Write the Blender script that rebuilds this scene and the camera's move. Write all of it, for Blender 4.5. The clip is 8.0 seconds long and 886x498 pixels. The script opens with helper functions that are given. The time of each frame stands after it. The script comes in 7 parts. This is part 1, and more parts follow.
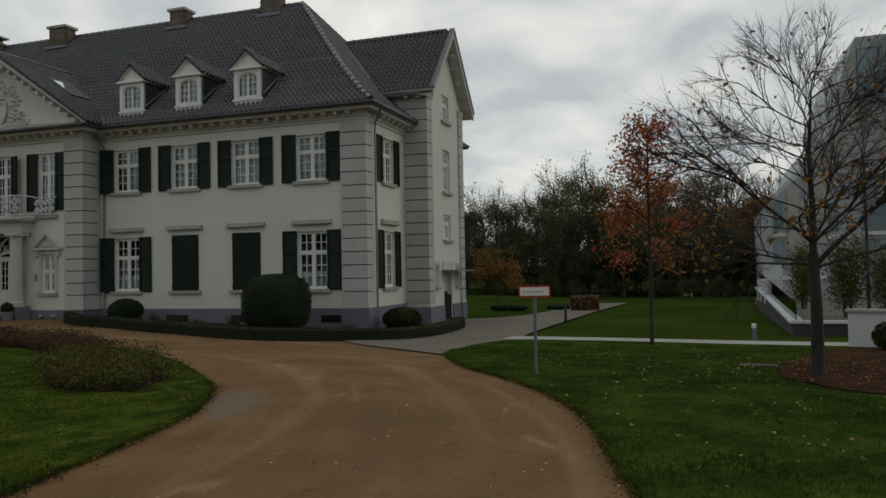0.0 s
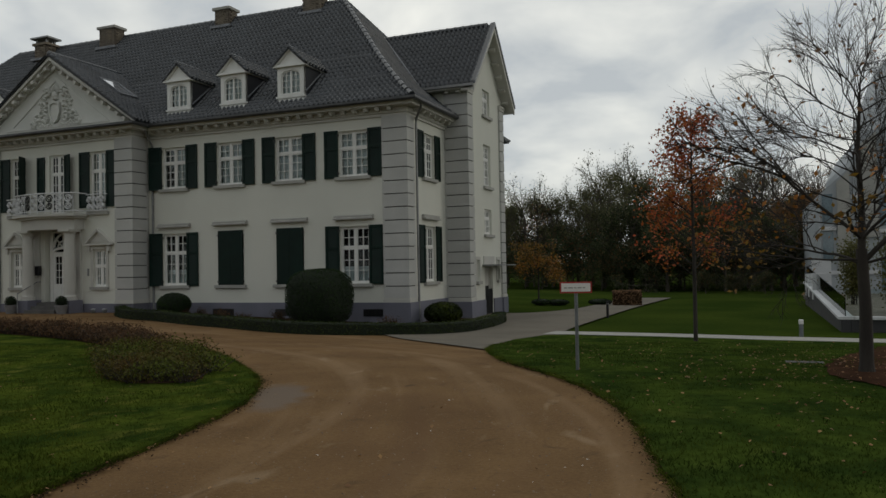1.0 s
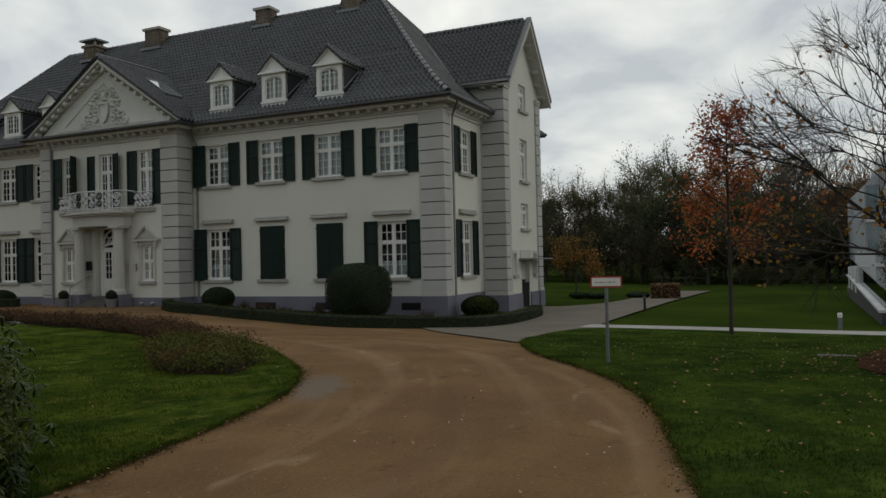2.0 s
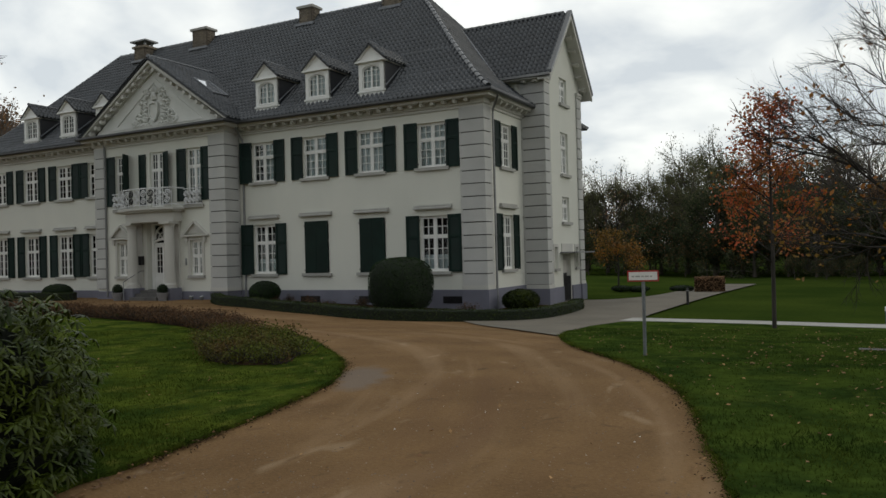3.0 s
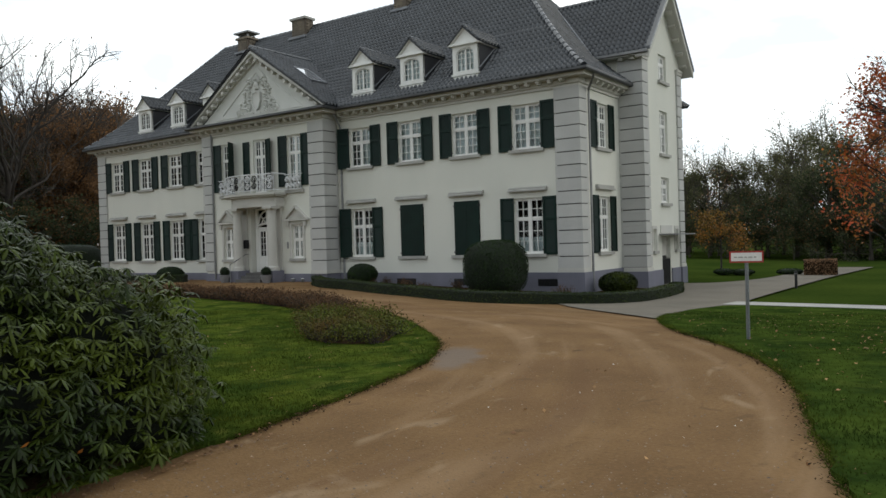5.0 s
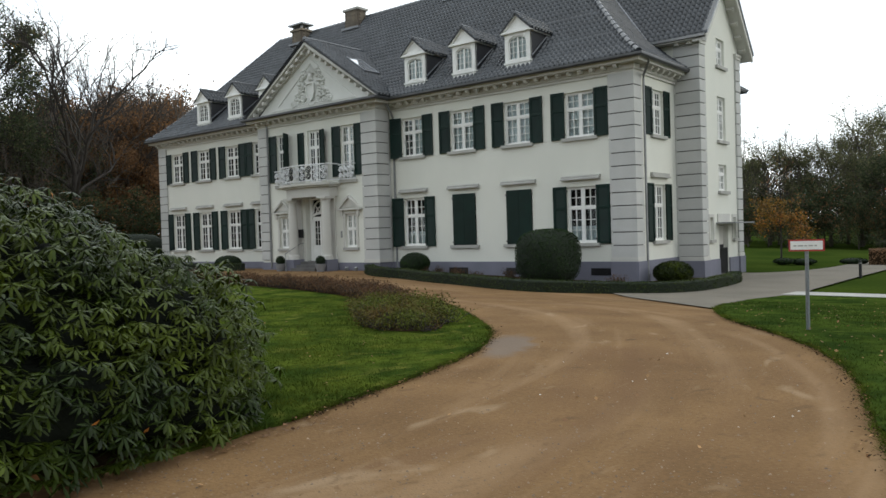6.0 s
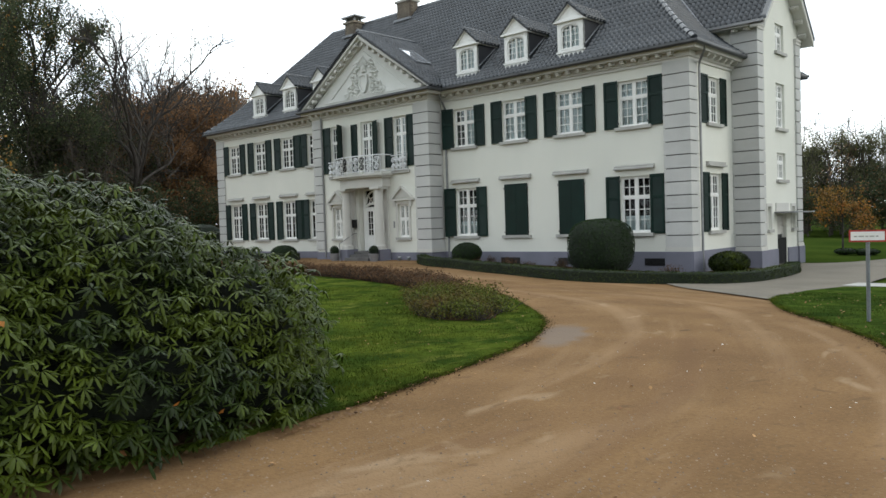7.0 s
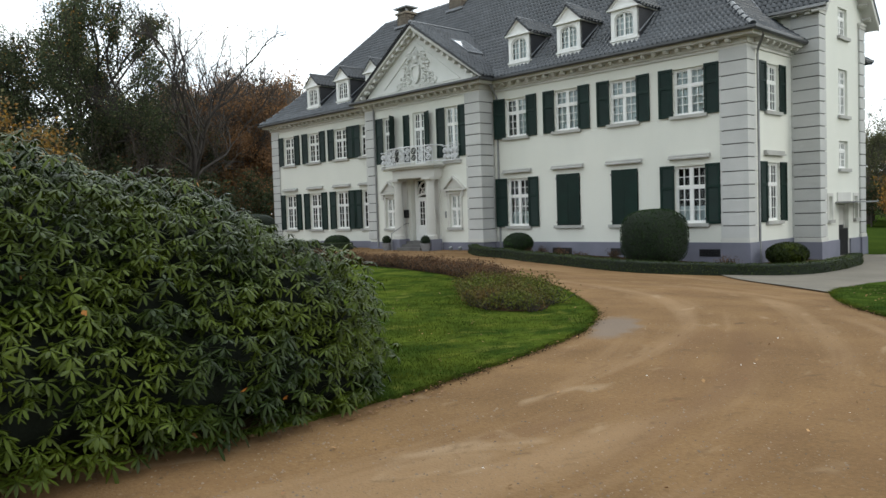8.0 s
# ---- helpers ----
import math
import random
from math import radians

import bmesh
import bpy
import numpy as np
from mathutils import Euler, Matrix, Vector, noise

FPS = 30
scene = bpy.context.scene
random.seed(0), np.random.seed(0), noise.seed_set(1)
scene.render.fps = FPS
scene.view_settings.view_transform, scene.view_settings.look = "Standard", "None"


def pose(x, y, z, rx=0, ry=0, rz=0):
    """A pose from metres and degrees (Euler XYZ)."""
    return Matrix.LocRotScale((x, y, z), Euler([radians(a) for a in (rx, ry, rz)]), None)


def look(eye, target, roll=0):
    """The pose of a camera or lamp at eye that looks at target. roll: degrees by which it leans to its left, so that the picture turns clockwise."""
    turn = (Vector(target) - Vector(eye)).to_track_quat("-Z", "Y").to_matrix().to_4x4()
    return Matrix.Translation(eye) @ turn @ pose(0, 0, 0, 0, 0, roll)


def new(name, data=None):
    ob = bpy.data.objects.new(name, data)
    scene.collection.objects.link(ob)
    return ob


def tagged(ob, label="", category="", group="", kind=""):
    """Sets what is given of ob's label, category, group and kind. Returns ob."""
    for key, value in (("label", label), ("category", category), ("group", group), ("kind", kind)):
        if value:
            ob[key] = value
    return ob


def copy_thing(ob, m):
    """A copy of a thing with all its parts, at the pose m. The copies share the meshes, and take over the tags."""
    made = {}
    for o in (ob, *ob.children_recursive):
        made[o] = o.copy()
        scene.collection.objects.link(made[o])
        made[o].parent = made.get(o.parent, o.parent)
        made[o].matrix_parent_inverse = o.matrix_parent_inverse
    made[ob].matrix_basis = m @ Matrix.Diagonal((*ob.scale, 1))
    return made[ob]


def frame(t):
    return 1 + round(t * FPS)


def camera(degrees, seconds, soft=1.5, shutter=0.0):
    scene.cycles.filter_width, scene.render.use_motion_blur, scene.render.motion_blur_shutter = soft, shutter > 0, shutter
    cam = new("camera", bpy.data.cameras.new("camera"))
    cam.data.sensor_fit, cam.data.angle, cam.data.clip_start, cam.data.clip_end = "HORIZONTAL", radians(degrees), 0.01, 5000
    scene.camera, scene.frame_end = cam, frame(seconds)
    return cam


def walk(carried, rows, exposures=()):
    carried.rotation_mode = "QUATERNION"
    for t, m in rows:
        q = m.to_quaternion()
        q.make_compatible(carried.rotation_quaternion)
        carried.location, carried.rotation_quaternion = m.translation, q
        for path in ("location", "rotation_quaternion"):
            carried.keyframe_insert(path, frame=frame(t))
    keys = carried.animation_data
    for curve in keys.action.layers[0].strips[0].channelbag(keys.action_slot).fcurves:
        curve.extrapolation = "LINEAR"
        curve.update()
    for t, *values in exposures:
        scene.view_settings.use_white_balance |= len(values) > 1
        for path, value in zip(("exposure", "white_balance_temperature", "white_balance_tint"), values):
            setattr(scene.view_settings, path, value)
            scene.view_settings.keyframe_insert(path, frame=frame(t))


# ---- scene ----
cam = camera(60.1, 8.0)
PATH = [
    (0, (12.106, -24.505, 1.569), (11.463, -22.612, 1.629), -1.1),
    (0.5, (12.062, -24.497, 1.567), (11.374, -22.62, 1.622), -1.1),
    (1, (12.13, -24.597, 1.601), (11.387, -22.741, 1.647), -1.1),
    (1.5, (12.236, -24.74, 1.62), (11.446, -22.903, 1.658), -1.2),
    (3, (12.535, -25.12, 1.661), (11.597, -23.354, 1.676), -1.5),
    (3.5, (12.559, -25.134, 1.661), (11.572, -23.394, 1.67), -1.6),
    (4, (12.566, -25.128, 1.659), (11.534, -23.415, 1.66), -1.7),
    (4.5, (12.564, -25.133, 1.64), (11.474, -23.456, 1.631), -1.7),
    (6, (12.601, -25.18, 1.609), (11.342, -23.627, 1.565), -1.8),
    (6.5, (12.655, -25.28, 1.623), (11.347, -23.767, 1.568), -1.8),
    (7, (12.684, -25.369, 1.633), (11.325, -23.903, 1.566), -1.9),
    (7.5, (12.764, -25.488, 1.669), (11.361, -24.066, 1.59), -1.8),
    (8, (12.771, -25.504, 1.677), (11.318, -24.132, 1.586), -1.9),
]
EXPOSURES = [(0.0, -0.84, 6750, 5), (1.5, -0.80, 6700, 5), (3.0, -0.40, 6650, 5), (3.5, -0.21, 6600, 5), (4.5, 0.02, 6500, 5), (6.0, 0.52, 6350, 5), (8.0, 0.84, 6300, 4)]
walk(cam, [(t, look(eye, target, roll)) for t, eye, target, roll in PATH], EXPOSURES)


# ---- world, sun and sky ----
def build_world():
    w = bpy.data.worlds.new("overcast_sky")
    scene.world = w
    w.use_nodes = True
    nt = w.node_tree
    nt.nodes.clear()
    n, l = nt.nodes, nt.links
    out, bg = n.new("ShaderNodeOutputWorld"), n.new("ShaderNodeBackground")
    sky = n.new("ShaderNodeTexSky")
    sky.sky_type, sky.sun_disc = "NISHITA", False
    sky.sun_elevation, sky.sun_rotation = radians(SUN_ELEVATION), radians(SUN_AZIMUTH)
    dim = n.new("ShaderNodeVectorMath")
    dim.operation = "SCALE"
    dim.inputs["Scale"].default_value = 0.12
    l.new(sky.outputs[0], dim.inputs[0])
    # a cloud layer, laid out on a flat sheet high above
    co, sep = n.new("ShaderNodeTexCoord"), n.new("ShaderNodeSeparateXYZ")
    l.new(co.outputs["Generated"], sep.inputs[0])
    up = n.new("ShaderNodeMath")
    up.operation, up.inputs[1].default_value = "MAXIMUM", 0.0
    l.new(sep.outputs["Z"], up.inputs[0])
    off = n.new("ShaderNodeMath")
    off.operation, off.inputs[1].default_value = "ADD", 0.32
    l.new(up.outputs[0], off.inputs[0])
    comb = n.new("ShaderNodeCombineXYZ")
    for k, a in enumerate("XY"):
        d = n.new("ShaderNodeMath")
        d.operation = "DIVIDE"
        l.new(sep.outputs[a], d.inputs[0])
        l.new(off.outputs[0], d.inputs[1])
        l.new(d.outputs[0], comb.inputs[k])
    cloud = n.new("ShaderNodeTexNoise")
    cloud.inputs["Scale"].default_value, cloud.inputs["Detail"].default_value = 2.6, 7
    cloud.inputs["Roughness"].default_value, cloud.inputs["Distortion"].default_value = 0.52, 0.25
    l.new(comb.outputs[0], cloud.inputs["Vector"])
    ramp = n.new("ShaderNodeValToRGB")
    ramp.color_ramp.elements[0].position, ramp.color_ramp.elements[1].position = 0.39, 0.71
    ramp.color_ramp.elements[0].color = (0.60, 0.63, 0.685, 1)
    ramp.color_ramp.elements[1].color = (1.11, 1.095, 1.07, 1)
    l.new(cloud.outputs["Fac"], ramp.inputs[0])
    mix = n.new("ShaderNodeMix")
    mix.data_type, mix.inputs["Factor"].default_value = "RGBA", 0.9
    l.new(dim.outputs[0], mix.inputs["A"])
    l.new(ramp.outputs[0], mix.inputs["B"])
    # the cloud layer is thin and bright on the sun's side, thick and dull opposite
    dot = n.new("ShaderNodeVectorMath")
    dot.operation = "DOT_PRODUCT"
    dot.inputs[1].default_value = Vector((-0.80, 0.57, 0.20)).normalized()
    l.new(co.outputs["Generated"], dot.inputs[0])
    side = n.new("ShaderNodeMapRange")
    side.interpolation_type = "SMOOTHSTEP"
    for key, value in (("From Min", -0.7), ("From Max", 0.9), ("To Min", 0.97), ("To Max", 1.56)):
        side.inputs[key].default_value = value
    l.new(dot.outputs["Value"], side.inputs["Value"])
    lit = n.new("ShaderNodeVectorMath")
    lit.operation = "SCALE"
    l.new(mix.outputs["Result"], lit.inputs[0])
    l.new(side.outputs[0], lit.inputs["Scale"])
    l.new(lit.outputs[0], bg.inputs["Color"])
    bg.inputs["Strength"].default_value = 1.0
    l.new(bg.outputs[0], out.inputs[0])
    sun = bpy.data.lights.new("sun", "SUN")
    sun.energy, sun.angle, sun.color = 0.42, radians(25), (1.0, 0.94, 0.86)
    s = new("sun", sun)
    az, el = radians(SUN_AZIMUTH), radians(SUN_ELEVATION)
    way = Vector((math.sin(az) * math.cos(el), math.cos(az) * math.cos(el), math.sin(el)))
    s.matrix_world = look(way * 100, (0, 0, 0))


SUN_ELEVATION, SUN_AZIMUTH = 22.0, 68.0
build_world()


# ---- materials ----
def material(name, base, second=None, rough=0.8, scale=1.2, fine=30.0, bump=0.15, metal=0.0, island=0.0, each=0.0, stretch=(1, 1, 1), mix_lo=0.35, mix_hi=0.65, spec=0.5, bump_scale=None, dist=0.02, fine_amount=0.35):
    """Two colours mixed by a broad noise, a fine grain over it, relief, and a little variation from piece to piece."""
    m = bpy.data.materials.new(name)
    m.use_nodes = True
    nt = m.node_tree
    n, l = nt.nodes, nt.links
    b = n["Principled BSDF"]
    second = second or tuple(c * 0.78 for c in base)
    geo, mp = n.new("ShaderNodeNewGeometry"), n.new("ShaderNodeMapping")
    mp.inputs["Scale"].default_value = stretch
    l.new(geo.outputs["Position"], mp.inputs["Vector"])
    broad, grain = n.new("ShaderNodeTexNoise"), n.new("ShaderNodeTexNoise")
    for tex, s, d in ((broad, scale, 6), (grain, fine, 4)):
        tex.inputs["Scale"].default_value, tex.inputs["Detail"].default_value = s, d
        l.new(mp.outputs[0], tex.inputs["Vector"])
    ramp = n.new("ShaderNodeValToRGB")
    ramp.color_ramp.elements[0].position, ramp.color_ramp.elements[1].position = mix_lo, mix_hi
    ramp.color_ramp.elements[0].color, ramp.color_ramp.elements[1].color = (*second, 1), (*base, 1)
    l.new(broad.outputs["Fac"], ramp.inputs[0])
    # grain: brightness about 1
    amount = n.new("ShaderNodeMath")
    amount.operation, amount.inputs[1].default_value, amount.inputs[2].default_value = "MULTIPLY_ADD", fine_amount * 2, 1 - fine_amount
    l.new(grain.outputs["Fac"], amount.inputs[0])
    last = amount
    for value, src in ((island, "Random Per Island"), (each, "")):
        if value:
            add = n.new("ShaderNodeMath")
            add.operation, add.inputs[1].default_value, add.inputs[2].default_value = "MULTIPLY_ADD", value * 2, 1 - value
            l.new(geo.outputs["Random Per Island"] if src else n.new("ShaderNodeObjectInfo").outputs["Random"], add.inputs[0])
            mul = n.new("ShaderNodeMath")
            mul.operation = "MULTIPLY"
            l.new(last.outputs[0], mul.inputs[0])
            l.new(add.outputs[0], mul.inputs[1])
            last = mul
    sc = n.new("ShaderNodeVectorMath")
    sc.operation = "SCALE"
    l.new(ramp.outputs[0], sc.inputs[0])
    l.new(last.outputs[0], sc.inputs["Scale"])
    l.new(sc.outputs[0], b.inputs["Base Color"])
    b.inputs["Roughness"].default_value, b.inputs["Metallic"].default_value = rough, metal
    b.inputs["Specular IOR Level"].default_value = spec
    if bump:
        bp = n.new("ShaderNodeBump")
        bp.inputs["Strength"].default_value, bp.inputs["Distance"].default_value = bump, dist
        if bump_scale:
            bn = n.new("ShaderNodeTexNoise")
            bn.inputs["Scale"].default_value, bn.inputs["Detail"].default_value = bump_scale, 5
            l.new(mp.outputs[0], bn.inputs["Vector"])
            l.new(bn.outputs["Fac"], bp.inputs["Height"])
        else:
            l.new(grain.outputs["Fac"], bp.inputs["Height"])
        l.new(bp.outputs[0], b.inputs["Normal"])
    return m


def glass_material(name, tint=(0.9, 0.95, 0.95)):
    """Thin window glass: clear, with a mirror that grows at a slant."""
    m = bpy.data.materials.new(name)
    m.use_nodes = True
    n, l = m.node_tree.nodes, m.node_tree.links
    n.remove(n["Principled BSDF"])
    out = n["Material Output"]
    clear, gloss, mix, fr = n.new("ShaderNodeBsdfTransparent"), n.new("ShaderNodeBsdfGlossy"), n.new("ShaderNodeMixShader"), n.new("ShaderNodeFresnel")
    clear.inputs["Color"].default_value = (*tint, 1)
    gloss.inputs["Roughness"].default_value = 0.03
    fr.inputs["IOR"].default_value = 1.35
    l.new(fr.outputs[0], mix.inputs[0])
    l.new(clear.outputs[0], mix.inputs[1])
    l.new(gloss.outputs[0], mix.inputs[2])
    l.new(mix.outputs[0], out.inputs["Surface"])
    return m


def leaf_material(name, a, b_, rough=0.5, through_light=0.25, spec=0.4, each=0.0):
    m = material(name, a, b_, rough, 1.5, 9.0, 0.0, island=0.28, each=each, spec=spec, mix_lo=0.4, mix_hi=0.6)
    n, l = m.node_tree.nodes, m.node_tree.links
    b = n["Principled BSDF"]
    tr, mix = n.new("ShaderNodeBsdfTranslucent"), n.new("ShaderNodeMixShader")
    l.new(b.inputs["Base Color"].links[0].from_socket, tr.inputs["Color"])
    mix.inputs[0].default_value = through_light
    l.new(b.outputs[0], mix.inputs[1])
    l.new(tr.outputs[0], mix.inputs[2])
    l.new(mix.outputs[0], n["Material Output"].inputs["Surface"])
    return m


STUCCO = material("cream_stucco", (0.685, 0.685, 0.625), (0.64, 0.645, 0.59), 0.9, 0.5, 60, 0.12, stretch=(1, 1, 0.45), fine_amount=0.06)
QUOIN = material("grey_stone", (0.50, 0.50, 0.485), (0.445, 0.447, 0.435), 0.85, 0.9, 45, 0.12, each=0.05, fine_amount=0.08)
CORNICE = material("pale_grey_render", (0.56, 0.55, 0.515), (0.50, 0.495, 0.465), 0.85, 0.8, 40, 0.08, fine_amount=0.07)
TYMPANUM = material("pale_pediment_render", (0.63, 0.635, 0.605), (0.56, 0.565, 0.54), 0.88, 0.9, 40, 0.1, fine_amount=0.08)
GUTTER = material("dark_zinc_gutter", (0.085, 0.088, 0.092), (0.06, 0.062, 0.066), 0.45, 2.0, 30, 0.05, metal=0.3)
# trim grey; on lintels and sills the mouldings' shading is put into it
LINTEL = material("grey_stone_trim", (0.42, 0.415, 0.39), (0.34, 0.337, 0.32), 0.85, 1.5, 40, 0.1, fine_amount=0.12)
PLINTH = material("blue_grey_plinth", (0.185, 0.185, 0.235), (0.145, 0.15, 0.19), 0.85, 0.7, 40, 0.15, fine_amount=0.12)
TILE = material("anthracite_roof_tile", (0.046, 0.053, 0.063), (0.030, 0.035, 0.043), 0.24, 0.5, 20, 0.08, island=0.2, each=0.2, spec=0.75)
SLATE = material("dark_slate_cheek", (0.026, 0.028, 0.034), None, 0.6, 1.5, 30, 0.1)
LEAD = material("grey_lead_flashing", (0.20, 0.21, 0.23), None, 0.5, 2.0, 30, 0.1, metal=0.3)
ZINC = material("weathered_zinc", (0.27, 0.275, 0.28), (0.20, 0.205, 0.21), 0.5, 2.0, 30, 0.05, metal=0.25)
SHUTTER = material("dark_green_paint", (0.0038, 0.020, 0.0145), (0.0026, 0.0135, 0.010), 0.5, 1.5, 25, 0.05, each=0.12, spec=0.22)
WHITE = material("white_paint", (0.80, 0.80, 0.78), (0.74, 0.74, 0.72), 0.5, 2.0, 30, 0.03, fine_amount=0.05)
CURTAIN = material("white_net_curtain", (0.74, 0.74, 0.75), (0.56, 0.57, 0.60), 0.9, 2.5, 14, 0.3, stretch=(5, 5, 0.4), fine_amount=0.15)
# the darkness of the unlit rooms is put into this colour
DARKROOM = material("painted_room_dark", (0.014, 0.013, 0.013), None, 0.95, 1, 10, 0.0)
GLASS = glass_material("window_glass")
CHIMNEY = material("yellow_grey_brick", (0.215, 0.180, 0.135), (0.130, 0.112, 0.090), 0.9, 2.5, 30, 0.2, each=0.12, fine_amount=0.2)
IRON = material("white_wrought_iron", (0.80, 0.81, 0.83), None, 0.5, 3, 30, 0.05)
BLACK = material("black_paint", (0.012, 0.012, 0.014), None, 0.5, 3, 30, 0.05)
STEP = material("worn_grey_stone", (0.125, 0.12, 0.116), (0.085, 0.082, 0.08), 0.85, 2.0, 40, 0.2)
GRASS = material("short_lawn_turf", (0.070, 0.094, 0.014), (0.027, 0.047, 0.009), 0.95, 1.3, 9, 0.6, mix_lo=0.38, mix_hi=0.62, fine_amount=0.6, bump_scale=35, dist=0.04, spec=0.0)
# the east lawn's deeper green, with its shade painted in as a darker tone
TURF = material("shade_toned_east_turf", (0.048, 0.074, 0.013), (0.022, 0.040, 0.009), 0.95, 1.3, 9, 0.6, mix_lo=0.38, mix_hi=0.62, fine_amount=0.6, bump_scale=35, dist=0.04, spec=0.0)
MEADOW = material("distant_turf", (0.045, 0.066, 0.012), (0.027, 0.046, 0.009), 0.95, 0.22, 8, 0.5, fine_amount=0.3, spec=0.0)
GRAVEL = material("brown_bound_gravel", (0.212, 0.128, 0.060), (0.142, 0.084, 0.039), 0.95, 0.8, 24, 0.6, fine_amount=0.32, bump_scale=45, dist=0.016, spec=0.08, mix_lo=0.3, mix_hi=0.7)


def add_scuffs(m, colour, scale, stretch, lo, hi, turn):
    """Pale worn streaks over a material's own colour."""
    n, l = m.node_tree.nodes, m.node_tree.links
    b = n["Principled BSDF"]
    src = b.inputs["Base Color"].links[0].from_socket
    geo, mp, tex, ramp, mix = n.new("ShaderNodeNewGeometry"), n.new("ShaderNodeMapping"), n.new("ShaderNodeTexNoise"), n.new("ShaderNodeMapRange"), n.new("ShaderNodeMix")
    mp.inputs["Scale"].default_value, mp.inputs["Rotation"].default_value = stretch, (0, 0, radians(turn))
    l.new(geo.outputs["Position"], mp.inputs["Vector"])
    tex.inputs["Scale"].default_value, tex.inputs["Detail"].default_value, tex.inputs["Distortion"].default_value = scale, 5, 0.6
    l.new(mp.outputs[0], tex.inputs["Vector"])
    ramp.inputs["From Min"].default_value, ramp.inputs["From Max"].default_value, ramp.inputs["To Max"].default_value = lo, hi, 0.8
    l.new(tex.outputs["Fac"], ramp.inputs["Value"])
    mix.data_type = "RGBA"
    l.new(ramp.outputs[0], mix.inputs["Factor"])
    l.new(src, mix.inputs["A"])
    mix.inputs["B"].default_value = (*colour, 1)
    l.new(mix.outputs["Result"], b.inputs["Base Color"])


def add_tracks(m, colour, across, along, lo, hi, amount, seed):
    """Worn tracks that follow the drive's bend: a noise drawn out along circles round the bend's centre."""
    n, l = m.node_tree.nodes, m.node_tree.links
    b = n["Principled BSDF"]
    src = b.inputs["Base Color"].links[0].from_socket
    geo, off, flat, sep = n.new("ShaderNodeNewGeometry"), n.new("ShaderNodeVectorMath"), n.new("ShaderNodeVectorMath"), n.new("ShaderNodeSeparateXYZ")
    off.operation, off.inputs[1].default_value = "SUBTRACT", (-3.5, -21.5, 0)
    l.new(geo.outputs["Position"], off.inputs[0])
    flat.operation, flat.inputs[1].default_value = "MULTIPLY", (1, 1, 0)
    l.new(off.outputs[0], flat.inputs[0])
    size, ang, comb = n.new("ShaderNodeVectorMath"), n.new("ShaderNodeMath"), n.new("ShaderNodeCombineXYZ")
    size.operation, ang.operation = "LENGTH", "ARCTAN2"
    l.new(flat.outputs[0], size.inputs[0])
    l.new(flat.outputs[0], sep.inputs[0])
    l.new(sep.outputs["Y"], ang.inputs[0])
    l.new(sep.outputs["X"], ang.inputs[1])
    l.new(size.outputs["Value"], comb.inputs[0])
    l.new(ang.outputs[0], comb.inputs[1])
    comb.inputs[2].default_value = seed
    mp, tex, ramp, mix = n.new("ShaderNodeMapping"), n.new("ShaderNodeTexNoise"), n.new("ShaderNodeMapRange"), n.new("ShaderNodeMix")
    mp.inputs["Scale"].default_value = (across, along * 13.0, 1)
    l.new(comb.outputs[0], mp.inputs["Vector"])
    tex.inputs["Scale"].default_value, tex.inputs["Detail"].default_value, tex.inputs["Distortion"].default_value = 1.0, 5, 0.9
    l.new(mp.outputs[0], tex.inputs["Vector"])
    ramp.interpolation_type = "SMOOTHSTEP"
    for key, value in (("From Min", lo), ("From Max", hi), ("To Max", amount)):
        ramp.inputs[key].default_value = value
    l.new(tex.outputs["Fac"], ramp.inputs["Value"])
    mix.data_type = "RGBA"
    l.new(ramp.outputs[0], mix.inputs["Factor"])
    l.new(src, mix.inputs["A"])
    mix.inputs["B"].default_value = (*colour, 1)
    l.new(mix.outputs["Result"], b.inputs["Base Color"])


add_tracks(GRAVEL, (0.262, 0.170, 0.094), 1.3, 0.14, 0.46, 0.70, 0.75, 3.0)
add_tracks(GRAVEL, (0.140, 0.080, 0.040), 1.0, 0.18, 0.50, 0.74, 0.75, 11.0)
add_tracks(GRAVEL, (0.31, 0.222, 0.138), 2.2, 0.9, 0.60, 0.76, 0.62, 23.0)
add_tracks(GRAVEL, (0.120, 0.070, 0.037), 3.4, 2.2, 0.62, 0.80, 0.65, 31.0)


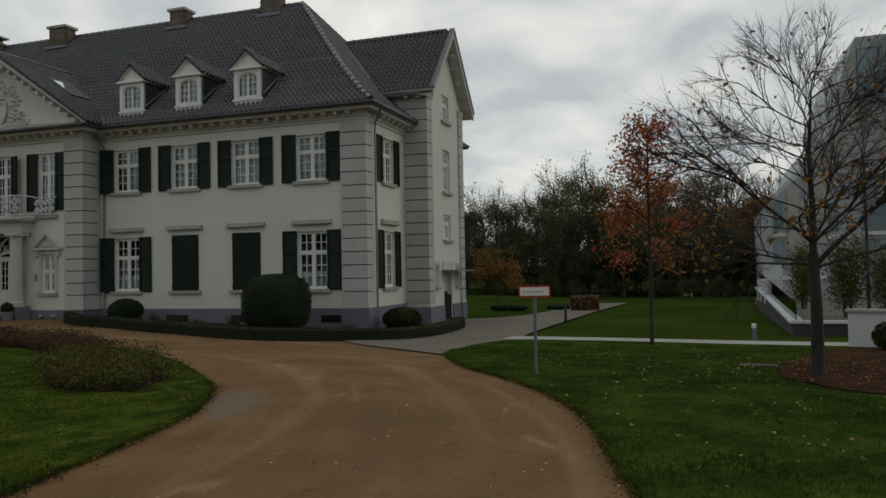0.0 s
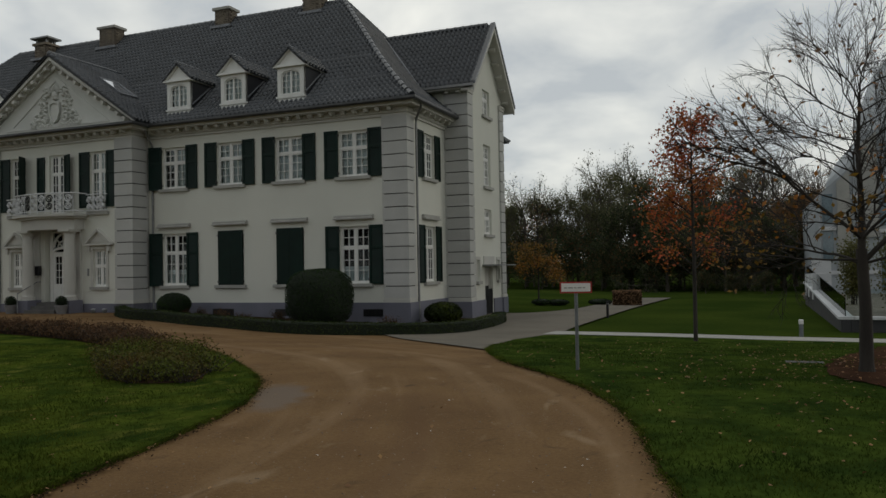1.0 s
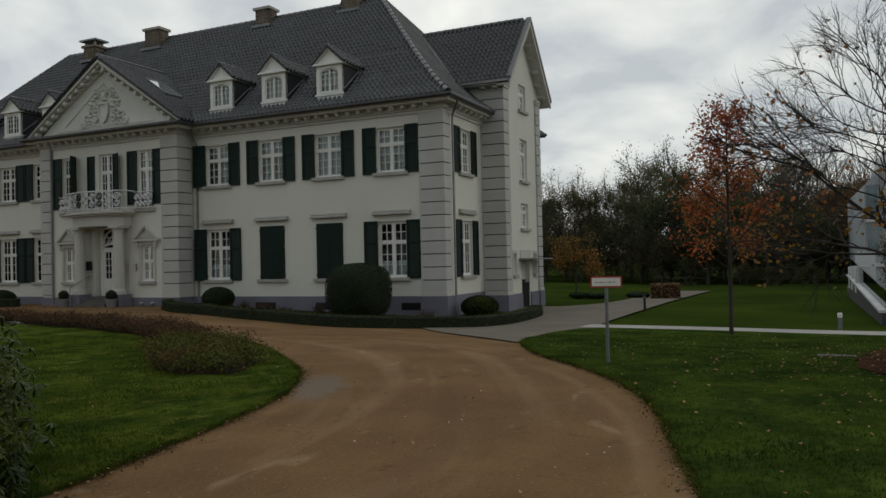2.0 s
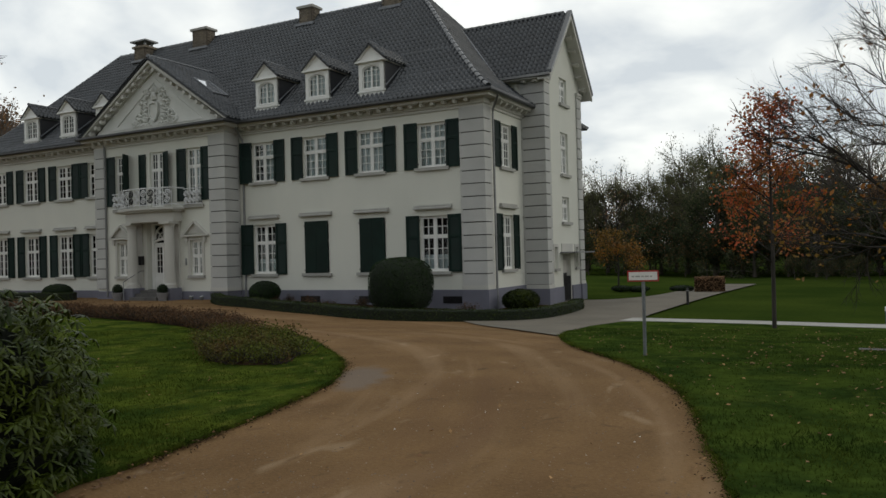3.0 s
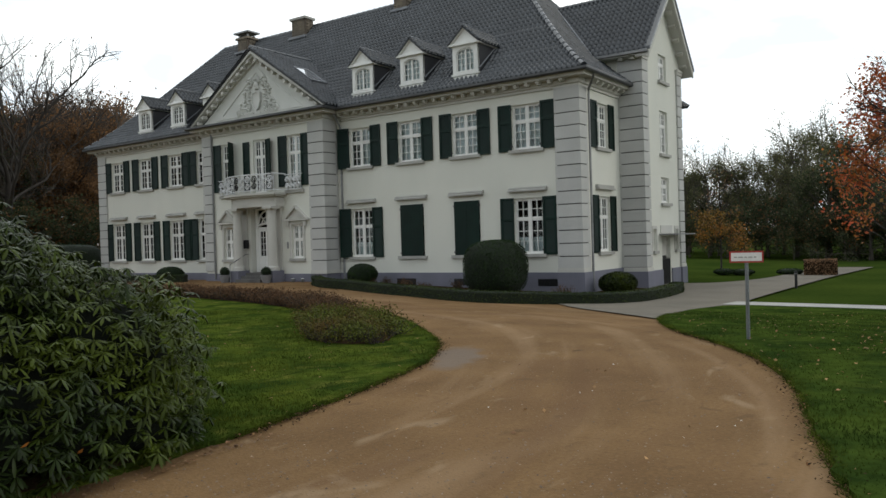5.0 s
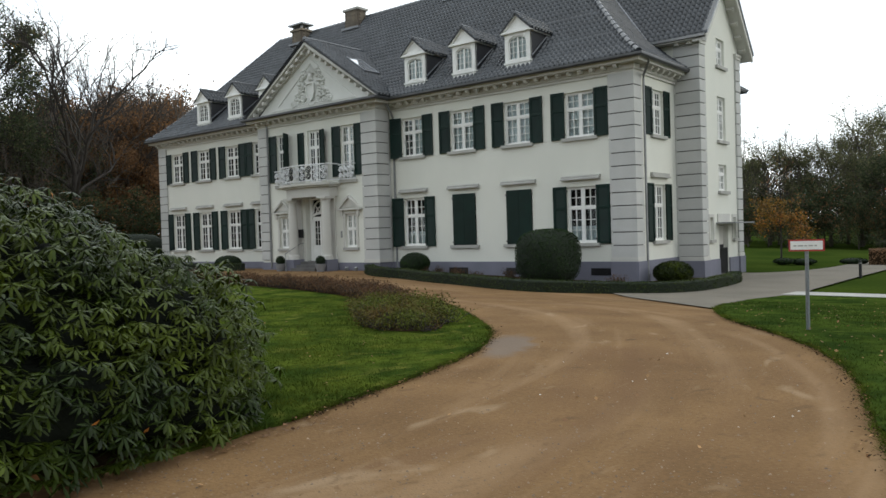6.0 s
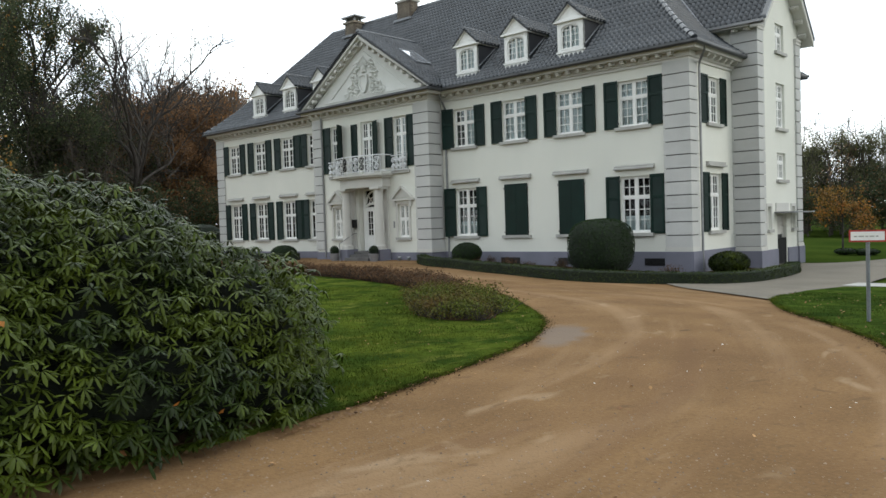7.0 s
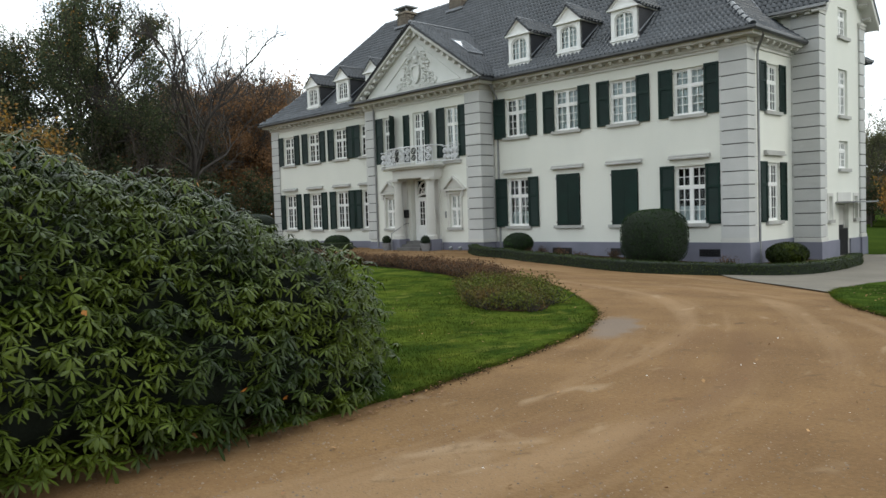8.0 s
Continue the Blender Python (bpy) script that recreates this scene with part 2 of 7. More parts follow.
def add_patch(m, colour, centre, reach, turn):
    """A silty puddle mark with a ragged rim over a material's own colour."""
    n, l = m.node_tree.nodes, m.node_tree.links
    b = n["Principled BSDF"]
    src = b.inputs["Base Color"].links[0].from_socket
    geo, tex, warp = n.new("ShaderNodeNewGeometry"), n.new("ShaderNodeTexNoise"), n.new("ShaderNodeVectorMath")
    tex.inputs["Scale"].default_value, tex.inputs["Detail"].default_value = 3.0, 5
    l.new(geo.outputs["Position"], tex.inputs["Vector"])
    warp.operation, warp.inputs[1].default_value = "MULTIPLY_ADD", (0.7, 0.7, 0.0)
    l.new(tex.outputs["Color"], warp.inputs[0])
    l.new(geo.outputs["Position"], warp.inputs[2])
    mp = n.new("ShaderNodeMapping")
    mp.vector_type = "TEXTURE"
    mp.inputs["Location"].default_value, mp.inputs["Rotation"].default_value = (centre[0] + 0.35, centre[1] + 0.35, 0), (0, 0, radians(turn))
    mp.inputs["Scale"].default_value = (reach[0], reach[1], 100)
    l.new(warp.outputs[0], mp.inputs["Vector"])
    far, fade, mix = n.new("ShaderNodeVectorMath"), n.new("ShaderNodeMapRange"), n.new("ShaderNodeMix")
    far.operation = "LENGTH"
    l.new(mp.outputs[0], far.inputs[0])
    for key, value in (("From Min", 1.0), ("From Max", 0.55), ("To Max", 0.75)):
        fade.inputs[key].default_value = value
    l.new(far.outputs["Value"], fade.inputs["Value"])
    mix.data_type = "RGBA"
    l.new(fade.outputs[0], mix.inputs["Factor"])
    l.new(src, mix.inputs["A"])
    mix.inputs["B"].default_value = (*colour, 1)
    l.new(mix.outputs["Result"], b.inputs["Base Color"])


add_scuffs(GRAVEL, (0.24, 0.175, 0.112), 34, (1.0, 1.0, 1.0), 0.62, 0.74, 0)
add_scuffs(GRAVEL, (0.085, 0.054, 0.030), 27, (1.0, 1.0, 1.0), 0.64, 0.76, 40)
add_scuffs(TURF, (0.075, 0.098, 0.020), 2.2, (1.0, 0.7, 1.0), 0.58, 0.72, 10)
add_scuffs(GRASS, (0.120, 0.128, 0.026), 2.6, (1.0, 0.7, 1.0), 0.56, 0.70, 20)
add_scuffs(GRASS, (0.020, 0.034, 0.008), 5.5, (1.0, 0.6, 1.0), 0.58, 0.70, -15)
add_scuffs(GRAVEL, (0.105, 0.066, 0.034), 5, (1.0, 0.6, 1.0), 0.62, 0.78, 15)
add_patch(GRAVEL, (0.180, 0.146, 0.120), (6.55, -16.35), (0.42, 1.25), 28)
PAVING = material("grey_asphalt", (0.185, 0.164, 0.132), (0.145, 0.130, 0.106), 0.9, 0.6, 60, 0.4, fine_amount=0.18, spec=0.2)
CONCRETE = material("pale_concrete", (0.40, 0.39, 0.36), (0.33, 0.32, 0.30), 0.9, 1.4, 40, 0.2, fine_amount=0.1)
SOIL = material("dark_leafy_soil", (0.055, 0.036, 0.022), (0.030, 0.020, 0.013), 0.95, 2.5, 30, 0.7, fine_amount=0.5, spec=0.0)
MULCH = material("reddish_leaf_mulch", (0.078, 0.042, 0.027), (0.040, 0.023, 0.016), 0.95, 2.5, 26, 0.7, fine_amount=0.55, spec=0.0)
BARK = material("grey_brown_bark", (0.042, 0.035, 0.029), (0.024, 0.020, 0.017), 0.9, 4, 40, 0.5, stretch=(1, 1, 0.3))
WOODBARK = material("pale_grey_bark", (0.120, 0.102, 0.084), (0.075, 0.064, 0.054), 0.9, 2, 20, 0.3, stretch=(1, 1, 0.3))
RHODO = leaf_material("rhododendron_leaf", (0.044, 0.060, 0.006), (0.012, 0.021, 0.003), 0.36, 0.08, 0.12, each=0.3)
# near-black: the rhododendron's inner shade put into a colour
RHODO_DEEP = material("painted_inner_shade", (0.006, 0.008, 0.005), None, 0.95, 4, 30, 0.5, spec=0.1)
BOX = leaf_material("clipped_box_leaf", (0.024, 0.046, 0.012), (0.013, 0.027, 0.008), 0.6, 0.1, 0.12)
BEDGREEN = leaf_material("faded_shrub_leaf", (0.092, 0.112, 0.022), (0.110, 0.072, 0.026), 0.6, 0.2, 0.05)
BEDBROWN = leaf_material("brown_shrub_leaf", (0.125, 0.070, 0.038), (0.075, 0.048, 0.028), 0.7, 0.15, 0.08)
REDLEAF = leaf_material("red_autumn_leaf", (0.46, 0.095, 0.034), (0.36, 0.12, 0.032), 0.55, 0.4)
ORANGELEAF = leaf_material("orange_autumn_leaf", (0.42, 0.17, 0.030), (0.30, 0.12, 0.026), 0.55, 0.35)
BROWNLEAF = leaf_material("russet_leaf", (0.28, 0.162, 0.088), (0.19, 0.118, 0.068), 0.7, 0.5)
DARKLEAF = leaf_material("dark_evergreen_leaf", (0.070, 0.088, 0.042), (0.042, 0.056, 0.028), 0.7, 0.5, 0.2)
OLIVELEAF = leaf_material("thin_olive_leaf", (0.175, 0.170, 0.085), (0.120, 0.122, 0.062), 0.7, 0.5, 0.2)
WOODBROWN = leaf_material("dull_woodland_leaf", (0.250, 0.135, 0.060), (0.150, 0.088, 0.046), 0.7, 0.45, 0.2)
YELLOWLEAF = leaf_material("yellow_autumn_leaf", (0.26, 0.15, 0.025), (0.18, 0.10, 0.02), 0.6, 0.35)
FALLEN = leaf_material("fallen_leaf", (0.34, 0.20, 0.085), (0.22, 0.11, 0.05), 0.8, 0.15)
GALV = material("galvanised_steel", (0.23, 0.25, 0.27), None, 0.45, 3, 30, 0.03, metal=0.6)
SIGNRED = material("red_enamel", (0.42, 0.035, 0.03), None, 0.4, 3, 30, 0.0)
WALLWHITE = material("white_rendered_wall", (0.62, 0.63, 0.65), (0.55, 0.56, 0.58), 0.8, 0.8, 40, 0.05, fine_amount=0.06)
MODERN = material("pale_grey_cladding", (0.36, 0.39, 0.42), (0.31, 0.335, 0.36), 0.6, 0.3, 20, 0.03, fine_amount=0.08)
DARKBASE = material("dark_slate_base", (0.05, 0.05, 0.055), None, 0.7, 2, 30, 0.1)
TERRACOTTA = material("grey_planter", (0.24, 0.24, 0.25), None, 0.8, 3, 30, 0.1)


# ---- building blocks ----
def mesh_from(name, verts, faces, mat, smooth=False):
    me = bpy.data.meshes.new(name)
    me.from_pydata([tuple(v) for v in verts], [], faces)
    me.materials.append(mat)
    if smooth:
        me.polygons.foreach_set("use_smooth", [True] * len(me.polygons))
    me.update()
    return me


def quads_mesh(name, verts, faces, mat):
    """A mesh from arrays: verts (n, 3), faces (m, 4) or (m, 3)."""
    me = bpy.data.meshes.new(name)
    verts, faces = np.asarray(verts, np.float32), np.asarray(faces, np.int32)
    me.vertices.add(len(verts))
    me.vertices.foreach_set("co", verts.ravel())
    k = faces.shape[1]
    me.loops.add(faces.size)
    me.loops.foreach_set("vertex_index", faces.ravel())
    me.polygons.add(len(faces))
    me.polygons.foreach_set("loop_start", np.arange(0, faces.size, k, dtype=np.int32))
    me.update(calc_edges=True)
    me.materials.append(mat)
    return me


def put(name, me, parent=None, m=None, label="", kind=""):
    ob = new(name, me)
    if parent is not None:
        ob.parent = parent
    if m is not None:
        ob.matrix_basis = m
    return tagged(ob, label=label, kind=kind)


def bm_mesh(name, bm, mat, bevel=0.0, smooth=False):
    if bevel:
        bmesh.ops.bevel(bm, geom=[e for e in bm.edges if e.calc_face_angle(0) > 0.6], offset=bevel, segments=1, affect="EDGES", profile=0.5)
    me = bpy.data.meshes.new(name)
    bm.to_mesh(me)
    bm.free()
    me.materials.append(mat)
    if smooth:
        me.polygons.foreach_set("use_smooth", [True] * len(me.polygons))
    return me


def part(name, bm, mat, parent, label="", m=None, bevel=0.0, smooth=False, kind=""):
    return put(name, bm_mesh(name, bm, mat, bevel, smooth), parent, m, label, kind)


def box(bm, x0, x1, y0, y1, z0, z1):
    v = [bm.verts.new((x, y, z)) for z in (z0, z1) for y in (y0, y1) for x in (x0, x1)]
    for f in ((0, 2, 3, 1), (4, 5, 7, 6), (0, 1, 5, 4), (2, 6, 7, 3), (0, 4, 6, 2), (1, 3, 7, 5)):
        bm.faces.new([v[i] for i in f])
    return bm


def boxes(*rows):
    bm = bmesh.new()
    for r in rows:
        box(bm, *r)
    return bm


def prism(bm, outline, y0, y1):
    """An outline in x and z, drawn out along y."""
    a = [bm.verts.new((x, y0, z)) for x, z in outline]
    b = [bm.verts.new((x, y1, z)) for x, z in outline]
    bm.faces.new(a)
    bm.faces.new(b[::-1])
    for i in range(len(a)):
        j = (i + 1) % len(a)
        bm.faces.new((a[j], a[i], b[i], b[j]))
    bmesh.ops.recalc_face_normals(bm, faces=bm.faces)
    return bm


def sweep(bm, path, profile, up=Vector((0, 0, 1)), closed_ends=True):
    """A profile (across, up) carried along a line of points in plan, mitred at the corners. Across points to the right of the way."""
    rings = []
    pts = [Vector(p) for p in path]
    for i, p in enumerate(pts):
        a = (p - pts[i - 1]).normalized() if i else None
        b = (pts[i + 1] - p).normalized() if i + 1 < len(pts) else None
        d = ((a or b) + (b or a)).normalized()
        side = d.cross(up).normalized()
        k = 1 / max(0.3, side.dot((a or b).cross(up).normalized()))
        rings.append([bm.verts.new(p + side * (u * k) + up * v) for u, v in profile])
    n = len(profile)
    for r, s in zip(rings, rings[1:]):
        for i in range(n):
            bm.faces.new((r[i], r[(i + 1) % n], s[(i + 1) % n], s[i]))
    if closed_ends:
        bm.faces.new(rings[0][::-1])
        bm.faces.new(rings[-1])
    bmesh.ops.recalc_face_normals(bm, faces=bm.faces)
    return bm


def tube_arrays(lines, sides=6):
    """Vertices and quads of tapered tubes. lines: (points (k, 3), radii (k,))."""
    V, F, base = [], [], 0
    for pts, rad, *more in lines:
        s = more[0] if more else sides
        pts, rad = np.asarray(pts, float), np.asarray(rad, float)
        t = np.gradient(pts, axis=0)
        t /= np.linalg.norm(t, axis=1, keepdims=True) + 1e-9
        ref = np.where(np.abs(t[:, 2:3]) > 0.9, [[1.0, 0, 0]], [[0, 0, 1.0]])
        a = np.cross(t, ref)
        a /= np.linalg.norm(a, axis=1, keepdims=True) + 1e-9
        b = np.cross(t, a)
        ang = np.arange(s) * 2 * np.pi / s
        ring = pts[:, None] + rad[:, None, None] * (np.cos(ang)[None, :, None] * a[:, None] + np.sin(ang)[None, :, None] * b[:, None])
        V.append(ring.reshape(-1, 3))
        k = len(pts)
        i, j = np.meshgrid(np.arange(k - 1), np.arange(s), indexing="ij")
        q = np.stack([i * s + j, i * s + (j + 1) % s, (i + 1) * s + (j + 1) % s, (i + 1) * s + j], -1).reshape(-1, 4) + base
        F.append(q)
        base += k * s
    return np.concatenate(V), np.concatenate(F)


def tubes(name, lines, mat, parent=None, sides=6, label="", m=None, smooth=True):
    v, f = tube_arrays(lines, sides)
    me = quads_mesh(name, v, f, mat)
    if smooth:
        me.polygons.foreach_set("use_smooth", [True] * len(me.polygons))
    return put(name, me, parent, m, label)


def thing(name, label, category, place=(0, 0, 0), group="", kind=""):
    ob = new(name)
    ob.empty_display_size = 0.2
    ob.location = place
    return tagged(ob, label, category, group, kind)


# ---- the lie of the land ----
def smooth_step(a, b, v):
    u = np.clip((v - a) / (b - a), 0, 1)
    return u * u * (3 - 2 * u)


def height(x, y):
    """The ground: level by the drive, falling half a metre towards the east end of the house."""
    return -0.5 * np.clip((x + 11.7) / 14.7, 0, 1) * smooth_step(-14, -2, y)


def sheet(name, outline, lift, mat, step=0.8, thick=0.0, rim=None):
    """A flat piece of ground inside an outline, laid on the land; thick: a rim that goes down at its edge."""
    from mathutils import geometry
    o = np.array(outline, float)
    lo, hi = o.min(0), o.max(0)
    gx, gy = np.meshgrid(np.arange(lo[0] + step / 2, hi[0], step), np.arange(lo[1] + step / 2, hi[1], step))
    p = np.stack([gx.ravel(), gy.ravel()], 1)
    p = p[inside(p, o)]
    near = np.min(np.linalg.norm(p[:, None] - o[None], axis=2), axis=1) if len(p) else np.zeros(0)
    p = p[near > step * 0.4]
    pts = [Vector(q) for q in np.concatenate([o, p])]
    edges = [(i, (i + 1) % len(o)) for i in range(len(o))]
    v, _, f, *_ = geometry.delaunay_2d_cdt(pts, edges, [], 1, 1e-5)
    co = [(q.x, q.y, float(height(q.x, q.y)) + lift) for q in v]
    faces = [tuple(t) for t in f]
    fixed = []
    for t in faces:
        a, b, c = (Vector(co[i]) for i in t[:3])
        fixed.append(t if (b - a).cross(c - a).z > 0 else t[::-1])
    n = len(o)
    if thick:
        base = len(co)
        co += [(x, y, float(height(x, y)) + lift - thick) for x, y in outline]
        area = sum(o[i - 1][0] * o[i][1] - o[i][0] * o[i - 1][1] for i in range(n))
        for i in range(n):
            j = (i + 1) % n
            q = (i, base + i, base + j, j)
            fixed.append(q if area > 0 else q[::-1])
    return mesh_from(name, co, fixed, mat)


def inside(p, poly):
    x, y = p[:, 0], p[:, 1]
    hit = np.zeros(len(p), bool)
    n = len(poly)
    for i in range(n):
        (x0, y0), (x1, y1) = poly[i], poly[(i + 1) % n]
        cross = ((y0 > y) != (y1 > y)) & (x < (x1 - x0) * (y - y0) / (y1 - y0 + 1e-12) + x0)
        hit ^= cross
    return hit


def ragged(outline, amount, step=0.09):
    """The outline in short steps, uneven by a few centimetres."""
    o = np.array(list(outline) + [outline[0]], float)
    out = []
    for a, b in zip(o, o[1:]):
        for t in np.arange(0, 1, step / max(step, float(np.linalg.norm(b - a)))):
            p = a + (b - a) * t
            if math.hypot(p[0] - 9, p[1] + 20) < 16:
                p = p + amount * np.array([noise.noise(Vector((p[0] * 5, p[1] * 5, k))) + 0.6 * noise.noise(Vector((p[0] * 1.3, p[1] * 1.3, k))) for k in (0.5, 7.5)])
            elif t:
                continue
            out.append((float(p[0]), float(p[1])))
    return out


def curve(points, per=6, closed=False):
    """A smooth line through points (Catmull-Rom)."""
    p = [np.array(q, float) for q in points]
    n, out = len(p), []
    for i in range(n if closed else n - 1):
        a, b, c, d = (p[(i + k) % n] if closed else p[min(max(i + k, 0), n - 1)] for k in (-1, 0, 1, 2))
        for s in range(per):
            t = s / per
            out.append(0.5 * (2 * b + (c - a) * t + (2 * a - 5 * b + 4 * c - d) * t**2 + (3 * b - a - 3 * c + d) * t**3))
    if not closed:
        out.append(p[-1])
    return [tuple(q) for q in out]


# ---- ground ----
def build_ground():
    ax = np.concatenate([[-900, -400, -200, -120, -80], np.arange(-60, 40.1, 2.0), [60, 90, 150, 300, 900]])
    ay = np.concatenate([[-900, -400, -150, -80], np.arange(-50, 30.1, 2.0), [45, 70, 110, 200, 400, 1200]])
    gx, gy = np.meshgrid(ax, ay)
    v = np.stack([gx, gy, height(gx, gy) - 0.03], -1).reshape(-1, 3)
    i, j = np.meshgrid(np.arange(len(ay) - 1), np.arange(len(ax) - 1), indexing="ij")
    k = len(ax)
    f = np.stack([i * k + j, i * k + j + 1, (i + 1) * k + j + 1, (i + 1) * k + j], -1).reshape(-1, 4)
    tagged(new("ground", quads_mesh("ground", v, f, MEADOW)), "wide mown grass reaching to the woods", "ground", kind="structure")
    tagged(new("road", sheet("road", ROAD, 0.0, GRAVEL, 1.2)), "brown bound gravel drive with paler worn patches", "driveway", kind="structure")
    tagged(new("pavement", sheet("pavement", PAVED, 0.03, PAVING, 1.0)), "grey asphalt path leading past the house", "path", kind="structure")
    tagged(new("pavement_2", sheet("pavement_2", FOOTPATH, 0.045, CONCRETE, 1.2, 0.06)), "narrow pale concrete footpath across the lawn", "path", kind="structure")
    tagged(new("lawn_island", sheet("lawn_island", ragged(ISLAND, 0.055), 0.045, GRASS, 0.8, 0.07)), "green lawn island with an earthy edge", "lawn", kind="structure")
    tagged(new("lawn_east", sheet("lawn_east", ragged(LAWN_EAST, 0.06), 0.04, TURF, 0.8, 0.07)), "green lawn strewn with fallen autumn leaves", "lawn", kind="structure")
    tagged(new("ground_bed", sheet("ground_bed", HOUSE_BED, 0.03, SOIL, 0.9)), "bare dark soil bed along the house", "bed", kind="structure")
    tagged(new("ground_bed_2", sheet("ground_bed_2", ragged(TREE_BED, 0.10), 0.055, MULCH, 0.7)), "reddish leaf mulch bed round a tree", "bed", kind="structure")
    tagged(new("ground_bed_3", sheet("ground_bed_3", SHRUB_BED, 0.055, SOIL, 0.7)), "dark soil under the low island shrubs", "bed", kind="structure")
    tagged(new("ground_bed_4", sheet("ground_bed_4", RHODO_BED, 0.052, SOIL, 0.5, 0.06)), "dark leafy soil under the rhododendron", "bed", kind="structure")


RHODO_BED = curve([(7.28, -21.6), (7.36, -22.4), (7.28, -23.3), (7.02, -24.5), (6.45, -26.6), (4.0, -28.0), (0.5, -26.5), (0.5, -22.0), (3.5, -20.8), (5.6, -20.8), (6.7, -21.1)], 5, True)
ISLAND = curve([(7.35, -21.0), (7.25, -20.3), (7.1, -19.5), (6.85, -18.3), (6.5, -17.1), (6.0, -16.1), (5.3, -15.1), (4.2, -14.0), (2.5, -12.4), (0.5, -10.9), (-1.5, -9.7), (-5, -8.3), (-9, -7.4), (-14, -7.0), (-19, -7.6), (-24, -9.5), (-28, -14), (-28, -22), (-20, -30), (-5, -33), (4, -31), (6.4, -27), (7.0, -24.5), (7.4, -22.4)], 5, True)
LAWN_EDGE = curve([(6.5, -7.3), (6.96, -9.2), (7.7, -11.1), (8.4, -12.4), (9.3, -13.6), (10.2, -14.9), (10.75, -16.0), (11.15, -17.2), (11.6, -19.0), (12.3, -21.0), (13.6, -23.0), (15.5, -25.0), (19, -27), (32, -29)], 5)
LAWN_EAST = LAWN_EDGE + [(36, -20), (36, -4.2), (26, -4.2), (15.4, -3.5), (12.8, -3.2), (10.0, -2.6), (7.2, -2.3), (6.5, -2.6), (6.15, -4.6)]
ROAD = [(-40, 0.5), (-20, 0.6), (-10, 0.6), (1.0, 0.6), (3.0, 0.2), (5.0, -2.0), (6.6, -6.0), (7.4, -9.0), (8.6, -12.0), (10.4, -14.4), (11.4, -16.4), (12.0, -19), (14, -22.6), (16, -24.6), (20, -26.6), (33, -28.6), (33, -45), (-40, -45)]
PAVED = curve([(1.9, -3.9), (3.2, -5.3), (5.0, -7.2), (6.9, -9.4)], 4) + [(7.3, -9.0), (7.0, -7.3), (6.6, -4.7), (6.7, -2.9), (6.75, -1.2)] + curve([(6.7, 0.2), (6.85, 5.7), (7.15, 12.9), (7.8, 22.0)], 4) + curve([(5.4, 22.0), (4.95, 16.7), (4.6, 11.4), (3.8, 8.6), (2.6, 7.2)], 4) + [(1.7, 7.0), (1.7, 3.6), (3.0, 3.2), (3.3, 0.6), (2.9, -1.6)]
FOOTPATH = [(6.35, -2.25), (10.0, -2.55), (12.8, -3.15), (15.4, -3.45), (26, -4.15), (26, -2.9), (15.4, -2.3), (12.8, -2.05), (10.0, -1.6), (6.5, -1.25)]
HEDGE_LINE = curve([(-10.5, -1.7), (-10.2, -2.0), (-9.0, -2.75), (-7.4, -3.0), (-5.4, -3.65), (-3.7, -4.05), (-1.5, -4.7), (-0.3, -4.85), (0.6, -4.55), (1.9, -3.65), (3.1, -2.55), (3.65, -1.5), (3.75, 0.2), (3.65, 1.7), (3.4, 2.9)], 5)
HOUSE_BED = HEDGE_LINE + [(1.5, 3.6), (0.9, 3.0), (0.9, 0.0), (-10.5, 0.0)]
TREE_BED = curve([(13.1, -12.9), (13.6, -13.9), (14.6, -14.6), (17.5, -14.5), (19.5, -11), (19.0, -6), (16.5, -4.3), (15.0, -4.8), (14.0, -8), (13.2, -11.5)], 4, True)
SHRUB_BED = curve([(2.9, -13.7), (4.3, -15.0), (4.75, -15.8), (4.3, -16.2), (3.4, -16.0), (2.6, -15.2), (0.8, -13.1), (-1.3, -11.6), (-5.0, -10.1), (-10.0, -9.2), (-16.0, -9.2), (-16.0, -8.1), (-10.0, -8.3), (-5.0, -9.2), (-1.0, -10.6), (1.1, -12.1)], 4, True)
build_ground()


# ---- the manor house ----
CX = -14.8            # middle of the entrance bay
WALL_Y, BAY_Y = 0.05, -0.8
EAST_X, WEST_X, BACK_Y = 0.93, -29.5, 10.55
TOWER_X, TOWER_Y0, TOWER_Y1 = 1.87, 3.8, 8.45
BAY_X0, BAY_X1 = -18.85, -10.75
EAVE_Z, PITCH = 7.55, 1.035
house = thing("manor_house", "cream stucco manor house with grey quoins and dark tiled roof", "house", (0, 0, 0))
SOUTH = lambda x, z, y=WALL_Y: pose(x, y, z)
EAST = lambda y, z, x=EAST_X: pose(x, y, z, 0, 0, 90)


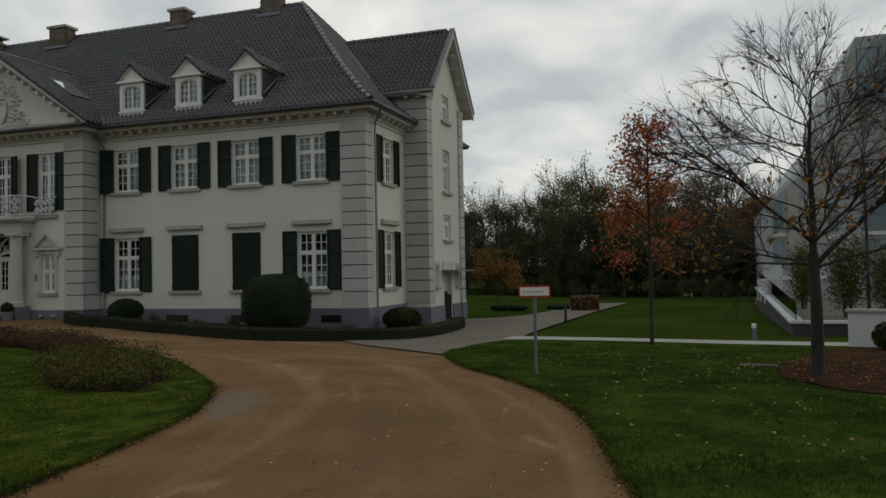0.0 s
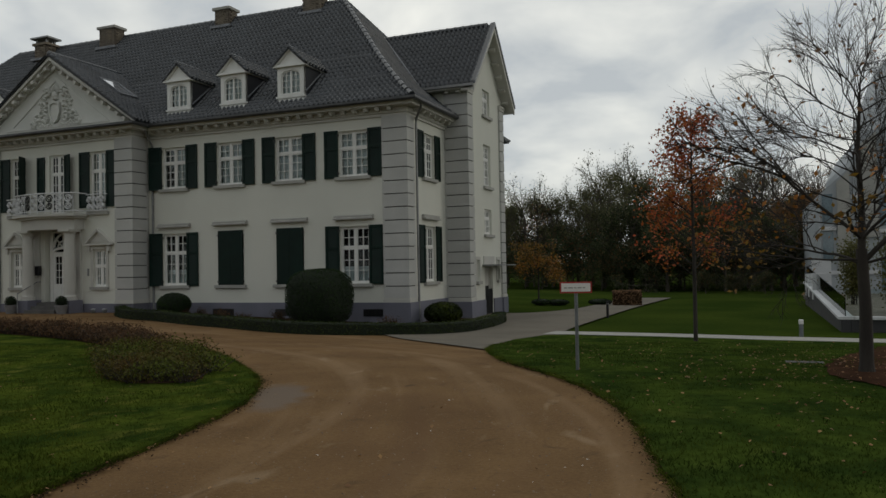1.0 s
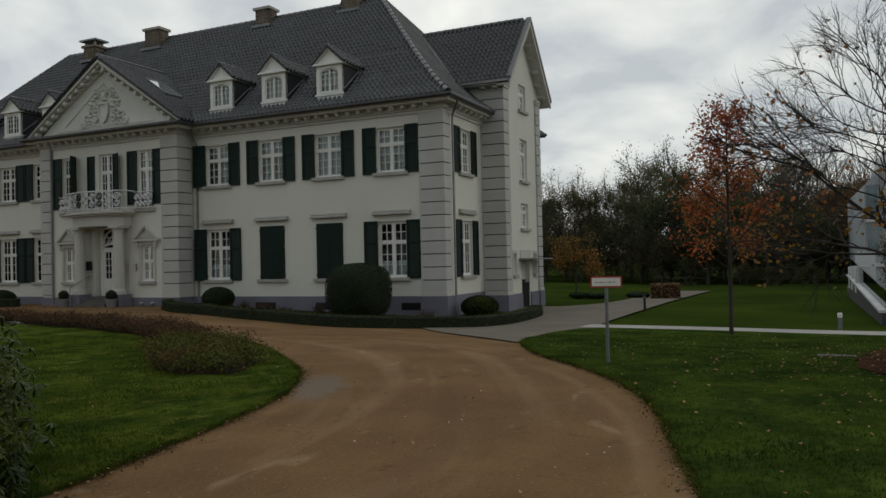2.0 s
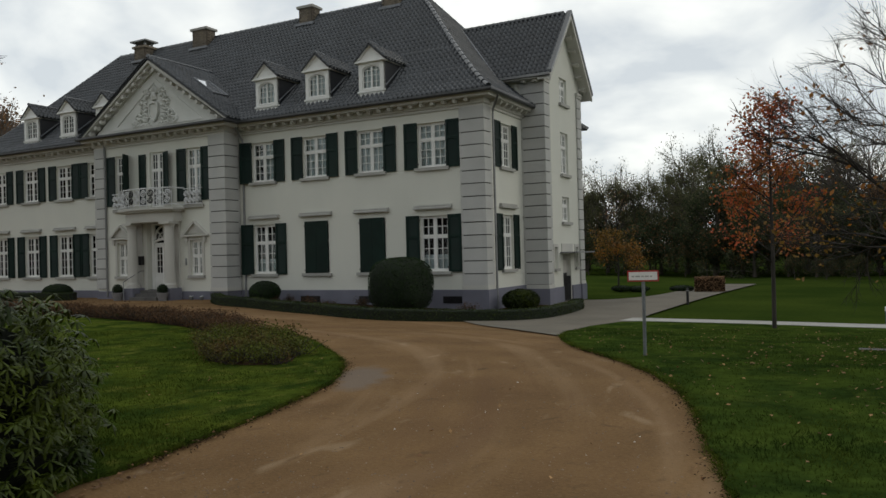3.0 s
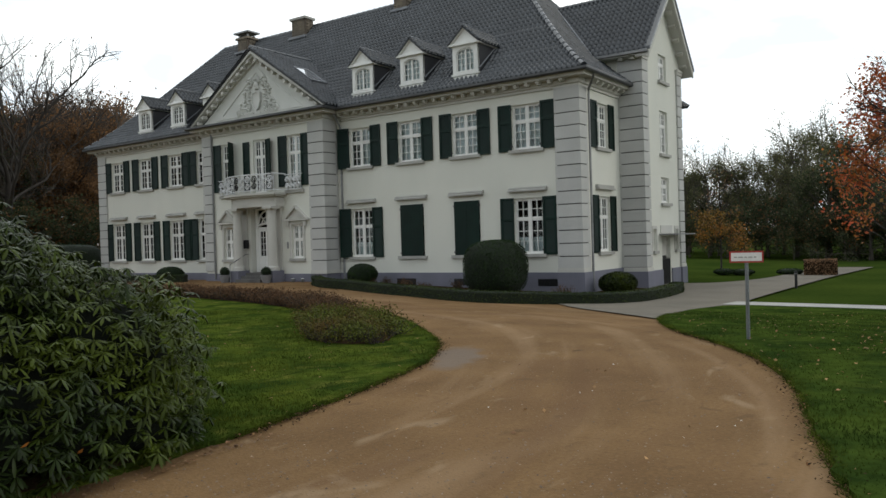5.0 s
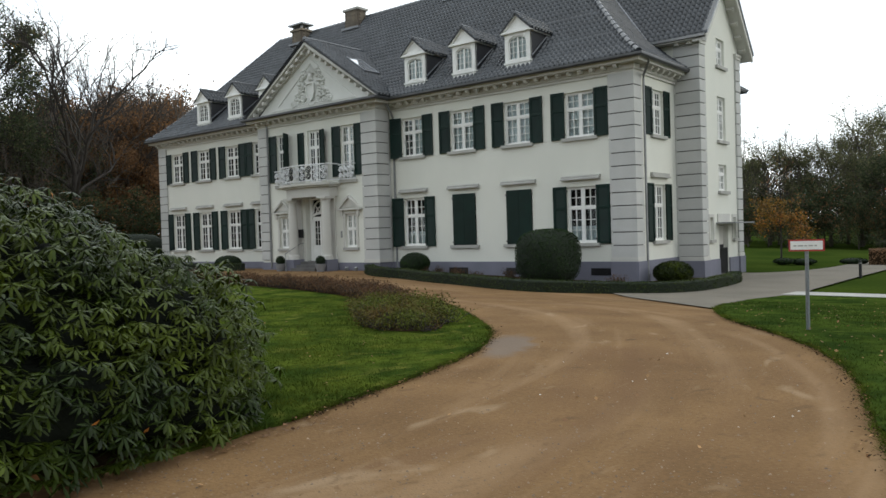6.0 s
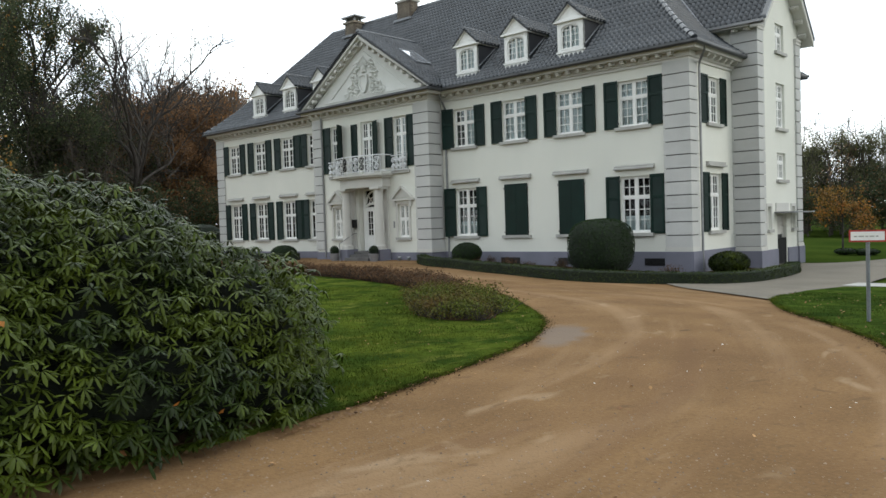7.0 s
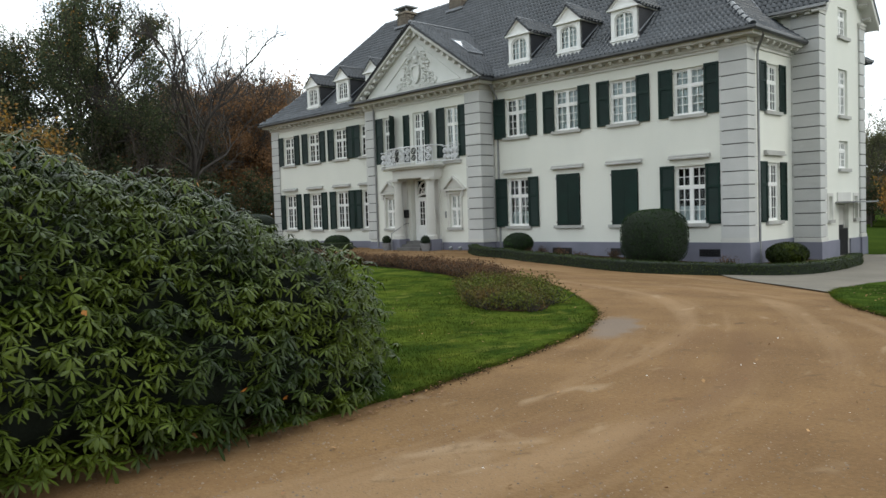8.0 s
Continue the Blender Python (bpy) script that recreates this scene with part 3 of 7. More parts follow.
def wall(name, u0, u1, z0, z1, holes, m, thick=0.34, mat=STUCCO):
    """A wall with openings right through it. holes: u0, u1, z0, z1."""
    us = sorted({u0, u1, *(h[0] for h in holes), *(h[1] for h in holes)})
    zs = sorted({z0, z1, *(h[2] for h in holes), *(h[3] for h in holes)})
    bm = bmesh.new()
    for a, b in zip(us, us[1:]):
        for c, d in zip(zs, zs[1:]):
            if any(h[0] - 1e-6 <= a and b <= h[1] + 1e-6 and h[2] - 1e-6 <= c and d <= h[3] + 1e-6 for h in holes):
                continue
            for y, flip in ((0, False), (thick, True)):
                v = [bm.verts.new(p) for p in ((a, y, c), (b, y, c), (b, y, d), (a, y, d))]
                bm.faces.new(v[::-1] if flip else v)
    for a, b, c, d in [*holes, (u0, u1, z0, z1)]:
        for p, q in (((a, c), (a, d)), ((b, d), (b, c)), ((b, c), (a, c)), ((a, d), (b, d))):
            bm.faces.new([bm.verts.new(t) for t in ((p[0], 0, p[1]), (q[0], 0, q[1]), (q[0], thick, q[1]), (p[0], thick, p[1]))])
    bmesh.ops.remove_doubles(bm, verts=bm.verts, dist=1e-5)
    bmesh.ops.recalc_face_normals(bm, faces=bm.faces)
    return part(name, bm, mat, house, m=m)


MESHES = {}


def shared(key, make):
    if key not in MESHES:
        MESHES[key] = make()
    return MESHES[key]


def panel_mesh(name, w, h, holes, y0, y1, mat):
    """A flat frame in one piece, with openings: x0, x1, z0, z1 from its lower left corner."""
    us = sorted({0.0, w, *(q[0] for q in holes), *(q[1] for q in holes)})
    zs = sorted({0.0, h, *(q[2] for q in holes), *(q[3] for q in holes)})
    bm = bmesh.new()
    for a, b in zip(us, us[1:]):
        for c, d in zip(zs, zs[1:]):
            if any(q[0] - 1e-6 <= a and b <= q[1] + 1e-6 and q[2] - 1e-6 <= c and d <= q[3] + 1e-6 for q in holes):
                continue
            for y, flip in ((y0, False), (y1, True)):
                v = [bm.verts.new(p) for p in ((a, y, c), (b, y, c), (b, y, d), (a, y, d))]
                bm.faces.new(v[::-1] if flip else v)
    for a, b, c, d in [*holes, (0.0, w, 0.0, h)]:
        for p, q in (((a, c), (a, d)), ((b, d), (b, c)), ((b, c), (a, c)), ((a, d), (b, d))):
            bm.faces.new([bm.verts.new(t) for t in ((p[0], y0, p[1]), (q[0], y0, q[1]), (q[0], y1, q[1]), (p[0], y1, p[1]))])
    bmesh.ops.remove_doubles(bm, verts=bm.verts, dist=1e-5)
    bmesh.ops.recalc_face_normals(bm, faces=bm.faces)
    return bm_mesh(name, bm, mat)


def lights_of(w, h, cols, rows_high, split):
    """The openings of a casement window between frame, mullion and transom."""
    f = 0.06
    xs = ((f, w / 2 - 0.04), (w / 2 + 0.04, w - f)) if cols > 1 else ((f, w - f),)
    zt = h * split
    zs = ((f, zt - 0.035), (zt + 0.035, h - f)) if rows_high else ((f, h - f),)
    return [(x0, x1, z0, z1) for z0, z1 in zs for x0, x1 in xs]


def sash_mesh(w, h, cols, rows):
    e, b = 0.038, 0.013
    xs = [e + (w - 2 * e) * k / cols for k in range(cols + 1)]
    zs = [e + (h - 2 * e) * k / rows for k in range(rows + 1)]
    holes = [(xs[i] + (b if i else 0), xs[i + 1] - (b if i < cols - 1 else 0), zs[j] + (b if j else 0), zs[j + 1] - (b if j < rows - 1 else 0)) for i in range(cols) for j in range(rows)]
    return panel_mesh("sash", w, h, holes, 0.112, 0.165, WHITE)


def curtain_mesh(x0, x1, z0, z1, folds):
    n = max(4, folds * 4)
    xs = np.linspace(x0, x1, n + 1)
    ys = 0.26 + 0.02 * np.sin(np.arange(n + 1) * np.pi / 2) + 0.008 * np.sin(np.arange(n + 1) * 1.7)
    v = [(x, y, z) for x, y in zip(xs, ys) for z in (z0, z1)]
    f = [(2 * i, 2 * i + 2, 2 * i + 3, 2 * i + 1) for i in range(n)]
    return mesh_from("curtain", v, f, CURTAIN, True)


def window(m, w, h, cols=4, low=3, high=2, split=0.63, sill=True, drape="side", sill_over=0.12):
    lights = lights_of(w, h, cols, high, split)
    def make_frame():
        me = panel_mesh("window", w, h, lights, 0.10, 0.18, WHITE)
        me.transform(Matrix.Translation((-w / 2, 0, 0)))
        return me
    fr = put("window", shared(("frame", w, h, cols, low, high, split), make_frame), house, m)
    for x0, x1, z0, z1 in lights:
        rows = low if z0 < h * 0.3 else high
        put("sash", shared(("sash", round(x1 - x0, 3), round(z1 - z0, 3), cols, rows), lambda: sash_mesh(x1 - x0, z1 - z0, max(1, cols // 2), rows)), fr, pose(x0 - w / 2, 0, z0))
    put("pane", shared(("pane", w, h), lambda: bm_mesh("pane", boxes((-w / 2 + 0.05, w / 2 - 0.05, 0.138, 0.142, 0.05, h - 0.05)), GLASS)), fr)
    if sill:
        put("sill", shared(("sill", w), lambda: bm_mesh("sill", boxes((-w / 2 - sill_over, w / 2 + sill_over, -0.11, 0.14, -0.12, -0.003)), LINTEL, 0.015)), fr)
    a = w / 2 - 0.06
    if drape == "full":
        put("curtain", shared(("c_full", w, h), lambda: curtain_mesh(-a, a, 0.06, h - 0.06, 9)), fr)
    elif drape == "side":
        put("curtain", shared(("c_r", w, h), lambda: curtain_mesh(0.0, a, 0.06, h - 0.06, 5)), fr)
    elif drape == "cafe":
        put("curtain", shared(("c_low", w, h), lambda: curtain_mesh(-a, a, 0.06, h * 0.3, 9)), fr)
    return fr


def shutter_mesh(w, h, closed=False):
    """A framed, two-panelled wooden shutter, hinged at x = 0, reaching to x = w."""
    bm = bmesh.new()
    s, zt = 0.085, h * 0.62
    y0, y1 = -0.05, -0.008
    for q in ((0, s, 0, h), (w - s, w, 0, h), (s, w - s, 0, s), (s, w - s, h - s, h), (s, w - s, zt - 0.05, zt + 0.05)):
        box(bm, q[0], q[1], y0, y1, q[2], q[3])
    for z0, z1 in ((s, zt - 0.05), (zt + 0.05, h - s)):
        n = max(3, int((z1 - z0) / 0.055))
        for k in range(n):
            z = z0 + (z1 - z0) * (k + 0.5) / n
            d = (z1 - z0) / n * 0.62
            v = [bm.verts.new(p) for p in ((s, y0 + 0.014, z - d), (w - s, y0 + 0.014, z - d), (w - s, y1 - 0.004, z + d), (s, y1 - 0.004, z + d))]
            bm.faces.new(v)
    box(bm, s * 0.5, w - s * 0.5, y1 - 0.008, y1, s * 0.5, h - s * 0.5)
    return bm_mesh("shutter", bm, SHUTTER)


def shutter(m, w, h, turn=0.0, flip=False, boarded=False):
    """turn: degrees that it stands away from the wall."""
    ob = put("shutter", shared(("shutter", w, h, flip, boarded), lambda: shutter_flip(w, h, flip, boarded)), house, m @ pose(0, 0, 0, 0, 0, turn))
    hinge = shared(("hinge", flip), lambda: bm_mesh("hinge", boxes((-0.05 if flip else -0.03, 0.03 if flip else 0.05, -0.062, -0.004, -0.03, 0.03)), BLACK))
    for z in (0.18, h - 0.18):
        put("hinge", hinge, ob, pose(0, 0, z))
    return ob


def shutter_flip(w, h, flip, boarded):
    # boarded: the plain inner side, as a shut leaf shows it
    me = bm_mesh("shutter", boxes((0, w, -0.046, -0.008, 0, h)), SHUTTER, 0.006) if boarded else shutter_mesh(w, h)
    if flip:
        me.transform(Matrix.Diagonal((-1, 1, 1, 1)))
        me.flip_normals()
    return me


def plain(name, mat, *rows, bevel=0.008, label=""):
    return part(name, boxes(*rows), mat, house, label, bevel=bevel)


def quoin(x0, x1, y0, y1, faces, z0=0.47, z1=7.05, courses=14):
    """A corner of stone courses with sunk joints. faces: which sides show; the block fills x0..x1, y0..y1."""
    step = (z1 - z0) / courses
    mesh = shared(("quoin", round(x1 - x0, 3), round(y1 - y0, 3), round(step, 3)), lambda: bm_mesh("quoin_stone", boxes((0, x1 - x0, 0, y1 - y0, 0.019, step - 0.019)), QUOIN, 0.010))
    core = boxes((x0 + 0.05, x1 - 0.05, y0 + 0.05, y1 - 0.05, z0, z1))
    part("quoin_core", core, QUOIN_JOINT, house)
    for k in range(courses):
        put("quoin_stone", mesh, house, pose(x0, y0, z0 + k * step))


# joint mortar, darkened so its colour carries the shade of the grooves
QUOIN_JOINT = material("shade_dark_mortar", (0.13, 0.128, 0.125), None, 0.95, 2, 30, 0.1)

# openings: middle, width, bottom, top
RIGHT_BAYS = (-1.2, -3.94, -6.65, -9.38)
LEFT_BAYS = (-27.65, -25.0, -22.35, -19.95)
UP_Z, UP_H, LOW_Z, LOW_H, OPEN_W = 4.95, 1.68, 1.05, 2.08, 1.22


def bay_holes(bays):
    return [(c - OPEN_W / 2, c + OPEN_W / 2, z, z + h) for c in bays for z, h in ((UP_Z, UP_H), (LOW_Z, LOW_H))]


def swing(c, side):
    """How far an open shutter stands off the wall: one rests against a down pipe."""
    return 15.0 if c == RIGHT_BAYS[3] and side < 0 else -side * (1.0 + 1.5 * abs(math.sin(7 * c)))


def wing(name, x0, x1, bays, closed):
    wall(name, x0, x1, -0.6, 7.25, bay_holes(bays), SOUTH(0, 0))
    for i, c in enumerate(bays):
        m = SOUTH(c, UP_Z)
        window(m, OPEN_W, UP_H, drape=("side" if i == 3 else "full"))
        for side in (-1, 1):
            edge = c + side * OPEN_W / 2
            shutter(SOUTH(edge, UP_Z - 0.04), 0.57, UP_H + 0.08, turn=swing(c, side), flip=side < 0)
        window(SOUTH(c, LOW_Z), OPEN_W, LOW_H, low=3, high=2, drape="cafe")
        if i in closed:
            for side in (-1, 1):
                shutter(SOUTH(c + side * (OPEN_W / 2 - 0.03), LOW_Z - 0.06), OPEN_W / 2 - 0.034, LOW_H + 0.10, flip=side > 0, boarded=True)
        else:
            for side in (-1, 1):
                shutter(SOUTH(c + side * OPEN_W / 2, LOW_Z - 0.03), 0.57, LOW_H + 0.06, turn=swing(c, side), flip=side < 0)
        # a drip mould over each ground-floor window
        w2 = OPEN_W / 2 + 0.19
        prism_part("lintel", [(-0.16, 0.0), (-0.16, 0.05), (-0.10, 0.08), (-0.10, 0.13), (0, 0.17), (0, 0)], c - w2, c + w2, 3.38, LINTEL)


def prism_part(name, prof, x0, x1, z, mat=None, y=WALL_Y):
    """A moulding: profile (out from the wall, up), drawn along x."""
    bm = bmesh.new()
    a = [bm.verts.new((x0, y + o, z + u)) for o, u in prof]
    b = [bm.verts.new((x1, y + o, z + u)) for o, u in prof]
    bm.faces.new(a)
    bm.faces.new(b[::-1])
    for i in range(len(a)):
        j = (i + 1) % len(a)
        bm.faces.new((a[i], b[i], b[j], a[j]))
    bmesh.ops.recalc_face_normals(bm, faces=bm.faces)
    return part(name, bm, mat or CORNICE, house)


def build_walls():
    wing("wall", BAY_X1 - 0.05, EAST_X, RIGHT_BAYS, (1, 2))
    wing("wall", WEST_X, BAY_X0 + 0.05, LEFT_BAYS, ())
    # entrance bay
    holes = [(CX + s * 2.27 - 0.45, CX + s * 2.27 + 0.45, 4.12, 6.6) for s in (-1, 0, 1)]
    holes += [(CX + s * 2.33 - 0.36, CX + s * 2.33 + 0.36, 1.05, 2.58) for s in (-1, 1)] + [(CX - 0.75, CX + 0.75, 0.42, 3.45)]
    wall("wall", BAY_X0, BAY_X1, -0.6, 7.25, holes, SOUTH(0, 0, BAY_Y), 0.4)
    for s, x in ((1, BAY_X1), (-1, BAY_X0)):
        plain("wall", STUCCO, (min(x, x - s * 0.3), max(x, x - s * 0.3), BAY_Y + 0.402, WALL_Y + 0.3, -0.6, 7.25), bevel=0)
    for s in (-1, 0, 1):
        c = CX + s * 2.27
        window(SOUTH(c, 4.12, BAY_Y), 0.9, 2.48, low=4, high=2, split=0.68, sill=s != 0, drape="side" if s else "none")
        for side in (-1, 1):
            turn = {(-1, 1): -62.0, (0, 1): -22.0}.get((s, side), 0.0)
            slim = (s, side) == (0, -1)
            shutter(SOUTH(c + side * (0.68 if slim else 0.45), 4.3 if s else 4.25, BAY_Y), 0.44 if slim else 0.56, 2.3, turn=turn, flip=side < 0)
    for s in (-1, 1):
        c = CX + s * 2.33
        window(SOUTH(c, 1.05, BAY_Y), 0.72, 1.53, low=2, high=2, split=0.55, drape="none")
        bm = bmesh.new()
        prism(bm, [(c - 0.55, 0), (c + 0.55, 0), (c, 0.42)], BAY_Y - 0.06, BAY_Y + 0.05)
        bmesh.ops.translate(bm, verts=bm.verts, vec=(0, 0, 2.88))
        part("window_hood", bm, CORNICE, house)
        bm = bmesh.new()
        for q in ([(c - 0.74, -0.10), (c + 0.74, -0.10), (c + 0.74, -0.02), (c - 0.74, -0.02)], [(c - 0.74, -0.02), (c - 0.60, -0.02), (c + 0.03, 0.50), (c, 0.58)], [(c + 0.74, -0.02), (c, 0.58), (c - 0.03, 0.50), (c + 0.60, -0.02)]):
            prism(bm, q, BAY_Y - 0.18, BAY_Y + 0.02)
        bmesh.ops.translate(bm, verts=bm.verts, vec=(0, 0, 2.84))
        part("hood_moulding", bm, CORNICE, house)
        for e in (-0.58, 0.46):
            plain("bracket", CORNICE, (c + e, c + e + 0.12, BAY_Y - 0.12, BAY_Y - 0.002, 2.48, 2.735))
        plain("window_surround", CORNICE, (c - 0.47, c - 0.362, BAY_Y - 0.04, BAY_Y - 0.001, 1.06, 2.66), (c + 0.362, c + 0.47, BAY_Y - 0.04, BAY_Y - 0.001, 1.06, 2.66), (c - 0.362, c + 0.362, BAY_Y - 0.04, BAY_Y - 0.001, 2.582, 2.66))
    # east wall of the main block
    holes = [(1.55, 2.65, UP_Z, UP_Z + UP_H), (1.55, 2.65, LOW_Z, LOW_Z + LOW_H)]
    wall("wall", 0.05 + 0.34, TOWER_Y0 + 0.3, -0.6, 7.25, holes, EAST(0, 0))
    for z, h, d in ((UP_Z, UP_H, "full"), (LOW_Z, LOW_H, "cafe")):
        window(EAST(2.1, z), 1.1, h, drape=d)
        for side in (-1, 1):
            shutter(EAST(2.1 + side * 0.55, z - 0.03), 0.54, h + 0.06, flip=side < 0)
    bm = bmesh.new()
    for o, a, b in ((0.16, 0.0, 0.06), (0.11, 0.06, 0.17)):
        box(bm, 2.1 - 0.76, 2.1 + 0.76, -o, 0.02, a, b)
    part("lintel", bm, LINTEL, house, m=EAST(0, 3.38), bevel=0.01)
    # tower: east and south walls with its windows and door
    holes = [(5.78, 6.72, 7.95, 9.05), (5.78, 6.72, 4.95, 6.72), (5.78, 6.72, 2.92, 3.98), (5.68, 6.72, -0.52, 1.55), (4.62, 5.0, 0.98, 1.86), (7.3, 7.68, 0.98, 1.86)]
    wall("wall", TOWER_Y0, TOWER_Y1, -0.7, 9.16, holes, EAST(0, 0, TOWER_X))
    for z, h in ((7.95, 1.1), (4.95, 1.77), (2.92, 1.06)):
        window(EAST(6.25, z, TOWER_X), 0.94, h, low=2 if h < 1.3 else 3, high=1 if h < 1.3 else 2, split=0.66, drape="none")
    for y in (4.81, 7.49):
        window(EAST(y, 0.98, TOWER_X), 0.38, 0.88, cols=1, low=2, high=0, drape="none", sill_over=0.06)
        part("window_surround", boxes((y - 0.28, y - 0.192, -0.03, -0.001, 0.9, 1.98), (y + 0.192, y + 0.28, -0.03, -0.001, 0.9, 1.98), (y - 0.192, y + 0.192, -0.03, -0.001, 1.862, 1.98)), CORNICE, house, m=EAST(0, 0, TOWER_X))
    wall("wall", EAST_X - 2.0, TOWER_X - 0.34, -0.7, 8.75, [], SOUTH(0, 0, TOWER_Y0))
    plain("wall", STUCCO, (EAST_X - 2.0, TOWER_X - 0.35, TOWER_Y1 - 0.3, TOWER_Y1, -0.7, 8.75), bevel=0)
    bm = bmesh.new()
    prism(bm, [(TOWER_Y0 + 0.0, 9.162), (TOWER_Y1 - 0.0, 9.162), (6.12, 11.62)], 0.0, 0.3)
    part("gable_wall", bm, STUCCO, house, m=EAST(0, 0, TOWER_X))
    # remaining shell
    plain("wall", STUCCO, (EAST_X - 0.34, EAST_X, TOWER_Y1, BACK_Y, -0.6, 7.25), bevel=0)
    plain("wall", STUCCO, (WEST_X, EAST_X - 0.35, BACK_Y - 0.34, BACK_Y, -0.6, 7.25), bevel=0)
    plain("wall", STUCCO, (WEST_X, WEST_X + 0.34, WALL_Y + 0.35, BACK_Y - 0.35, -0.6, 7.25), bevel=0)
    # rooms behind the windows: floors and a back wall, near-black to paint unlit depth
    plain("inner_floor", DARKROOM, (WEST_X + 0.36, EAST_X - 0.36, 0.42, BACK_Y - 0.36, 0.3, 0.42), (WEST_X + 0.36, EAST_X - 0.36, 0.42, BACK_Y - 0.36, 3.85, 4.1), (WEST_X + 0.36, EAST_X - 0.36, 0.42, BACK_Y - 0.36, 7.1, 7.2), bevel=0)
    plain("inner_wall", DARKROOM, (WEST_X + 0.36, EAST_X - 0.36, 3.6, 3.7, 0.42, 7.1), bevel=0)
    # plinth
    p = PLINTH
    plain("plinth", p, (BAY_X1 + 0.06, EAST_X - 0.93, WALL_Y - 0.05, WALL_Y - 0.001, -0.7, 0.36), bevel=0.01)
    plain("plinth", p, (WEST_X - 0.05, BAY_X0 - 0.06, WALL_Y - 0.05, WALL_Y - 0.001, -0.4, 0.36), bevel=0.01)
    plain("plinth", p, (BAY_X0 - 0.05, CX - 1.45, BAY_Y - 0.05, BAY_Y - 0.001, -0.4, 0.36), bevel=0.01)
    plain("plinth", p, (CX + 1.45, BAY_X1 + 0.05, BAY_Y - 0.05, BAY_Y - 0.001, -0.4, 0.36), bevel=0.01)
    plain("plinth", p, (BAY_X1 + 0.001, BAY_X1 + 0.05, BAY_Y, WALL_Y - 0.05, -0.4, 0.36), bevel=0.01)
    plain("plinth", p, (EAST_X + 0.001, EAST_X + 0.06, WALL_Y + 0.6, TOWER_Y0 - 0.06, -0.8, 0.36), bevel=0.01)
    plain("plinth", p, (EAST_X - 0.95, EAST_X + 0.13, WALL_Y - 0.13, WALL_Y + 0.6, -0.8, 0.36), bevel=0.02)
    plain("plinth", p, (EAST_X + 0.061, TOWER_X + 0.13, TOWER_Y0 - 0.13, TOWER_Y0 + 0.6, -0.8, 0.2), bevel=0.02)
    plain("plinth", p, (TOWER_X + 0.001, TOWER_X + 0.06, TOWER_Y0 + 0.601, 5.62, -0.8, 0.2), bevel=0.01)
    plain("plinth", p, (TOWER_X + 0.001, TOWER_X + 0.06, 6.78, TOWER_Y1 - 0.601, -0.8, 0.2), bevel=0.01)
    plain("plinth", p, (TOWER_X - 0.3, TOWER_X + 0.13, TOWER_Y1 - 0.6, TOWER_Y1 + 0.06, -0.9, 0.2), bevel=0.02)
    # cellar vents in the plinth
    for x in (-7.0, -4.1, -0.35):
        bm = boxes((x - 0.5, x + 0.5, -0.012, 0.0, 0.0, 0.26))
        for k in range(4):
            box(bm, x - 0.46, x + 0.46, -0.03, -0.012, 0.03 + k * 0.06, 0.055 + k * 0.06)
        part("cellar_vent", bm, BLACK, house, m=pose(0, WALL_Y - 0.05, -0.14))
    # quoins
    quoin(EAST_X - 0.93, EAST_X + 0.075, WALL_Y - 0.08, WALL_Y + 0.55, "se")
    quoin(WEST_X - 0.03, WEST_X + 0.75, WALL_Y - 0.08, WALL_Y + 0.5, "sw")
    quoin(BAY_X1 - 0.85, BAY_X1 + 0.075, BAY_Y - 0.08, WALL_Y - 0.055, "se")
    quoin(BAY_X0 - 0.03, BAY_X0 + 0.62, BAY_Y - 0.08, WALL_Y - 0.055, "sw")
    quoin(EAST_X + 0.004, TOWER_X + 0.075, TOWER_Y0 - 0.075, TOWER_Y0 + 0.55, "se", 0.36, 8.5, 18)
    quoin(TOWER_X - 0.4, TOWER_X + 0.075, TOWER_Y1 - 0.55, TOWER_Y1 + 0.03, "ne", 0.36, 8.5, 18)
    # stone bases and caps of the quoins
    for x0, x1, y0, y1, z in ((EAST_X - 0.95, EAST_X + 0.10, WALL_Y - 0.105, WALL_Y + 0.58, 0.36), (BAY_X1 - 0.87, BAY_X1 + 0.10, BAY_Y - 0.105, WALL_Y - 0.055, 0.36), (EAST_X + 0.004, TOWER_X + 0.10, TOWER_Y0 - 0.10, TOWER_Y0 + 0.58, 0.2), (TOWER_X - 0.4, TOWER_X + 0.10, TOWER_Y1 - 0.58, TOWER_Y1 + 0.05, 0.2)):
        plain("quoin_base", CORNICE, (x0, x1, y0, y1, z + 0.003, z + 0.11), (x0 + 0.015, x1 - 0.015, y0 + 0.015, y1 - 0.015, z + 0.11, z + 0.16), bevel=0.012)
    for x0, x1, y0, y1 in ((EAST_X + 0.004, TOWER_X + 0.13, TOWER_Y0 - 0.13, TOWER_Y0 + 0.6), (TOWER_X - 0.4, TOWER_X + 0.13, TOWER_Y1 - 0.6, TOWER_Y1 + 0.09)):
        plain("quoin_cap", CORNICE, (x0, x1, y0, y1, 8.62, 8.72), (x0, x1 - 0.03, y0 + 0.03, y1 - 0.03, 8.5, 8.62), bevel=0.012)


build_walls()


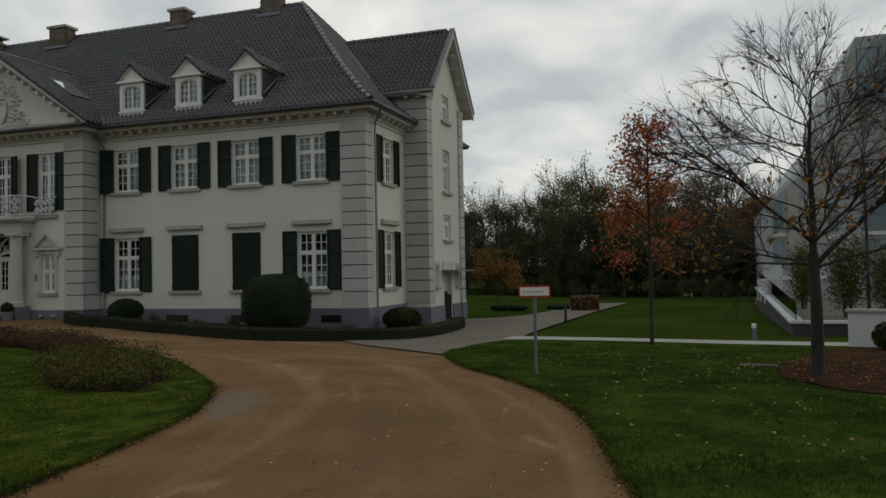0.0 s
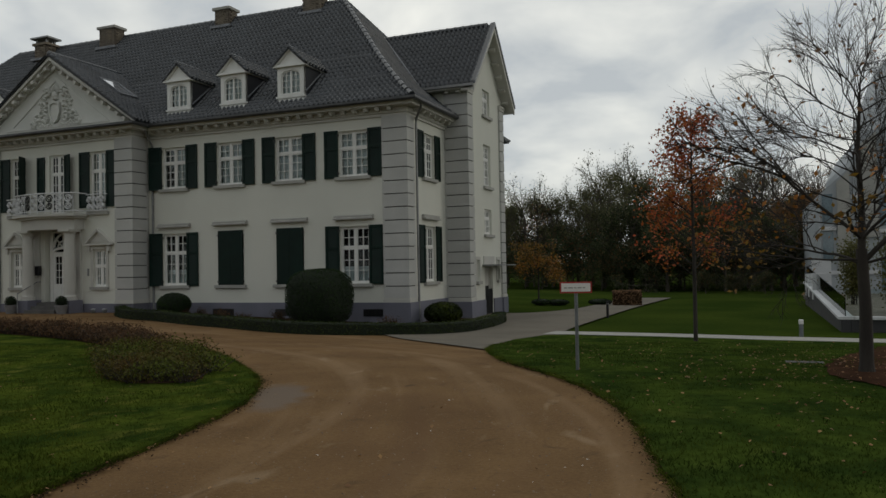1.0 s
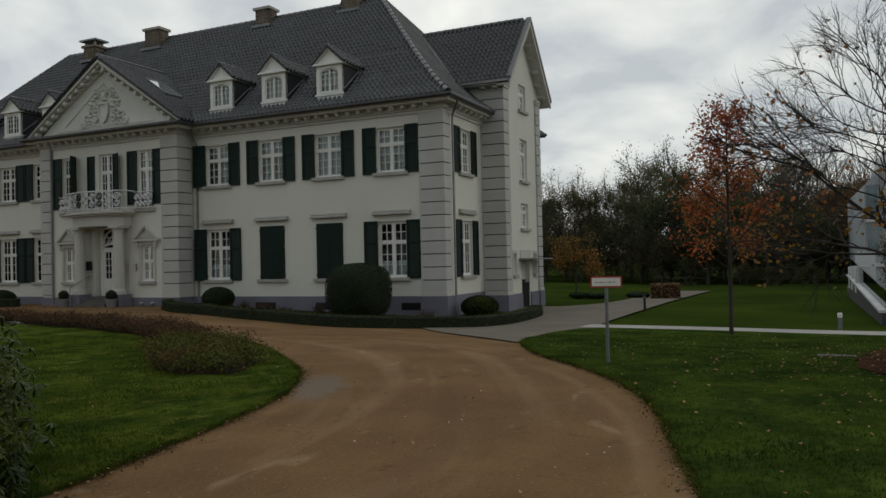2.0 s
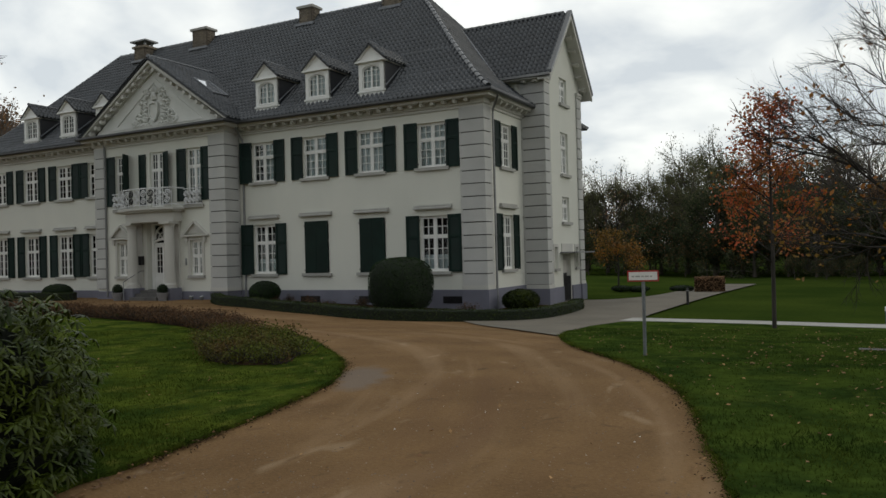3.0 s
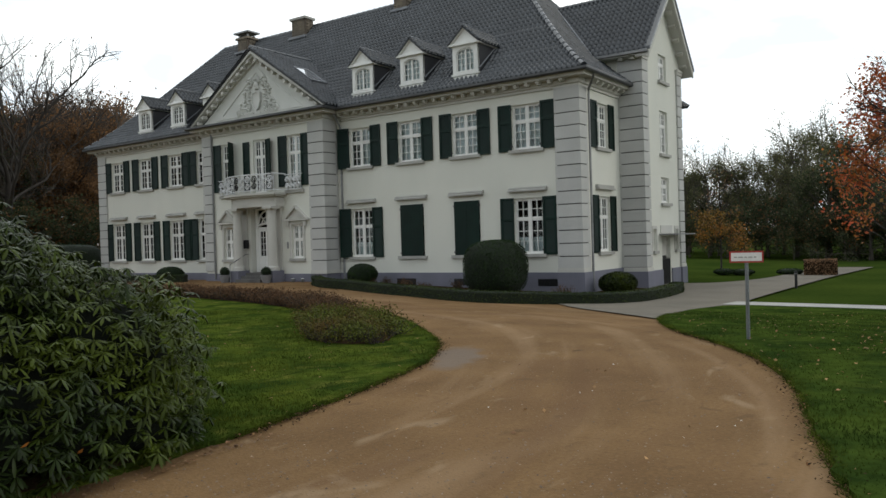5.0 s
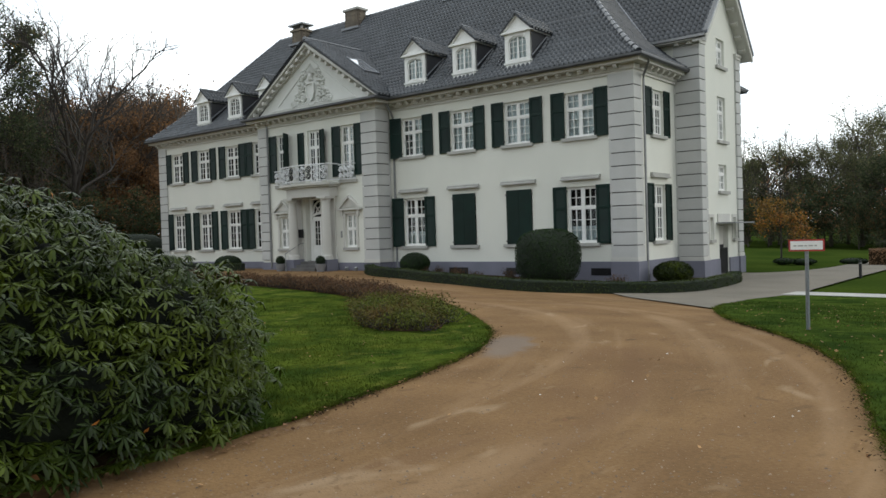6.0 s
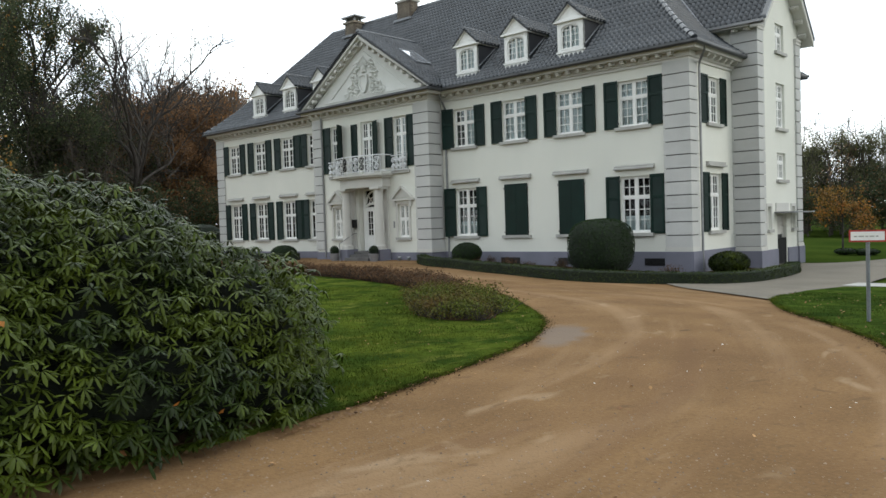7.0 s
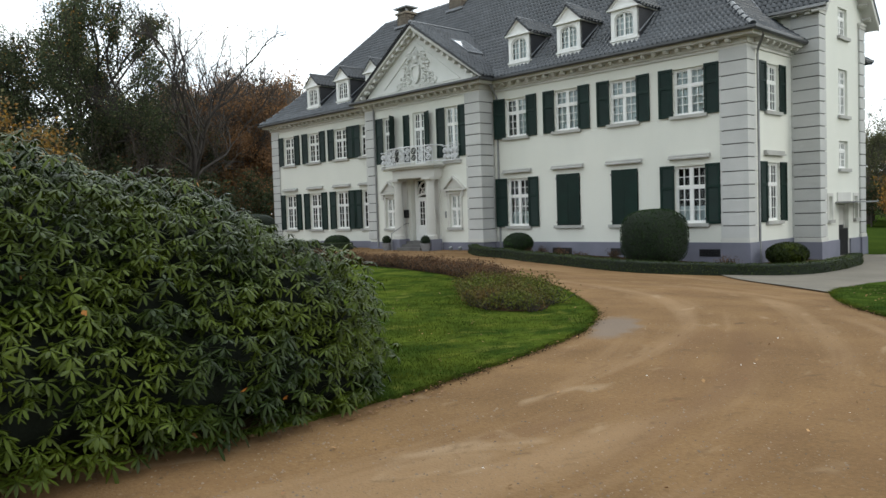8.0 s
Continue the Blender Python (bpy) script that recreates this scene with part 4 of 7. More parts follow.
def build_cornice():
    """The eaves: frieze, soffit, brackets and gutter."""
    bev = 0.012
    runs = [([(BAY_X1, WALL_Y, 0), (EAST_X, WALL_Y, 0), (EAST_X, TOWER_Y0, 0)], 0.0), ([(WEST_X, BACK_Y, 0), (WEST_X, WALL_Y, 0), (BAY_X0, WALL_Y, 0)], 0.0), ([(BAY_X0, WALL_Y, 0), (BAY_X0, BAY_Y, 0), (BAY_X1, BAY_Y, 0), (BAY_X1, WALL_Y, 0)], 0.0)]
    prof = [(0.0, 7.02), (0.06, 7.02), (0.06, 7.10), (0.12, 7.14), (0.12, 7.32), (0.44, 7.32), (0.46, 7.42), (0.52, 7.50), (0.0, 7.50)]
    for path, _ in runs:
        bm = sweep(bmesh.new(), path, prof)
        part("cornice", bm, CORNICE, house)
        g = [(0.50, 7.46), (0.53, 7.42), (0.60, 7.42), (0.65, 7.47), (0.65, 7.55), (0.63, 7.55), (0.61, 7.48), (0.54, 7.48), (0.52, 7.55), (0.50, 7.55)]
        part("gutter", sweep(bmesh.new(), path, g), GUTTER, house, "dark zinc gutter")
    br = bm_mesh("cornice_bracket", boxes((-0.07, 0.07, -0.24, 0, 0, 0.075), (-0.07, 0.07, -0.20, 0, -0.04, 0.0)), WHITE_STONE, 0.012)
    xs = np.arange(BAY_X1 + 0.45, EAST_X - 0.05, 0.466)
    for x in xs:
        put("cornice_bracket", br, house, pose(x, WALL_Y - 0.12, 7.24))
    for x in np.arange(WEST_X + 0.2, BAY_X0 - 0.35, 0.466):
        put("cornice_bracket", br, house, pose(x, WALL_Y - 0.12, 7.24))
    for x in np.arange(BAY_X0 + 0.2, BAY_X1 - 0.05, 0.45):
        put("cornice_bracket", br, house, pose(x, BAY_Y - 0.12, 7.24))
    for y in np.arange(0.5, TOWER_Y0 - 0.2, 0.5):
        put("cornice_bracket", br, house, pose(EAST_X + 0.12, y, 7.24, 0, 0, 90))


WHITE_STONE = material("painted_bracket", (0.60, 0.59, 0.55), None, 0.8, 2, 30, 0.05)
build_cornice()


def build_pediment():
    x0, x1, y = BAY_X0 - 0.55, BAY_X1 + 0.55, BAY_Y
    apex, foot = 10.66, 7.52
    bm = prism(bmesh.new(), [(x0 + 0.4, foot), (x1 - 0.4, foot), (CX, apex - 0.25)], y - 0.02, y + 0.3)
    part("tympanum", bm, TYMPANUM, house)
    k = (apex - foot) / (x1 - CX)
    # raking cornices in two steps
    for s in (-1, 1):
        for out, drop, th in ((0.38, 0.0, 0.13), (0.27, 0.13, 0.12), (0.12, 0.25, 0.22)):
            xe = CX + s * (x1 - CX)
            q = [(CX, apex - drop), (xe, foot - drop + 0.10), (xe - s * 0.0, foot - drop - th + 0.10), (CX, apex - drop - th)]
            z_min = foot - 0.02
            q = [(a, max(b, z_min)) for a, b in q]
            part("raking_cornice", prism(bmesh.new(), q, y - out, y + 0.1), CORNICE, house)
        br = shared(("rake_br", s), lambda: bm_mesh("cornice_bracket", boxes((-0.07, 0.07, -0.30, -0.05, -0.07, 0.07)), WHITE_STONE, 0.012))
        n = 12
        for i in range(n):
            u = (i + 0.7) / (n + 0.4)
            put("cornice_bracket", br, house, pose(CX + s * u * (x1 - CX), y - 0.06, apex - 0.30 - u * (apex - foot - 0.10), 0, s * math.degrees(math.atan(k)), 0))
    # sunk triangle frame
    bm = bmesh.new()
    a, b = [(CX - 2.95, 7.78), (CX + 2.95, 7.78), (CX, 9.93)], [(CX - 2.45, 7.95), (CX + 2.45, 7.95), (CX, 9.72)]
    for i in range(3):
        j = (i + 1) % 3
        prism(bm, [a[i], a[j], b[j], b[i]], y - 0.06, y - 0.015)
    part("panel_moulding", bm, TYMPANUM, house)
    # the relief: a shield, a helm with plumes and scrolling leaves
    bm = bmesh.new()
    def knob(x, z, r, sx=1.0, sz=1.0, d=0.14):
        res = bmesh.ops.create_icosphere(bm, subdivisions=2, radius=r)
        bmesh.ops.scale(bm, vec=(sx, d / r * 0.9, sz), verts=res["verts"])
        bmesh.ops.translate(bm, vec=(x, y - 0.02, z), verts=res["verts"])
    # the helm, and over it a crest of upright feathers
    knob(CX, 9.06, 0.15, 1, 1.1, 0.18)
    knob(CX, 8.95, 0.12, 1.6, 0.6, 0.15)
    for i in range(-2, 3):
        knob(CX + i * 0.085, 9.36 - abs(i) * 0.05, 0.05, 0.7, 3.4, 0.12)
    for i in range(-3, 4):
        knob(CX + i * 0.07, 9.19, 0.045, 1, 1, 0.12)
    rng = random.Random(4)
    for s in (-1, 1):
        for cx, cz, r, turns, lead in ((0.72, 8.72, 0.30, 1.6, 0.4), (1.08, 8.30, 0.25, 1.5, 2.2), (0.52, 9.18, 0.22, 1.4, -0.6), (0.62, 8.25, 0.18, 1.2, 1.0), (1.40, 8.10, 0.15, 1.1, 2.6)):
            for i in range(15):
                t = i / 14
                ang = lead + turns * 2 * math.pi * t
                rr = r * (1 - 0.72 * t)
                knob(CX + s * (cx + rr * math.cos(ang)), cz + rr * math.sin(ang), 0.045 + 0.025 * rng.random(), 1.0 + 0.5 * rng.random(), 1.0, 0.10 + 0.04 * rng.random())
        for i in range(12):
            knob(CX + s * (0.25 + 0.11 * i), 8.0 + 0.05 * (i % 2), 0.06, 1.3, 0.8, 0.09)
    def settle(bm):
        for v in bm.verts:
            v.co = Vector((CX + (v.co.x - CX) * 0.92, y + (v.co.y - y) * 1.15, 7.86 + (v.co.z - 8.0) * 1.17))
    settle(bm)
    # the shield: a raised rim round a plain field
    sh = bmesh.new()
    rim = [(-0.30, 8.80), (-0.12, 8.84), (0.12, 8.84), (0.30, 8.80), (0.32, 8.42), (0.18, 8.16), (0.0, 8.06), (-0.18, 8.16), (-0.32, 8.42)]
    prism(sh, [(CX + a, b) for a, b in rim], y - 0.09, y)
    for (a, b), (c, d) in zip(rim, rim[1:] + rim[:1]):
        prism(sh, [(CX + a, b), (CX + c, d), (CX + c * 0.82, 8.46 + (d - 8.46) * 0.82), (CX + a * 0.82, 8.46 + (b - 8.46) * 0.82)], y - 0.14, y - 0.05)
    settle(sh)
    bmesh.ops.recalc_face_normals(sh, faces=sh.faces)
    part("shield", sh, TYMPANUM, house)
    part("relief_ornament", bm, TYMPANUM, house, "moulded stucco relief of a shield and scrolling leaves", smooth=True)


build_pediment()


# ---- roofs ----
TILE_ROWS = []


def tile_template(w, h):
    a = np.array([0, 0.22, 0.45, 0.7, 1.0]) * w
    c = np.array([0.0, 0.090, 0.045, -0.042, 0.0])
    rows = [(-0.03, -0.062), (-0.025, 0.0), (h, -0.036)]
    v = [(x, b, z + dz) for b, dz in rows for x, z in zip(a, c)]
    f = [(r * 5 + i, r * 5 + i + 1, (r + 1) * 5 + i + 1, (r + 1) * 5 + i) for r in range(2) for i in range(4)]
    return np.array(v), np.array(f)


def slope(origin, u, v, poly, w=0.205, h=0.275, holes=()):
    """Lays tiles in courses over a roof plane. poly and holes are in metres along u (eaves) and v (up the slope)."""
    o, u, v = (np.array(a, float) for a in (origin, u, v))
    u, v = u / np.linalg.norm(u), v / np.linalg.norm(v)
    n = np.cross(u, v)
    p = np.array(poly, float)
    lo, hi = p.min(0), p.max(0)
    au, av = np.arange(lo[0], hi[0], w), np.arange(lo[1] + 0.02, hi[1], h)
    gu, gv = np.meshgrid(au, av)
    c = np.stack([gu.ravel(), gv.ravel()], 1)
    keep = inside(c + (w / 2, h / 2), p)
    for q in holes:
        keep &= ~inside(c + (w / 2, h / 2), np.array(q, float))
    c = c[keep]
    TILE_ROWS.append((o, u, v, n, c, w, h))


def slab(pts, thick=0.06, mat=SLATE, name="roof_deck"):
    """A roof plane with thickness under the tiles."""
    bm = bmesh.new()
    p = [Vector(q) for q in pts]
    n = (p[1] - p[0]).cross(p[2] - p[0]).normalized()
    if n.z < 0:
        n = -n
    a, b = [bm.verts.new(q) for q in p], [bm.verts.new(q - n * thick) for q in p]
    bm.faces.new(a)
    bm.faces.new(b[::-1])
    for i in range(len(p)):
        j = (i + 1) % len(p)
        bm.faces.new((a[i], b[i], b[j], a[j]))
    bmesh.ops.recalc_face_normals(bm, faces=bm.faces)
    return part(name, bm, mat, house)


def ridge(a, b, name="ridge_tile", r=0.11, step=0.36):
    """Half-round tiles along a ridge or hip, each its own piece."""
    a, b = Vector(a), Vector(b)
    n = max(1, int((b - a).length / step))
    def make():
        bm = bmesh.new()
        rings = []
        for y, rr in ((0, r * 1.08), (0.05, r * 1.08), (0.06, r * 0.95), (step + 0.03, r * 0.95)):
            rings.append([bm.verts.new((rr * math.cos(t), y, rr * math.sin(t))) for t in np.linspace(-0.2, math.pi + 0.2, 7)])
        for p, q in zip(rings, rings[1:]):
            for i in range(6):
                bm.faces.new((p[i], q[i], q[i + 1], p[i + 1]))
        bm.faces.new(rings[0])
        return bm_mesh("ridge_tile", bm, TILE)
    me = shared(("ridge", r, step), make)
    turn = (b - a).to_track_quat("Y", "Z").to_matrix().to_4x4()
    for k in range(n):
        put(name, me, house, Matrix.Translation(a + (b - a) * (k / n)) @ turn)


E0X, E1X, E0Y, E1Y = WEST_X - 0.5, EAST_X + 0.5, WALL_Y - 0.55, BACK_Y + 0.5
RUN = (E1Y - E0Y) / 2
RIDGE_Y, RIDGE_Z = E0Y + RUN, EAVE_Z + RUN * PITCH
HIP_E, HIP_W = (E1X - RUN, RIDGE_Y, RIDGE_Z), (E0X + RUN, RIDGE_Y, RIDGE_Z)
DORMERS = (-3.76, -6.38, -9.03, -24.75, -21.85, -19.18)
# the slope grows steeper in four pitches from the flared eaves: run, rise
FLARE = ((0.0, 0.0), (0.6, 0.468), (1.4, 1.204), (2.6, 2.428), (RUN, RUN * PITCH))


def run_at(z):
    """How far in from the eaves the roof reaches the height z."""
    return float(np.interp(z - EAVE_Z, [r for _, r in FLARE], [d for d, _ in FLARE]))


def build_roof():
    z = EAVE_Z
    W, D = E1X - E0X, E1Y - E0Y
    for (d0, r0), (d1, r1) in zip(FLARE, FLARE[1:]):
        L, p = math.hypot(d1 - d0, r1 - r0), (r1 - r0) / (d1 - d0)
        lo = [(E0X + d0, E0Y + d0, z + r0), (E1X - d0, E0Y + d0, z + r0), (E1X - d0, E1Y - d0, z + r0), (E0X + d0, E1Y - d0, z + r0)]
        hi = [(E0X + d1, E0Y + d1, z + r1), (E1X - d1, E0Y + d1, z + r1), (E1X - d1, E1Y - d1, z + r1), (E0X + d1, E1Y - d1, z + r1)]
        for i in range(4):
            j = (i + 1) % 4
            q = [lo[i], lo[j], hi[j], hi[i]]
            slab(q[:3] if hi[i] == hi[j] else q)
            ridge(Vector(lo[i]) + Vector((0, 0, 0.03)), Vector(hi[i]) + Vector((0, 0, 0.03)))
        h = L / max(1, round(L / 0.275))
        slope((E0X, E0Y + d0, z + r0), (1, 0, 0), (0, 1, p), [(d0, 0), (W - d0, 0), (W - d1, L), (d1, L)], h=h)
        slope((E1X - d0, E0Y, z + r0), (0, 1, 0), (-1, 0, p), [(d0, 0), (D - d0, 0), (D - d1, L), (d1, L)], h=h)
        slope((E0X + d0, E1Y, z + r0), (0, -1, 0), (1, 0, p), [(d0, 0), (D - d0, 0), (D - d1, L), (d1, L)], h=h)
    ridge(HIP_W, HIP_E)
    # the tower's saddle roof
    yc, run, ez, rz, xo = 6.12, 2.75, 8.72, 11.78, TOWER_X + 0.45
    k = (rz - ez) / run
    xe, xr = E1X - run_at(ez) - 0.6, E1X - run_at(rz) - 0.6
    for s in (-1, 1):
        P = [(xe, yc + s * run, ez), (xo, yc + s * run, ez), (xo, yc, rz), (xr, yc, rz)]
        slab(P, 0.07)
    Lt = math.hypot(run, rz - ez)
    slope((xe, yc - run, ez), (1, 0, 0), (0, 1, k), [(0, 0), (xo - xe, 0), (xo - xe, Lt), (xr - xe, Lt)])
    slope((xo, yc + run, ez), (-1, 0, 0), (0, -1, k), [(0, 0), (xo - xe, 0), (xo - xr, Lt), (0, Lt)])
    ridge((xr, yc, rz + 0.02), (xo - 0.3, yc, rz + 0.02))
    for s in (-1, 1):
        # barge boards, their soffit and brackets
        a, b = Vector((xo, yc + s * run, ez - 0.02)), Vector((xo, yc, rz - 0.02))
        bm = bmesh.new()
        d = (b - a)
        for x0, x1, t0, t1 in ((xo - 0.02, xo + 0.05, 0.0, 0.26), (TOWER_X - 0.05, xo - 0.02, 0.14, 0.22)):
            v = [bm.verts.new(q) for q in ((x0, a.y, a.z - t0), (x1, a.y, a.z - t0), (x1, b.y, b.z - t0), (x0, b.y, b.z - t0), (x0, a.y, a.z - t1), (x1, a.y, a.z - t1), (x1, b.y, b.z - t1), (x0, b.y, b.z - t1))]
            for f in ((0, 1, 2, 3), (7, 6, 5, 4), (0, 4, 5, 1), (1, 5, 6, 2), (2, 6, 7, 3), (3, 7, 4, 0)):
                bm.faces.new([v[i] for i in f])
        bmesh.ops.recalc_face_normals(bm, faces=bm.faces)
        part("barge_board", bm, CORNICE, house)
        bm = bmesh.new()
        v = [bm.verts.new(q) for q in ((xo - 0.1, a.y, a.z + 0.13), (xo + 0.09, a.y, a.z + 0.13), (xo + 0.09, b.y, b.z + 0.13), (xo - 0.1, b.y, b.z + 0.13), (xo - 0.1, a.y, a.z + 0.0), (xo + 0.09, a.y, a.z + 0.0), (xo + 0.09, b.y, b.z + 0.0), (xo - 0.1, b.y, b.z + 0.0))]
        for f in ((0, 1, 2, 3), (7, 6, 5, 4), (0, 4, 5, 1), (1, 5, 6, 2), (2, 6, 7, 3), (3, 7, 4, 0)):
            bm.faces.new([v[i] for i in f])
        bmesh.ops.recalc_face_normals(bm, faces=bm.faces)
        part("verge_tile", bm, TILE, house)
        br = shared(("barge_br",), lambda: bm_mesh("cornice_bracket", boxes((0.0, 0.30, -0.07, 0.07, -0.08, 0.06)), WHITE_STONE, 0.012))
        for i in range(1, 6):
            q = a + d * (i / 6.2)
            put("cornice_bracket", br, house, pose(TOWER_X + 0.03, q.y, q.z - 0.30, s * -math.degrees(math.atan(k)), 0, 0))
        # tower eaves gutter and cornice
        y = yc + s * run
        part("gutter", boxes((xe + 0.3, xo, min(y, y + s * 0.1), max(y, y + s * 0.1), ez - 0.10, ez + 0.0)), ZINC, house, "grey zinc gutter", bevel=0.03)
        part("cornice", boxes((EAST_X - 1.2, TOWER_X - 0.06, min(y, y - s * 0.42), max(y, y - s * 0.42), ez - 0.16, ez - 0.105)), CORNICE, house)
    for x in (1.15, 1.62):
        put("cornice_bracket", shared(("t_br",), lambda: bm_mesh("cornice_bracket", boxes((-0.08, 0.08, -0.28, 0.0, -0.09, 0.0)), WHITE_STONE, 0.012)), house, pose(x, TOWER_Y0 - 0.03, ez - 0.165))
    # the entrance bay's saddle roof
    hw, rz2, ez2, y0 = BAY_X1 + 0.62 - CX, 10.80, 7.62, BAY_Y - 0.42
    k2 = (rz2 - ez2) / hw
    ye, yr = E0Y + run_at(ez2) + 0.4, E0Y + run_at(rz2) + 0.4
    for s in (-1, 1):
        slab([(CX + s * hw, y0, ez2), (CX + s * hw, ye, ez2), (CX, yr, rz2), (CX, y0, rz2)], 0.07)
    Lb = math.hypot(hw, rz2 - ez2)
    slope((CX + hw, y0, ez2), (0, 1, 0), (-1, 0, k2), [(0, 0), (ye - y0, 0), (yr - y0, Lb), (0, Lb)])
    slope((CX - hw, ye, ez2), (0, -1, 0), (1, 0, k2), [(0, 0), (ye - y0, 0), (ye - y0, Lb), (ye - yr, Lb)])
    ridge((CX, y0 + 0.05, rz2 + 0.02), (CX, yr, rz2 + 0.02))
    # lead valleys
    for s in (-1, 1):
        tubes("lead_valley", [([(CX + s * (hw - 0.1), ye + 0.05, ez2 + 0.10), (CX, yr - 0.25, rz2 + 0.10)], [0.045, 0.045])], LEAD, house, 5)
    tubes("lead_valley", [([(xe + 0.55, yc - run - 0.02, ez + 0.12), (xr + 0.62, yc - 0.1, rz + 0.06)], [0.05, 0.05])], LEAD, house, 5)
    # roof window on the entrance bay's roof
    u = Vector((-1, 0, k2)).normalized()
    n = Vector((k2, 0, 1)).normalized()
    m = Matrix((( 0, u.x, n.x, -12.65), (1, u.y, n.y, 0.42), (0, u.z, n.z, 0), (0, 0, 0, 1)))
    m[2][3] = rz2 - k2 * (-12.65 - CX) + 0.06
    sky = part("roof_window", boxes((-0.50, -0.44, -0.72, 0.72, 0, 0.12), (0.44, 0.50, -0.72, 0.72, 0, 0.12), (-0.44, 0.44, -0.72, -0.66, 0, 0.12), (-0.44, 0.44, 0.66, 0.72, 0, 0.12)), LEAD, house, "grey framed roof window", m=m)
    part("pane", boxes((-0.445, 0.445, -0.665, 0.665, 0.085, 0.10)), SKYPANE, sky)


SKYPANE = material("sky_reflecting_glass", (0.80, 0.82, 0.85), None, 0.04, 2, 20, 0.0, metal=0.9, spec=1.0, fine_amount=0.03)
build_roof()


def dormer(c):
    y0, zb, w = -0.02, 8.14, 0.58
    top, apex = 9.24, 9.96
    back = lambda z: E0Y + run_at(z)
    d = thing_part("dormer", pose(c, y0, zb))
    h = top - zb
    depth = back(top) - y0
    # front wall with an arched opening
    arch = [(-0.42, 0.08)] + [(-0.42 * math.cos(t), 0.80 + 0.19 * math.sin(t)) for t in np.linspace(0, math.pi, 9)] + [(0.42, 0.08)]
    def front():
        bm = bmesh.new()
        outer = [(-w, 0), (-w, h)] + [(-w + 2 * w * i / 8, h) for i in range(1, 8)] + [(w, h), (w, 0)]
        for y, flip in ((-0.02, False), (0.10, True)):
            vo, vi = [bm.verts.new((x, y, z)) for x, z in outer], [bm.verts.new((x, y, z)) for x, z in arch]
            for i in range(len(outer) - 1):
                f = (vo[i], vo[i + 1], vi[i + 1], vi[i])
                bm.faces.new(f if flip else f[::-1])
            f = (vo[0], vi[0], vi[-1], vo[-1])
            bm.faces.new(f if flip else f[::-1])
        n = len(outer)
        bm.verts.ensure_lookup_table()
        bmesh.ops.recalc_face_normals(bm, faces=bm.faces)
        for i in range(n - 1):
            a, b = arch[i], arch[i + 1]
            bm.faces.new([bm.verts.new(q) for q in ((a[0], -0.02, a[1]), (b[0], -0.02, b[1]), (b[0], 0.10, b[1]), (a[0], 0.10, a[1]))])
        box(bm, -0.42, 0.42, -0.03, 0.10, 0.05, 0.08)
        return bm_mesh("front", bm, WHITE)
    put("front", shared("dormer_front", front), d)
    def frame_():
        bm = bmesh.new()
        for q in ((-0.035, 0.035, 0.08, 0.97), (-0.42, -0.375, 0.08, 0.80), (0.375, 0.42, 0.08, 0.80), (-0.375, -0.035, 0.08, 0.125), (0.035, 0.375, 0.08, 0.125)):
            box(bm, q[0], q[1], 0.02, 0.07, q[2], q[3])
        for x in (-0.205, 0.205):
            box(bm, x - 0.012, x + 0.012, 0.03, 0.06, 0.125, 0.94)
        for z in (0.36, 0.60, 0.80):
            for x0, x1 in ((-0.375, -0.035), (0.035, 0.375)):
                box(bm, x0, x1, 0.032, 0.058, z - 0.012, z + 0.012)
        ring = [(0.42 * math.cos(t), 0.80 + 0.19 * math.sin(t)) for t in np.linspace(0, math.pi, 9)]
        inn = [(0.375 * math.cos(t), 0.79 + 0.155 * math.sin(t)) for t in np.linspace(0, math.pi, 9)]
        for i in range(8):
            prism(bm, [ring[i], ring[i + 1], inn[i + 1], inn[i]], 0.02, 0.07)
        return bm_mesh("window", bm, WHITE)
    put("window", shared("dormer_window", frame_), d)
    put("pane", shared("dormer_pane", lambda: bm_mesh("pane", boxes((-0.415, 0.415, 0.075, 0.08, 0.08, 0.98)), GLASS)), d)
    put("curtain", shared("dormer_curtain", lambda: curtain_mesh(-0.40, 0.40, 0.09, 0.97, 8)), d, pose(0, -0.1, 0))
    # cheeks down into the roof
    def cheek(s):
        bm = bmesh.new()
        a = [(s * (w - 0.06), 0.10, -0.2), (s * (w - 0.06), 0.10, h), (s * (w - 0.06), depth + 0.1, h), (s * (w - 0.06), depth * 0.5, h * 0.36)]
        b = [(s * w * 0.995, y, z) for _, y, z in a]
        va, vb = [bm.verts.new(q) for q in a], [bm.verts.new(q) for q in b]
        bm.faces.new(va)
        bm.faces.new(vb[::-1])
        for i in range(4):
            bm.faces.new((va[i], vb[i], vb[(i + 1) % 4], va[(i + 1) % 4]))
        bmesh.ops.recalc_face_normals(bm, faces=bm.faces)
        return bm_mesh("cheek", bm, SLATE)
    for s in (-1, 1):
        put("cheek", shared(("dormer_cheek", s), lambda: cheek(s)), d)
    # gable and mouldings
    def gable():
        bm = prism(bmesh.new(), [(-w - 0.04, h + 0.10), (w + 0.04, h + 0.10), (0, apex - zb - 0.09)], -0.02, 0.08)
        return bm_mesh("gable", bm, WHITE)
    put("gable", shared("dormer_gable", gable), d)
